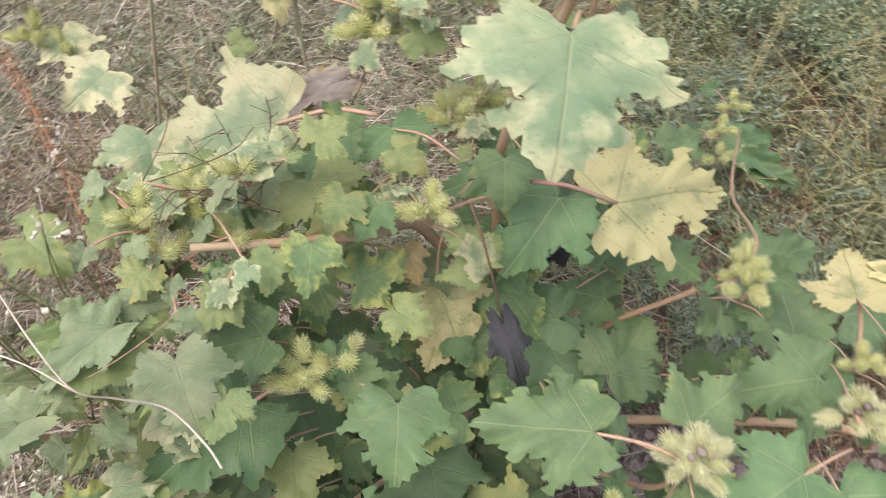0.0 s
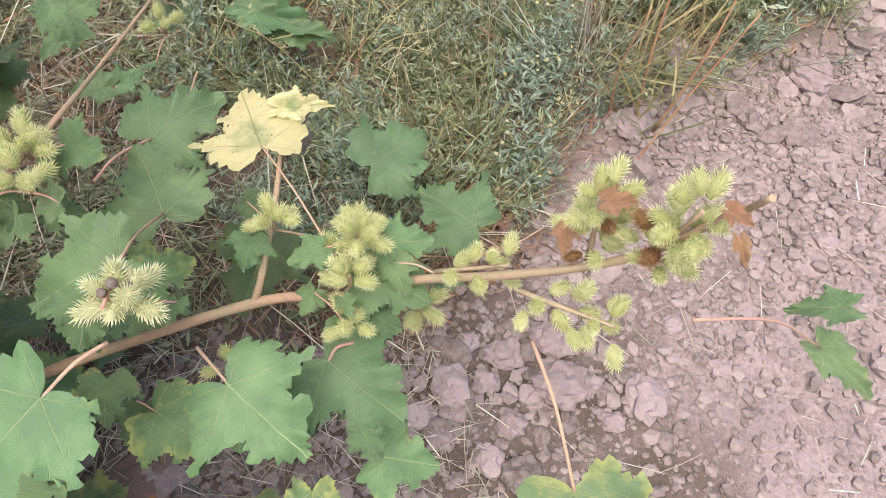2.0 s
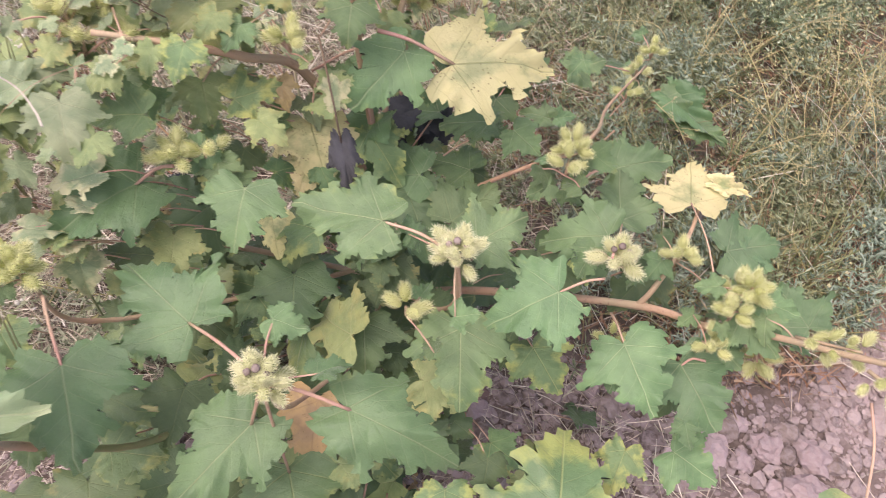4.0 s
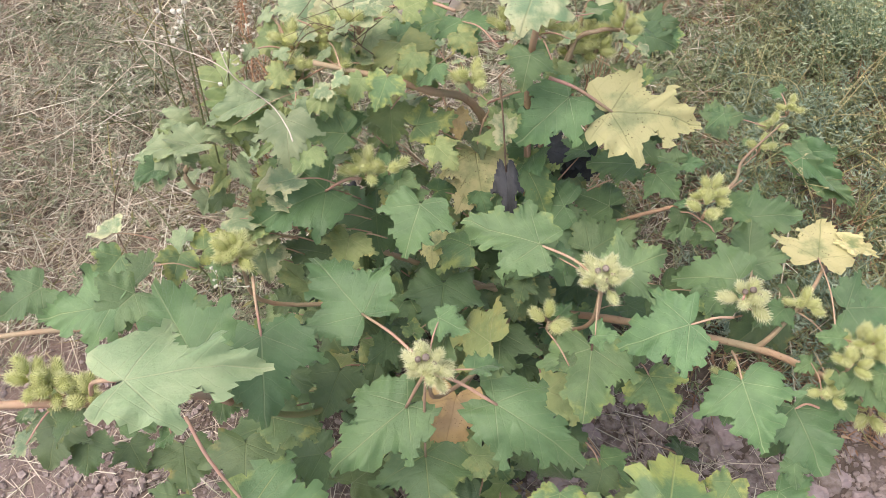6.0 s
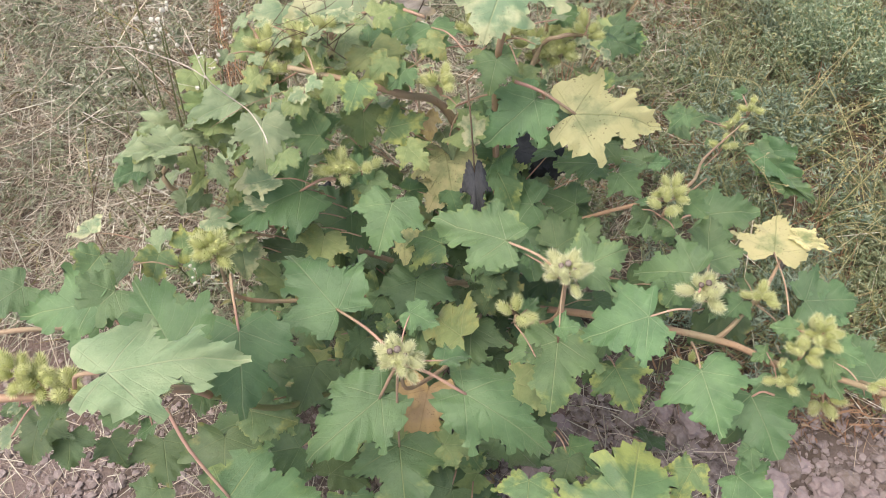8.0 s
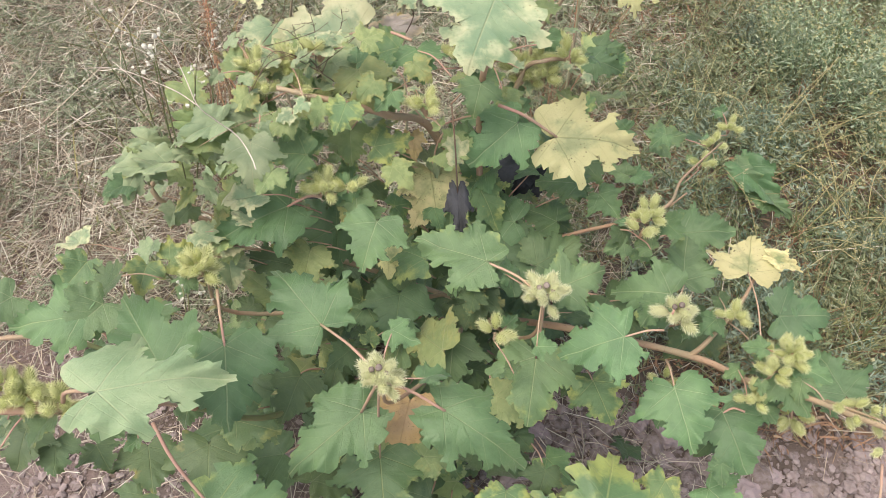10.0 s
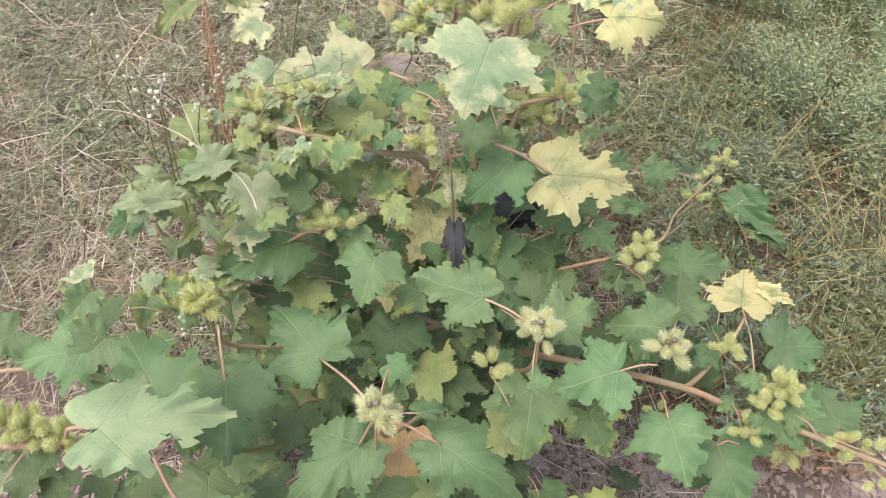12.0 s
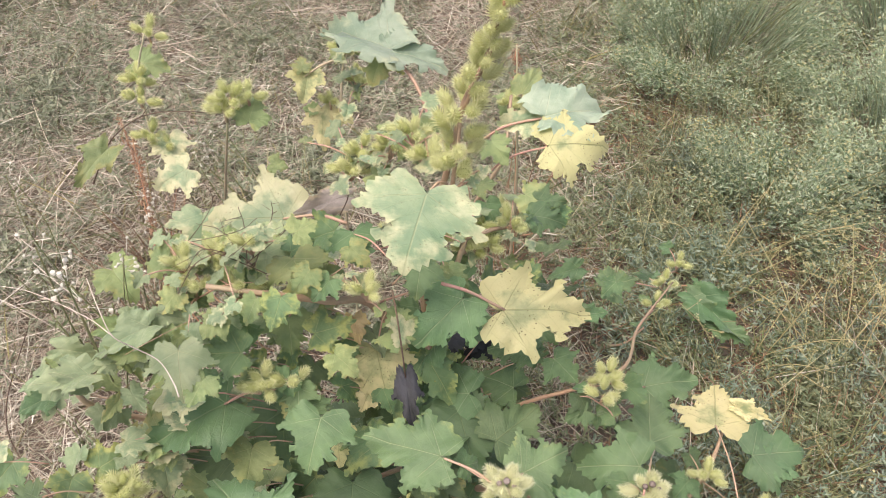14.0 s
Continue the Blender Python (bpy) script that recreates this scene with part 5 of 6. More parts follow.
cluster(cocklebur, (0.485, 0.387, 0.600), 4, radius=0.026)
cluster(cocklebur, (0.623, 0.641, 0.600), 8, radius=0.026)
cluster(cocklebur, (0.622, 0.611, 0.600), 4, radius=0.026)
cluster(cocklebur, (0.741, 1.093, 0.360), 5, radius=0.026)
cluster(cocklebur, (0.718, 1.040, 0.360), 5, radius=0.026)
cluster(cocklebur, (0.707, 0.986, 0.360), 4, radius=0.026)
cluster(cocklebur, (0.109, 0.530, 0.790), 4, radius=0.026)
cluster(cocklebur, (0.147, 0.552, 0.800), 3, radius=0.026)
cluster(cocklebur, (0.187, 0.556, 0.820), 3, radius=0.026)
cluster(cocklebur, (0.179, 0.528, 0.770), 3, radius=0.026)
cluster(cocklebur, (0.128, 0.512, 0.770), 3, radius=0.026)
cluster(cocklebur, (0.395, 0.721, 0.720), 9, radius=0.026)
cluster(cocklebur, (0.417, 0.765, 0.700), 10, radius=0.026)
cluster(cocklebur, (0.429, 0.796, 0.700), 7, radius=0.026)
cluster(cocklebur, (0.412, 0.726, 0.700), 6, radius=0.026)
cluster(cocklebur, (0.319, 0.572, 0.760), 6, radius=0.026)
cluster(cocklebur, (0.328, 0.670, 0.760), 7, radius=0.026)
cluster(cocklebur, (0.356, 0.705, 0.750), 5, radius=0.026)
cluster(cocklebur, (0.274, 0.698, 0.860), 5, radius=0.026)
cluster(cocklebur, (0.312, 0.696, 0.880), 5, radius=0.026)
cluster(cocklebur, (0.346, 0.679, 0.920), 5, radius=0.026)
cluster(cocklebur, (0.375, 0.648, 0.920), 6, radius=0.026)
cluster(cocklebur, (0.263, 0.686, 0.840), 5, radius=0.026)
cluster(cocklebur, (0.431, 0.721, 0.720), 8, radius=0.026)
cluster(cocklebur, (0.456, 0.741, 0.740), 6, radius=0.026)
cluster(cocklebur, (0.101, 0.539, 0.770), 8, radius=0.026)
cluster(cocklebur, (0.136, 0.550, 0.780), 7, radius=0.026)
cluster(cocklebur, (0.157, 0.972, 0.750), 4, radius=0.026)
cluster(cocklebur, (0.114, 1.024, 0.760), 3, radius=0.026)
cluster(cocklebur, (0.865, 0.524, 0.430), 9, 0.026, (0.1, -0.5, -0.5))
cluster(cocklebur, (0.904, 0.518, 0.430), 7, 0.026, (0.2, -0.6, -0.4))
cluster(cocklebur, (0.835, 0.489, 0.470), 6, radius=0.026)
cluster(cocklebur, (0.722, 0.497, 0.420), 4, radius=0.026)
cluster(cocklebur, (0.417, 0.586, 0.955), 17, 0.04, (0.035, 0.207, 0.978), 0.087, 1.1, up=0.3)
cluster(cocklebur, (0.423, 0.598, 1.045), 11, 0.026, (0.277, 0.138, 0.951), 0.058, 1.05, up=0.8)
cluster(cocklebur, (0.440, 0.605, 1.095), 12, 0.018, (0.205, -0.205, 0.957), 0.073, 0.9, up=1.2)
cluster(cocklebur, (1.005, 0.436, 0.625), 22, 0.03, (-0.073, 0.113, 0.991), 0.076, 0.86, 0.16)
cluster(cocklebur, (1.028, 0.408, 0.660), 30, 0.034, (0.009, -0.143, 0.990), 0.086, 0.88, 0.06)
cluster(cocklebur, (0.959, 0.429, 0.600), 14, 0.035, (0.663, -0.691, 0.288), 0.069, 0.88)
cluster(cocklebur, (0.917, 0.494, 0.530), 9, 0.03, (0.590, -0.425, 0.686), 0.073, 0.9)
cluster(cocklebur, (0.844, 0.540, 0.500), 8, 0.03, (0.587, 0.558, 0.587), 0.034)

# lower leaves under the outer ones, and small ones among the burrs
INNER = random.Random(9)


def inward(c):
    """Where a short stalk meets its twig: a little nearer the plant's middle, and lower."""
    d = Vector((0.385 - c.x, 0.61 - c.y, 0))
    return c + d.normalized() * min(d.length, 0.05) - Vector((0, 0, min(0.03, c.z * 0.5)))


def open_gap(p):
    """The leafless hollow under the long branch, where shaded soil shows."""
    return p.z < 0.5 and ((p.x - 0.58 - 0.22 * p.z) / 0.12) ** 2 + ((p.y - 0.62 + 0.43 * p.z) / 0.12) ** 2 < 1


def under_leaf(plant, j, size, kinds, root=None):
    a = INNER.uniform(0, 2 * math.pi)
    d = Vector((math.cos(a), math.sin(a), INNER.uniform(-0.5, 0.15))).normalized()
    n, w = Vector((INNER.uniform(-0.5, 0.5), INNER.uniform(-0.7, 0.3), 1)), INNER.uniform(0.9, 1.25)
    kind, bend = INNER.choice(kinds), INNER.choice(("flat", "droop", "cup", "fold"))
    if not open_gap(j) and not open_gap(j + d * size * 0.7):
        leaf(plant, j, j + d * size, n, w, kind, bend, root)


OUTER, OUTER_KNOTS = list(CANOPY), list(KNOTS)
for plant, j, tip, n in OUTER:
    for k in range(1 if 0.5 < j.z < 0.82 and j.x < 0.9 else 0):
        c = j.lerp(tip, 0.4) + Vector((INNER.gauss(0, 0.05), INNER.gauss(0, 0.05), -INNER.uniform(0.09, 0.22)))
        if c.z > 0.06:
            left = c.x < 0.32 and c.y > 0.3 and c.z > 0.45
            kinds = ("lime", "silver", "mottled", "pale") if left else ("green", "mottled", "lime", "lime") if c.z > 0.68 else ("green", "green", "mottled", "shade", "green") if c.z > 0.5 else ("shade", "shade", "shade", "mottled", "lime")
            under_leaf(plant, c, INNER.uniform(0.028, 0.055) if left else INNER.uniform(0.045, 0.085), kinds, inward(c))
for plant, c in OUTER_KNOTS:
    if c.z > 0.97 or c.x > 0.93:
        continue
    for k in range(6 if 0.74 < c.z < 0.95 else 2):
        p = c + Vector((INNER.gauss(0, 0.026), INNER.gauss(0, 0.026), INNER.uniform(-0.03, 0.005) + (0.022 if c.z > 0.74 else 0.0)))
        under_leaf(plant, p, INNER.uniform(0.012, 0.026) if c.z > 0.72 else INNER.uniform(0.018, 0.042), ("lime", "pale", "pale", "silver") if c.z > 0.72 else ("green", "green", "shade", "green"), c - Vector((0, 0, 0.01)))
# infill low in the plant, mostly the leaf copy darkened for shade
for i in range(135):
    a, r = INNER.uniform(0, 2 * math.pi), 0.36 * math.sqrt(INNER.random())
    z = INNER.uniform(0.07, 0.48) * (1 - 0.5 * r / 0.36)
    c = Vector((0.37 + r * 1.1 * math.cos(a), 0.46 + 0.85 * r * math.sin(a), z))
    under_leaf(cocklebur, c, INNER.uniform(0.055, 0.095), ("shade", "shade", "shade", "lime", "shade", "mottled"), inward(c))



# ---- the weeds round it ----
def fluff(parent, name, seed, centre, radius, tall, n, leaf_len, material, label, top=0.35):
    """The foliage of a bushy weed: leaflets in an uneven, gappy crown."""
    rng = np.random.default_rng(seed)
    shoots = max(n // 16, 1)
    clumps = max(6, int(260 * radius * radius))
    ca, cr = rng.uniform(0, 2 * np.pi, clumps), radius * np.sqrt(rng.uniform(0, 1, clumps))
    ch = tall * (1 - 0.6 * (cr / radius) ** 2) * rng.uniform(0.4, 1.2, clumps)
    mid = np.stack([centre[0] + cr * np.cos(ca), centre[1] + cr * np.sin(ca), ch], 1)
    tip = mid[rng.integers(0, clumps, shoots)] + rng.normal(0, 1, (shoots, 3)) * np.array([0.035, 0.035, 0.03])
    tip[:, 2] = np.maximum(tip[:, 2], 0.03)
    foot = np.array([centre[0], centre[1], 0.0]) + (tip - np.array([centre[0], centre[1], 0.0])) * np.array([0.55, 0.55, 0.3])
    sv, sf = blade_arrays(rng, foot, tip - foot, np.linalg.norm(tip - foot, axis=1), np.full(shoots, 0.0013), rng.normal(0, 0.1, shoots))
    f = rng.uniform(0.25, 1.08, (shoots, 16)) ** 0.6
    b = (foot[:, None] + (tip - foot)[:, None] * f[..., None] + rng.normal(0, 0.012, (shoots, 16, 3))).reshape(-1, 3)
    k = len(b)
    aa = rng.uniform(0, 2 * np.pi, k)
    d = np.stack([np.cos(aa), np.sin(aa), rng.uniform(-0.2, 1.1, k)], 1)
    ll = rng.uniform(0.45, 1.2, k) * leaf_len
    lv, lf = leaflet_arrays(rng, b, d, ll, ll * rng.uniform(0.14, 0.28, k))
    soup(name, np.concatenate([sv, lv]), np.concatenate([sf, lf + len(sv)]), material, label, "", "stuff", parent)
    return tip


def dots(parent, name, seed, at, size, material, label):
    """Many tiny flower heads or buds, each a small faceted knob."""
    rng = np.random.default_rng(seed)
    n = len(at)
    p = OCT_V[None] * size * rng.uniform(0.6, 1.3, (n, 1, 1)) * rng.uniform(0.8, 1.2, (n, 6, 1)) + at[:, None]
    soup(name, p.reshape(-1, 3), ((np.arange(n) * 6)[:, None, None] + OCT_F[None]).reshape(-1, 3), material, label, "", "stuff", parent)


def weed_bush(seed, x, y, radius, tall, n, leaf_len=0.03, material=BUSH, label="dense grey-green weed bush with tiny pale flower heads", buds=90):
    bush = thing("weed_bush", (x, y, 0), label, "bush", "bushes at the field's edge")
    rng = random.Random(seed)
    for i in range(7):
        a = i * 0.9 + rng.uniform(-0.3, 0.3)
        r = radius * rng.uniform(0.3, 0.8)
        stem(bush, ((x, y, 0), (x + 0.4 * r * math.cos(a), y + 0.4 * r * math.sin(a), tall * 0.4), (x + r * math.cos(a), y + r * math.sin(a), tall * rng.uniform(0.7, 1.0))), 0.003, 0.0012, GREENSTEM, sides=5)
    tip = fluff(bush, "foliage", seed, (x, y), radius, tall, n, leaf_len, material, "fine grey-green leaves")
    if buds:
        pick = np.random.default_rng(seed + 50).choice(len(tip), min(buds, len(tip)), replace=False)
        near = np.random.default_rng(seed + 51).normal(0, 0.012, (3, len(pick), 3))
        dots(bush, "blossom", seed, np.concatenate([tip[pick] + np.array([0, 0, 0.012]) + q for q in near]), 0.0032, SEED, "tiny pale flower heads")
    return bush


for seed, x, y, r, h, n in ((1, 1.02, 1.68, 0.26, 0.27, 4200), (2, 1.38, 1.98, 0.40, 0.40, 9000), (3, 0.84, 2.30, 0.38, 0.48, 9000), (4, 1.50, 2.55, 0.50, 0.52, 11000), (5, 0.62, 2.85, 0.40, 0.50, 7000),
                            (6, 1.98, 2.15, 0.46, 0.42, 8000), (7, 2.2, 2.95, 0.55, 0.55, 8000), (8, 1.15, 3.2, 0.55, 0.6, 8000), (9, 2.9, 2.6, 0.6, 0.5, 5000), (10, 0.2, 3.7, 0.5, 0.45, 5000)):
    weed_bush(seed, x, y, r, h, int(n * 2.8), 0.016, BUSH_PALE if x > 1.1 and y > 1.9 else BUSH, "dense grey-green weed bush with tiny pale flower heads", 260)
for seed, x, y, r, h, n in ((31, -1.5, 2.5, 0.35, 0.22, 2600), (32, -0.7, 2.9, 0.4, 0.24, 2600), (33, -1.9, 1.9, 0.3, 0.2, 1800)):
    weed_bush(seed, x, y, r, h, n, 0.035, BUSH, "low sprawling green weed in the dead grass", 0)
for seed, x, y, r, h in ((41, 1.15, 0.93, 0.10, 0.2), (42, 1.28, 1.10, 0.12, 0.22), (43, 1.00, 1.18, 0.10, 0.12), (46, 1.20, 1.42, 0.12, 0.14), (47, 0.98, 0.90, 0.07, 0.10), (48, 1.38, 1.28, 0.09, 0.16), (49, 0.92, 1.34, 0.08, 0.12)):
    weed_bush(seed, x, y, r, h, 420, 0.022, SILVER, "small silvery blue-green weed at the path's edge", 8)
weed_bush(50, 1.27, 1.04, 0.13, 0.17, 1500, 0.021, SILVER, "silvery blue-green weed at the path's edge", 12)
weed_bush(44, 1.85, 1.32, 0.2, 0.3, 1500, 0.035, BUSH, "green weed growing beside the path", 10)
weed_bush(45, 1.62, 1.22, 0.12, 0.2, 800, 0.04, BUSH, "small broad-leaved green weed beside the path", 0)


def grass_tuft(seed, x, y, n, radius, tall, material, label):
    tuft = thing("grass_tuft", (x, y, 0), label, "grass tuft", "tufts of grass")
    rng = np.random.default_rng(seed)
    a, r = rng.uniform(0, 6.28, n), radius * np.sqrt(rng.uniform(0, 1, n))
    base = np.stack([x + r * np.cos(a), y + r * np.sin(a), np.zeros(n)], 1)
    d = np.stack([np.cos(a) * rng.uniform(-0.3, 0.8, n), np.sin(a) * rng.uniform(-0.3, 0.8, n), np.ones(n)], 1)
    v, f = blade_arrays(rng, base, d, tall * rng.uniform(0.4, 1.1, n), rng.uniform(0.0012, 0.003, n), rng.uniform(0, 0.5, n))
    soup("grass", v, f, material, label, "", "stuff", tuft)


grass_tuft(1, 1.37, 1.03, 42, 0.03, 0.55, STRAW, "tall tuft of dry rust-yellow grass at the path's edge")
grass_tuft(2, 1.22, 0.99, 50, 0.11, 0.2, RUST, "low tuft of rusty dead grass at the path's edge")
grass_tuft(3, 1.08, 0.88, 60, 0.10, 0.18, GRASS, "low tuft of fading green grass at the path's edge")
grass_tuft(4, 1.47, 1.12, 50, 0.05, 0.4, GRASS, "tuft of yellow-green grass at the path's edge")
grass_tuft(5, -0.30, 0.86, 60, 0.07, 0.34, RUST, "tuft of rust-red seed stalks in the dead grass")
grass_tuft(6, -0.42, 1.02, 70, 0.08, 0.3, RUST, "tuft of rust-red seed stalks in the dead grass")
grass_tuft(7, 0.36, 1.25, 40, 0.03, 0.62, RUST, "thin tuft of rust-red seed stalks behind the plant")
grass_tuft(9, 1.12, 1.02, 50, 0.14, 0.15, RUST, "low tuft of rusty dead grass at the path's edge")
grass_tuft(10, 0.98, 0.98, 60, 0.16, 0.12, RUST, "low tuft of rusty dead grass near the plant")
grass_tuft(11, 1.3, 1.3, 60, 0.15, 0.2, STRAW, "low tuft of straw-coloured grass among herbs")
grass_tuft(12, 0.85, 1.2, 60, 0.15, 0.1, RUST, "low tuft of rusty dead grass behind the plant")
grass_tuft(8, 0.92, 0.82, 140, 0.09, 0.16, GRASS, "low tuft of green grass under the burr branch")


def flower_weed(seed, root, tops, label="spindly weed with small white flower heads"):
    """A thin branching weed that ends in knots of white flowers."""
    weed = thing("flowering_weed", root, label, "weed", "white-flowered weeds")
    rng = random.Random(seed)
    root = Vector(root)
    first = sum((Vector(t) for t in tops), Vector()) / len(tops)
    fork = root.lerp(first, 0.55) + Vector((rng.uniform(-0.03, 0.03), rng.uniform(-0.03, 0.03), 0))
    stem(weed, (root, root.lerp(fork, 0.5) + Vector((0.015, -0.01, 0)), fork), 0.002, 0.0014, GREENSTEM, sides=6)
    for t in tops:
        t = Vector(t)
        stem(weed, (fork, fork.lerp(t, 0.5) + Vector((rng.uniform(-0.02, 0.02), rng.uniform(-0.02, 0.02), 0.01)), t), 0.0012, 0.0007, GREENSTEM, sides=5)
        for k in range(rng.randint(4, 7)):
            c = t + Vector((rng.gauss(0, 0.012), rng.gauss(0, 0.012), rng.uniform(-0.010, 0.006)))
            bm = bmesh.new()
            bmesh.ops.create_icosphere(bm, subdivisions=1, radius=rng.uniform(0.0014, 0.0026))
            for v in bm.verts:
                v.co = c + v.co * rng.uniform(0.6, 1.35)
            tube(bm, (t.lerp(c, 0.3) - Vector((0, 0, 0.008)), c), 0.0004, 0.0003, 4, 2)
            part("flower", bm, FLOWER, weed, "small white flower head")
    rngn = np.random.default_rng(seed)
    n = 60
    f = rngn.uniform(0.1, 0.9, n)
    b = np.array(root)[None] + (np.array(fork) - np.array(root))[None] * f[:, None]
    a = rngn.uniform(0, 6.28, n)
    v, fc = leaflet_arrays(rngn, b, np.stack([np.cos(a), np.sin(a), rngn.uniform(0, 0.8, n)], 1), rngn.uniform(0.015, 0.035, n), rngn.uniform(0.004, 0.008, n))
    soup("foliage", v, fc, HERB, "small narrow leaves", "", "stuff", weed)


flower_weed(1, (-0.12, 0.50, 0), ((0.119, 0.376, 0.957), (0.076, 0.398, 0.957), (0.05, 0.465, 0.78), (0.10, 0.39, 0.93)))
flower_weed(2, (-0.22, 0.62, 0), ((-0.025, 0.576, 0.718), (0.02, 0.55, 0.74), (-0.06, 0.60, 0.66)))
flower_weed(3, (-0.20, 0.36, 0), ((-0.076, 0.393, 0.475), (-0.05, 0.37, 0.50), (-0.09, 0.42, 0.46)))


def stalk_weed(seed, root, tops, label="thin yellow weed stalks with tiny pale buds, leaning over"):
    """Leaning yellow stalks set with tiny buds on short side shoots."""
    weed = thing("stalk_weed", root, label, "weed", "yellow stalk weeds")
    rng = random.Random(seed)
    buds = []
    for t in tops:
        a, b = Vector(root) + Vector((rng.gauss(0, 0.03), rng.gauss(0, 0.03), 0)), Vector(t)
        mid = a.lerp(b, 0.5) + Vector((rng.gauss(0, 0.015), rng.gauss(0, 0.015), 0.05))
        stem(weed, (a, mid, b), 0.0012, 0.0007, YELLOWSTALK, "stalk", "", 5)
        for k in range(6):
            p = mid.lerp(b, rng.random()) if k % 3 else a.lerp(mid, 0.4 + 0.6 * rng.random()) + Vector((0, 0, 0.012))
            q = p + Vector((rng.gauss(0, 0.02), rng.gauss(0, 0.02), rng.uniform(-0.005, 0.03)))
            part("side_shoot", tube(bmesh.new(), (p, q), 0.0007, 0.0005, 4, 2), YELLOWSTALK, weed)
            buds += [q + Vector((rng.gauss(0, 0.004), rng.gauss(0, 0.004), rng.gauss(0, 0.003))) for _ in range(7)]
    dots(weed, "bud", seed, np.array([q[:] for q in buds]), 0.0019, SEED, "tiny pale yellow buds")


YELLOWSTALK = stem_material("yellow_stalk", rgb(0.40, 0.34, 0.17), rgb(0.35, 0.32, 0.15), rgb(0.3, 0.2, 0.1))
FAN = random.Random(77)
for seed, x, y in ((1, 0.95, 1.12), (2, 1.12, 1.2), (3, 1.3, 1.12), (4, 1.2, 1.42), (5, 1.45, 1.35), (6, 0.85, 1.38), (7, 1.0, 1.5)):
    tops = []
    for k in range(6):
        a, r = FAN.gauss(0.6, 1.0), FAN.uniform(0.14, 0.32)
        tops.append((x + r * math.cos(a), y + r * math.sin(a), FAN.uniform(0.1, 0.24)))
    stalk_weed(seed, (x, y, 0), tops)


def tall_grass(seed, x, y, n, tall, material, label):
    """A few stout upright stalks with narrow drooping blades."""
    tuft = thing("tall_grass", (x, y, 0), label, "grass", "tall grass at the path's edge")
    rng = random.Random(seed)
    for i in range(n):
        a = Vector((x + rng.gauss(0, 0.025), y + rng.gauss(0, 0.025), 0))
        b = a + Vector((rng.gauss(0.03, 0.05), rng.gauss(0.02, 0.05), tall * rng.uniform(0.6, 1.0)))
        stem(tuft, (a, a.lerp(b, 0.5) + Vector((rng.gauss(0, 0.012), rng.gauss(0, 0.012), 0)), b), 0.0028, 0.0011, material, "stalk", "", 6)
    g = np.random.default_rng(seed)
    k = n * 9
    base = np.stack([x + g.normal(0, 0.03, k), y + g.normal(0, 0.03, k), g.uniform(0.0, 0.45, k) * tall], 1)
    v, f = blade_arrays(g, base, np.stack([g.normal(0, 0.6, k), g.normal(0, 0.6, k), g.uniform(0.2, 1.2, k)], 1), g.uniform(0.06, 0.2, k), g.uniform(0.002, 0.0045, k), g.uniform(0.1, 0.6, k))
    soup("blades", v, f, GRASS, "narrow fading blades", "", "stuff", tuft)


RUSTSTALK = stem_material("rusty_stalk", rgb(0.38, 0.19, 0.11), rgb(0.44, 0.28, 0.15), rgb(0.2, 0.1, 0.06))
tall_grass(1, 1.50, 0.98, 6, 0.42, YELLOWSTALK, "tall tuft of yellow-green grass stalks at the path's edge")
tall_grass(2, 1.42, 0.92, 4, 0.45, RUSTSTALK, "few tall rust-brown grass stalks at the path's edge")


def rust_stalk(seed, pts, label="rust-red dry seed stalk standing in the dead grass"):
    """One upright stalk, thickly set with small dry seed pods."""
    stalk = thing("seed_stalk", pts[0], label, "weed", "rust seed stalks")
    stem(stalk, pts, 0.0018, 0.0009, RUSTSTALK, "stalk", "", 6)
    rng = np.random.default_rng(seed)
    path = np.array([p[:] for p in spline(pts, 12)])
    path = path[len(path) // 3:]
    at = path[rng.integers(0, len(path), 170)] + rng.normal(0, 0.0055, (170, 3))
    dots(stalk, "seed", seed, at, 0.0028, RUST, "small dry rust-coloured pods")


rust_stalk(1, ((-0.02, 0.80, 0.0), (-0.202, 0.806, 0.300), (-0.248, 0.873, 0.420), (-0.324, 0.984, 0.520)))
rust_stalk(2, ((-0.06, 0.88, 0.0), (-0.300, 0.932, 0.300), (-0.359, 1.004, 0.380), (-0.435, 1.087, 0.460)))
rust_stalk(3, ((0.42, 1.20, 0.0), (0.357, 1.348, 0.500), (0.337, 1.389, 0.580)))


def dead_twig(pts, r0, r1, material, label):
    tagged(part("twig", tube(bmesh.new(), pts, r0, r1, 6, 6, 0.15), material, None), label + " caught among the weeds", "twig", "dead twigs")


def dead_spray(root, ends, label):
    """A dry, finely forked stalk: each limb carries thin side twigs."""
    spray = thing("dead_stalk", root, label, "twig", "dead twigs")
    rng = random.Random(8)
    root = Vector(root)
    main = spline((root, root.lerp(Vector(ends[3]), 0.5) + Vector((0, 0, 0.01)), ends[3]), 6)
    for i, e in enumerate(ends):
        e = Vector(e)
        base = root if i == 3 else main[2 + i % 6]
        mid = base.lerp(e, 0.5) + Vector((rng.gauss(0, 0.008), rng.gauss(0, 0.008), 0.006))
        stem(spray, (base, mid, e), 0.0006, 0.00035, DARKTWIG, "limb", "", 5)
        for k in range(4):
            p = mid.lerp(e, rng.random()) if k else base.lerp(mid, 0.7)
            q = p + Vector((rng.gauss(0, 0.012), rng.gauss(0, 0.012), rng.uniform(0.0, 0.012)))
            part("side_twig", tube(bmesh.new(), (p, q), 0.0004, 0.00025, 4, 2), DARKTWIG, spray)


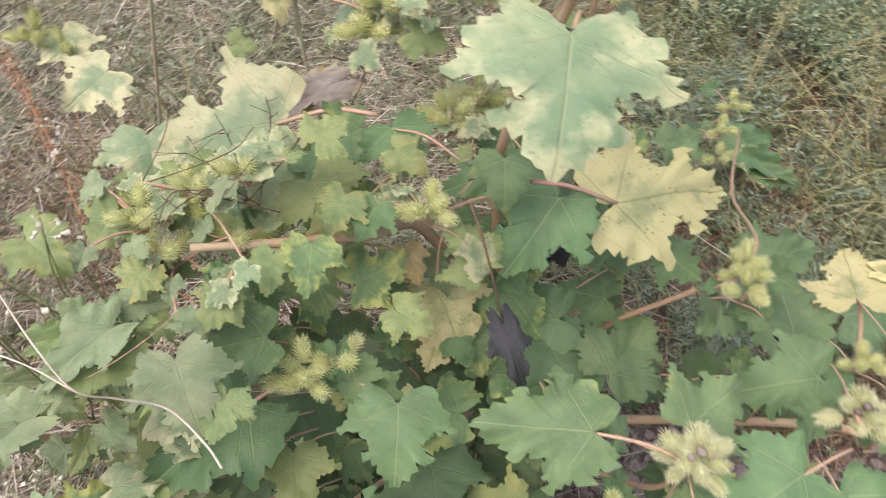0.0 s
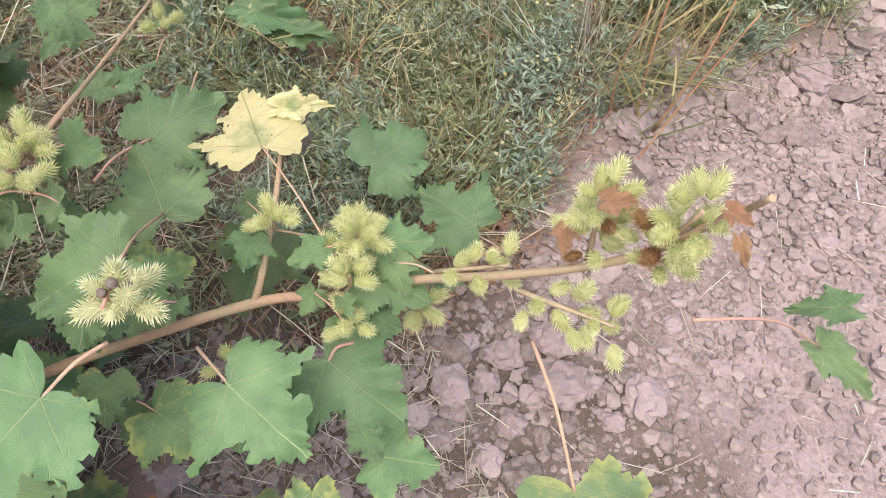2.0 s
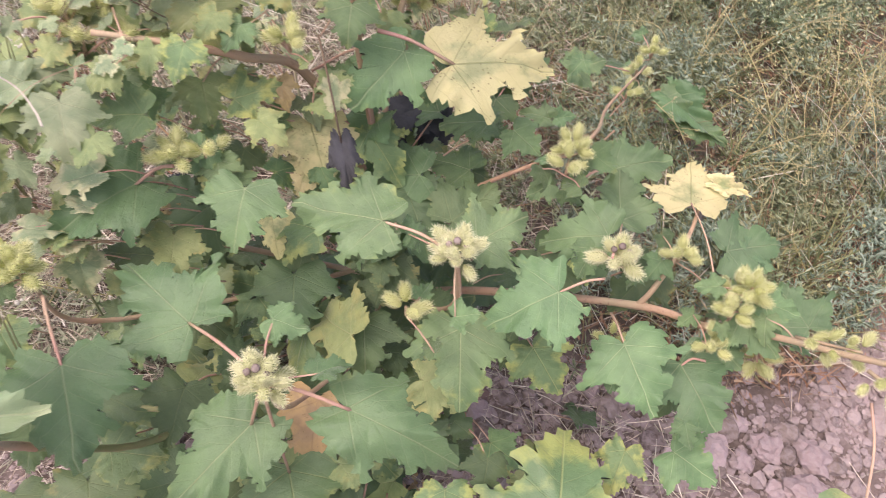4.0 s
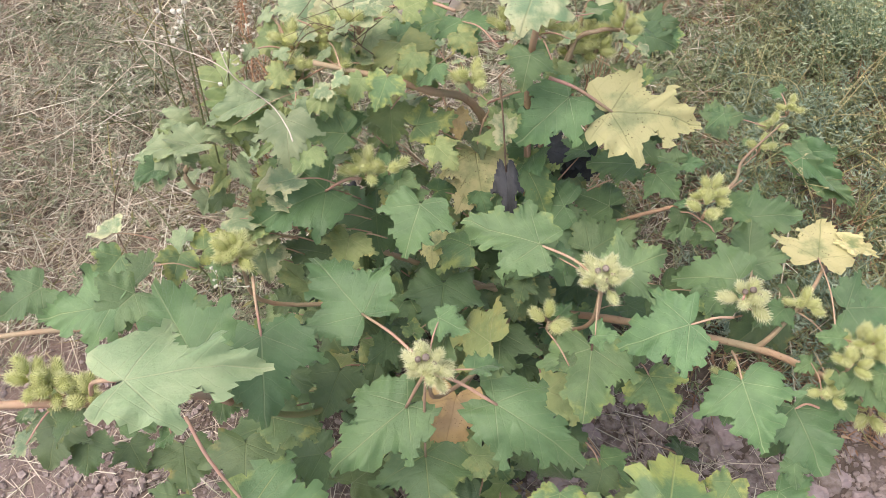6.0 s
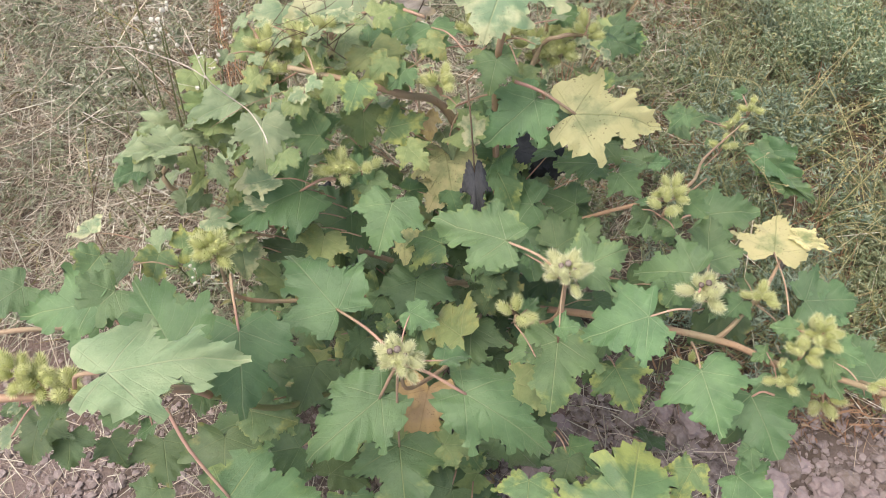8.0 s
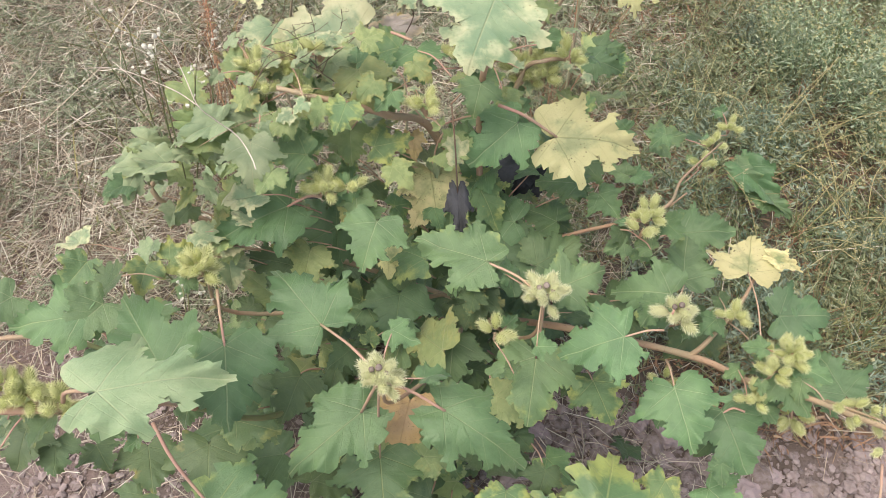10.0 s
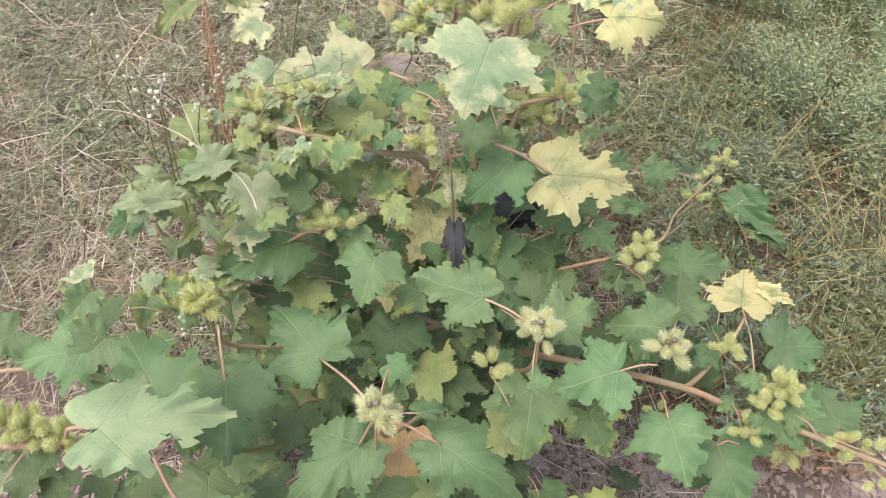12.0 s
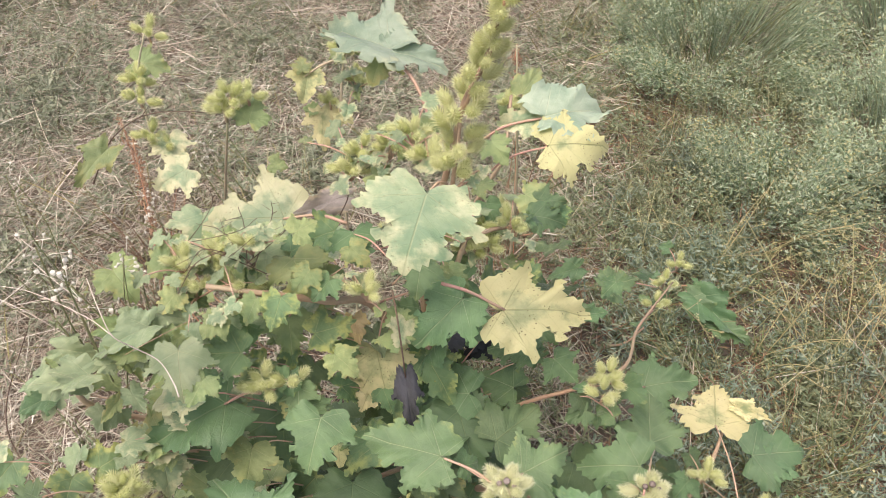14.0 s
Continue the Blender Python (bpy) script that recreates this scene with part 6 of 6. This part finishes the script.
def big_stone(at, r, label, flat=0.62, stained=False):
    rng = random.Random(int(at[0] * 1000) + int(at[1] * 1000))
    off = Vector((rng.uniform(0, 9), 0, 0))
    bm = bmesh.new()
    bmesh.ops.create_icosphere(bm, subdivisions=3, radius=1.0)
    for v in bm.verts:
        k = 1 + 0.4 * noise.noise(v.co * 1.3 + off) + 0.25 * noise.noise(v.co * 3.0 + off) + rng.uniform(-0.06, 0.06)
        v.co = Vector((v.co.x * k * r * 1.2, v.co.y * k * r, v.co.z * k * r * flat))
    ob = part("stone", bm, STAINED if stained else STONE, None, "", pose(at[0], at[1], float(height(at[0], at[1])) + r * flat * 0.6, rng.uniform(-12, 12), rng.uniform(-12, 12), rng.uniform(0, 360)))
    tagged(ob, label, "stone", "stones on the path")


def stained_material():
    m = Nodes("stained_stone")
    p = m.coords()
    base = m.mix(m.noise(p, 40.0, 5.0), rgb(0.13, 0.085, 0.075), rgb(0.25, 0.18, 0.155))
    base = m.mix(m.math("MULTIPLY", m.ramp(m.noise(p, 22.0, 2.0), 0.55, 0.63), 0.8), base, rgb(0.42, 0.19, 0.05))
    m.bump(m.noise(p, 80.0, 5.0), 0.6, 0.005)
    return m.done(base, 0.9, 0.0, 0.15)


STAINED = stained_material()


def fallen_leaf(a, b):
    a, b = Vector(a), Vector(b)
    d = b - a
    m = Matrix.Translation(a) @ pose(0, 0, 0, 0, 0, math.degrees(math.atan2(-d.x, d.y))) @ Matrix.Scale(max(d.length, 0.03), 4)
    data = bpy.data.meshes.new("fallen_leaf")
    bm = leaf_mesh(77, 0.2, 0.2, 0.0, 0.01)
    bm.to_mesh(data)
    bm.free()
    data.materials.append(LEAF_MATS["dry"])
    tagged(part("fallen_leaf", data, None, None, "", m), "curled tan dead leaf lying on the soil", "leaf", "fallen leaves")


flower_weed(4, (-0.350, 0.800, 0.000), ((-0.397, 0.757, 0.600), (-0.366, 0.745, 0.600)))
flower_weed(5, (-0.150, 0.950, 0.000), ((-0.300, 0.806, 0.500), (-0.164, 0.802, 0.550), (-0.164, 0.831, 0.550), (-0.200, 0.799, 0.500)))
flower_weed(6, (0.020, 1.000, 0.000), ((-0.119, 0.931, 0.600), (-0.127, 0.906, 0.580), (-0.113, 0.973, 0.600)))
flower_weed(7, (0.050, 0.300, 0.000), ((0.151, 0.257, 0.720), (0.155, 0.256, 0.710)))
flower_weed(8, (-0.450, 0.750, 0.000), ((-0.517, 0.740, 0.350), (-0.502, 0.645, 0.300), (-0.456, 0.746, 0.350)))
flower_weed(9, (-0.250, 0.550, 0.000), ((-0.118, 0.441, 0.450), (-0.127, 0.420, 0.420), (-0.338, 0.535, 0.350)))
dead_twig(((0.243, 0.325, 0.893), (0.232, 0.336, 0.895), (0.211, 0.350, 0.900), (0.194, 0.346, 0.920), (0.184, 0.341, 0.940), (0.168, 0.354, 0.955), (0.135, 0.384, 0.950)), 0.00066, 0.00040, TWIG, "pale dead twig")
dead_twig(((0.184, 0.341, 0.940), (0.142, 0.358, 0.930), (0.054, 0.385, 0.900), (-0.020, 0.405, 0.860)), 0.00050, 0.00030, TWIG, "pale dead twig")
dead_twig(((-0.035, 0.493, 0.720), (-0.068, 0.500, 0.740), (-0.121, 0.525, 0.730)), 0.00072, 0.00043, TWIG, "pale dead twig")
dead_twig(((0.170, 0.472, 0.800), (0.127, 0.415, 0.800), (-0.067, 0.423, 0.600)), 0.00034, 0.00025, PETIOLE, "pale dead twig")
dead_twig(((-0.155, 0.698, 0.700), (-0.146, 0.751, 0.740), (-0.114, 0.794, 0.760), (-0.056, 0.812, 0.770), (0.003, 0.822, 0.770)), 0.00110, 0.00050, DARKTWIG, "dark bare curved stalk")
dead_twig(((-0.114, 0.794, 0.760), (-0.157, 0.889, 0.720), (-0.223, 1.020, 0.660)), 0.00070, 0.00040, DARKTWIG, "dark bare stalk")
dead_twig(((0.232, 0.702, 0.740), (0.252, 0.694, 0.800), (0.210, 0.704, 0.800), (0.179, 0.705, 0.780)), 0.00070, 0.00040, DARKTWIG, "dark bare stalk")
dead_twig(((0.049, 0.541, 0.750), (0.099, 0.558, 0.800), (0.124, 0.593, 0.840), (0.110, 0.607, 0.860)), 0.00060, 0.00030, DARKTWIG, "dark bare stalk")
dead_twig(((0.099, 0.558, 0.800), (0.184, 0.545, 0.860), (0.202, 0.562, 0.870)), 0.00050, 0.00030, DARKTWIG, "dark bare stalk")
dead_twig(((-0.112, 0.494, 0.400), (-0.112, 0.568, 0.500), (-0.149, 0.609, 0.550)), 0.00070, 0.00040, DARKTWIG, "dark bare stalk")
dead_twig(((-0.161, 0.372, 0.300), (-0.276, 0.427, 0.300), (-0.327, 0.489, 0.330), (-0.390, 0.634, 0.330)), 0.00150, 0.00075, DARKTWIG, "dark greenish bare stalk")
dead_twig(((-0.508, 0.693, 0.300), (-0.420, 0.677, 0.300), (-0.361, 0.668, 0.280)), 0.00072, 0.00036, TWIG, "pale dead twig")
dead_twig(((-0.468, 0.691, 0.300), (-0.363, 0.696, 0.350), (-0.308, 0.710, 0.300)), 0.00058, 0.00036, TWIG, "pale dead twig")
dead_twig(((-0.672, 0.537, 0.050), (-0.637, 0.608, 0.100), (-0.824, 0.912, 0.150)), 0.00065, 0.00036, TWIG, "pale dead twig")
dead_spray((0.211, 0.541, 0.800), ((0.200, 0.599, 0.860), (0.168, 0.580, 0.860), (0.151, 0.552, 0.850), (0.131, 0.529, 0.840), (0.139, 0.497, 0.830), (0.140, 0.473, 0.820), (0.186, 0.514, 0.850), (0.232, 0.587, 0.850)), "dark dead stalk with fine forked twigs among the leaves")
big_stone((0.982, 0.544, 0.000), 0.028, "broad flat pinkish-brown stone half buried in the bare path")
big_stone((1.074, 0.566, 0.000), 0.025, "broad flat pinkish-brown stone half buried in the bare path")
big_stone((1.036, 0.533, 0.000), 0.017, "rough pinkish-brown stone half buried in the bare path")
big_stone((1.049, 0.465, 0.000), 0.019, "rough pinkish-brown stone half buried in the bare path")
big_stone((1.146, 0.499, 0.000), 0.037, "broad flat pinkish-brown stone half buried in the bare path")
big_stone((1.189, 0.488, 0.000), 0.015, "small rough pinkish-brown stone half buried in the bare path")
big_stone((1.262, 0.445, 0.000), 0.030, "broad flat pinkish-brown stone half buried in the bare path")
big_stone((0.923, 0.514, 0.000), 0.020, "rough pinkish-brown stone half buried in the bare path")
big_stone((0.979, 0.505, 0.000), 0.017, "rough pinkish-brown stone half buried in the bare path")
big_stone((1.445, 0.927, 0.000), 0.031, "broad flat pinkish-brown stone half buried in the bare path")
big_stone((1.574, 1.037, 0.000), 0.039, "broad flat pinkish-brown stone half buried in the bare path")
big_stone((1.822, 0.936, 0.000), 0.041, "broad flat pinkish-brown stone half buried in the bare path")
big_stone((1.688, 0.992, 0.000), 0.021, "small rough pinkish-brown stone half buried in the bare path")
big_stone((1.767, 0.924, 0.000), 0.021, "small rough pinkish-brown stone half buried in the bare path")
big_stone((1.153, 0.568, 0.000), 0.028, "broad flat pinkish-brown stone half buried in the bare path")
big_stone((1.199, 0.426, 0.000), 0.016, "rough pinkish-brown stone half buried in the bare path")
big_stone((1.094, 0.493, 0.000), 0.019, "rough pinkish-brown stone half buried in the bare path")
big_stone((1.400, 0.460, 0.000), 0.016, "small rough pinkish-brown stone half buried in the bare path")
big_stone((1.546, 0.613, 0.000), 0.014, "small rough pinkish-brown stone half buried in the bare path")
big_stone((1.354, 0.548, 0.000), 0.014, "small rough pinkish-brown stone half buried in the bare path")
big_stone((1.377, 0.790, 0.000), 0.015, "small rough pinkish-brown stone half buried in the bare path")
big_stone((1.674, 0.614, 0.000), 0.017, "small rough pinkish-brown stone half buried in the bare path")
big_stone((1.026, 0.602, 0.000), 0.016, "rough pinkish-brown stone half buried in the bare path")
big_stone((1.001, 0.422, 0.000), 0.020, "rough pinkish-brown stone half buried in the bare path")
big_stone((0.944, 0.471, 0.000), 0.017, "rough pinkish-brown stone half buried in the bare path")
big_stone((0.759, 0.615, 0.000), 0.022, "half-buried pinkish-brown stone on the bare path")
big_stone((0.813, 0.622, 0.000), 0.028, "half-buried pinkish-brown stone on the bare path")
big_stone((0.551, 0.513, 0.000), 0.03, "half-buried pinkish-brown stone on the bare path")
big_stone((0.553, 0.431, 0.000), 0.03, "half-buried pinkish-brown stone on the bare path")
big_stone((0.161, 0.297, 0.000), 0.02, "half-buried pinkish-brown stone on the bare path")
big_stone((0.316, 0.396, 0.000), 0.025, "half-buried pinkish-brown stone on the bare path")
big_stone((0.523, 0.507, 0.000), 0.055, "flat brown slab of stone with an orange stain", 0.3, True)

back_cocklebur = thing("cocklebur_plant", (-0.10, 0.92, 0.0), "small pale cocklebur plant with few leaves in dead grass", "plant")
stem(back_cocklebur, ((-0.10, 0.92, 0), (-0.12, 0.89, 0.35), (-0.133, 0.836, 0.650), (-0.135, 0.828, 0.720), (-0.134, 0.842, 0.800), (-0.116, 0.859, 0.860)), 0.0028, 0.0014, PALESTEM)
stem(back_cocklebur, ((-0.12, 0.89, 0.35), (0.005, 0.805, 0.700), (0.058, 0.774, 0.850)), 0.0024, 0.0012, PALESTEM)
cluster(back_cocklebur, (-0.139, 0.840, 0.780), 6, 0.026)
cluster(back_cocklebur, (-0.129, 0.820, 0.760), 5, 0.026)
cluster(back_cocklebur, (-0.122, 0.808, 0.700), 5, 0.026)
cluster(back_cocklebur, (-0.100, 0.811, 0.680), 4, 0.026)
cluster(back_cocklebur, (0.062, 0.770, 0.840), 7, 0.026)
cluster(back_cocklebur, (0.053, 0.762, 0.820), 5, 0.026)
cluster(back_cocklebur, (0.081, 0.782, 0.840), 4, 0.026)
cluster(back_cocklebur, (-0.164, 0.926, 0.800), 4, 0.026)
leaf(back_cocklebur, (-0.140, 0.734, 0.740), (-0.160, 0.670, 0.725), (0.317, -0.310, 0.896), 0.7, "lime", "fold")
leaf(back_cocklebur, (0.036, 0.674, 0.800), (0.007, 0.637, 0.795), (0.271, -0.323, 0.907), 1.2, "pale", "droop")
leaf(back_cocklebur, (-0.100, 0.821, 0.700), (-0.067, 0.784, 0.676), (0.286, -0.335, 0.898), 1.0, "pale", "flat")
leaf(back_cocklebur, (0.085, 0.765, 0.820), (0.082, 0.805, 0.837), (0.242, -0.367, 0.898), 1.1, "lime", "flat")
leaf(back_cocklebur, (-0.153, 0.866, 0.800), (-0.107, 0.881, 0.790), (0.317, -0.364, 0.876), 1.2, "lime", "flat")
leaf(back_cocklebur, (0.125, 0.735, 0.780), (0.147, 0.740, 0.776), (0.221, -0.351, 0.910), 1.2, "lime", "fold")
leaf(back_cocklebur, (-0.112, 0.624, 0.600), (-0.066, 0.599, 0.579), (0.290, -0.248, 0.924), 1.2, "lime", "fold")
leaf(back_cocklebur, (-0.112, 0.647, 0.600), (-0.133, 0.647, 0.607), (0.288, -0.256, 0.923), 1.2, "lime", "flat")

thin_cocklebur = thing("cocklebur_plant", (0.10, 1.00, 0.0), "thin upright cocklebur stem with few yellow leaves", "plant")
stem(thin_cocklebur, ((0.10, 1.00, 0), (0.10, 1.00, 0.3), (0.10, 1.004, 0.581), (0.111, 1.009, 0.680), (0.114, 1.035, 0.753), (0.135, 1.068, 0.800)), 0.003, 0.0018, PALESTEM)
stem(thin_cocklebur, ((0.114, 1.035, 0.753), (0.086, 1.006, 0.750), (0.058, 0.995, 0.730)), 0.002, 0.0015, PALESTEM)
cluster(thin_cocklebur, (0.134, 1.037, 0.700), 4, 0.02)
cluster(thin_cocklebur, (0.117, 1.025, 0.760), 4, 0.02)
cluster(thin_cocklebur, (0.089, 1.013, 0.660), 4, 0.02)
leaf(thin_cocklebur, (0.060, 1.004, 0.730), (0.066, 0.958, 0.707), (0.213, -0.410, 0.887), 1.1, "yellow", "fold")
leaf(thin_cocklebur, (0.055, 0.995, 0.740), (0.042, 1.019, 0.754), (0.217, -0.409, 0.886), 1.0, "lime", "fold")
leaf(thin_cocklebur, (0.108, 1.003, 0.660), (0.135, 0.997, 0.652), (0.186, -0.397, 0.899), 1.2, "yellow", "fold")
leaf(thin_cocklebur, (0.075, 1.007, 0.655), (0.097, 0.948, 0.624), (0.198, -0.394, 0.898), 0.8, "yellow", "droop")
leaf(thin_cocklebur, (0.065, 1.004, 0.655), (0.041, 1.000, 0.659), (0.202, -0.392, 0.898), 1.0, "lime", "fold")

far_cocklebur = thing("cocklebur_plant", (0.40, 1.22, 0.0), "slim cocklebur shoot standing in the dry grass", "plant")
stem(far_cocklebur, ((0.40, 1.22, 0), (0.395, 1.22, 0.35), (0.373, 1.233, 0.600), (0.360, 1.259, 0.680)), 0.003, 0.0016, PALESTEM)
leaf(far_cocklebur, (0.393, 1.174, 0.640), (0.415, 1.231, 0.667), (0.063, -0.445, 0.893), 0.8, "lime", "fold")
leaf(far_cocklebur, (0.373, 1.178, 0.620), (0.361, 1.144, 0.604), (0.070, -0.440, 0.895), 1.2, "lime", "fold")
leaf(far_cocklebur, (0.429, 1.114, 0.450), (0.499, 1.098, 0.440), (0.045, -0.388, 0.921), 1.0, "lime", "flat")
cluster(far_cocklebur, (0.373, 1.152, 0.620), 6, 0.02)

seedling = thing("cocklebur_seedling", (0.62, 1.13, 0.0), "small green cocklebur seedling in the herbs", "plant")
stem(seedling, ((0.62, 1.13, 0), (0.684, 1.077, 0.100), (0.720, 1.097, 0.150)), 0.003, 0.002)
leaf(seedling, (0.873, 1.173, 0.120), (0.847, 1.219, 0.134), (-0.096, -0.333, 0.938), 1.1, "green", "fold")
leaf(seedling, (0.879, 1.174, 0.120), (0.952, 1.150, 0.119), (-0.097, -0.333, 0.938), 0.8, "green", "fold")
leaf(seedling, (0.587, 1.096, 0.150), (0.527, 1.099, 0.157), (0.089, -0.354, 0.931), 0.8, "green", "fold")
leaf(seedling, (0.600, 1.099, 0.150), (0.641, 1.116, 0.153), (0.084, -0.355, 0.931), 0.9, "green", "fold")
leaf(seedling, (0.557, 1.179, 0.200), (0.498, 1.143, 0.192), (0.101, -0.386, 0.917), 0.7, "green", "fold")
leaf(seedling, (0.810, 1.207, 0.150), (0.887, 1.176, 0.137), (-0.002, -0.386, 0.922), 0.8, "green", "fold")
leaf(seedling, (0.824, 1.212, 0.150), (0.938, 1.148, 0.128), (-0.037, -0.378, 0.925), 0.6, "green", "fold")
fallen_leaf((0.466, 0.372, 0.012), (0.499, 0.373, 0.014))
fallen_leaf((0.487, 0.361, 0.012), (0.514, 0.367, 0.014))
fallen_leaf((0.409, 0.696, 0.012), (0.437, 0.677, 0.014))
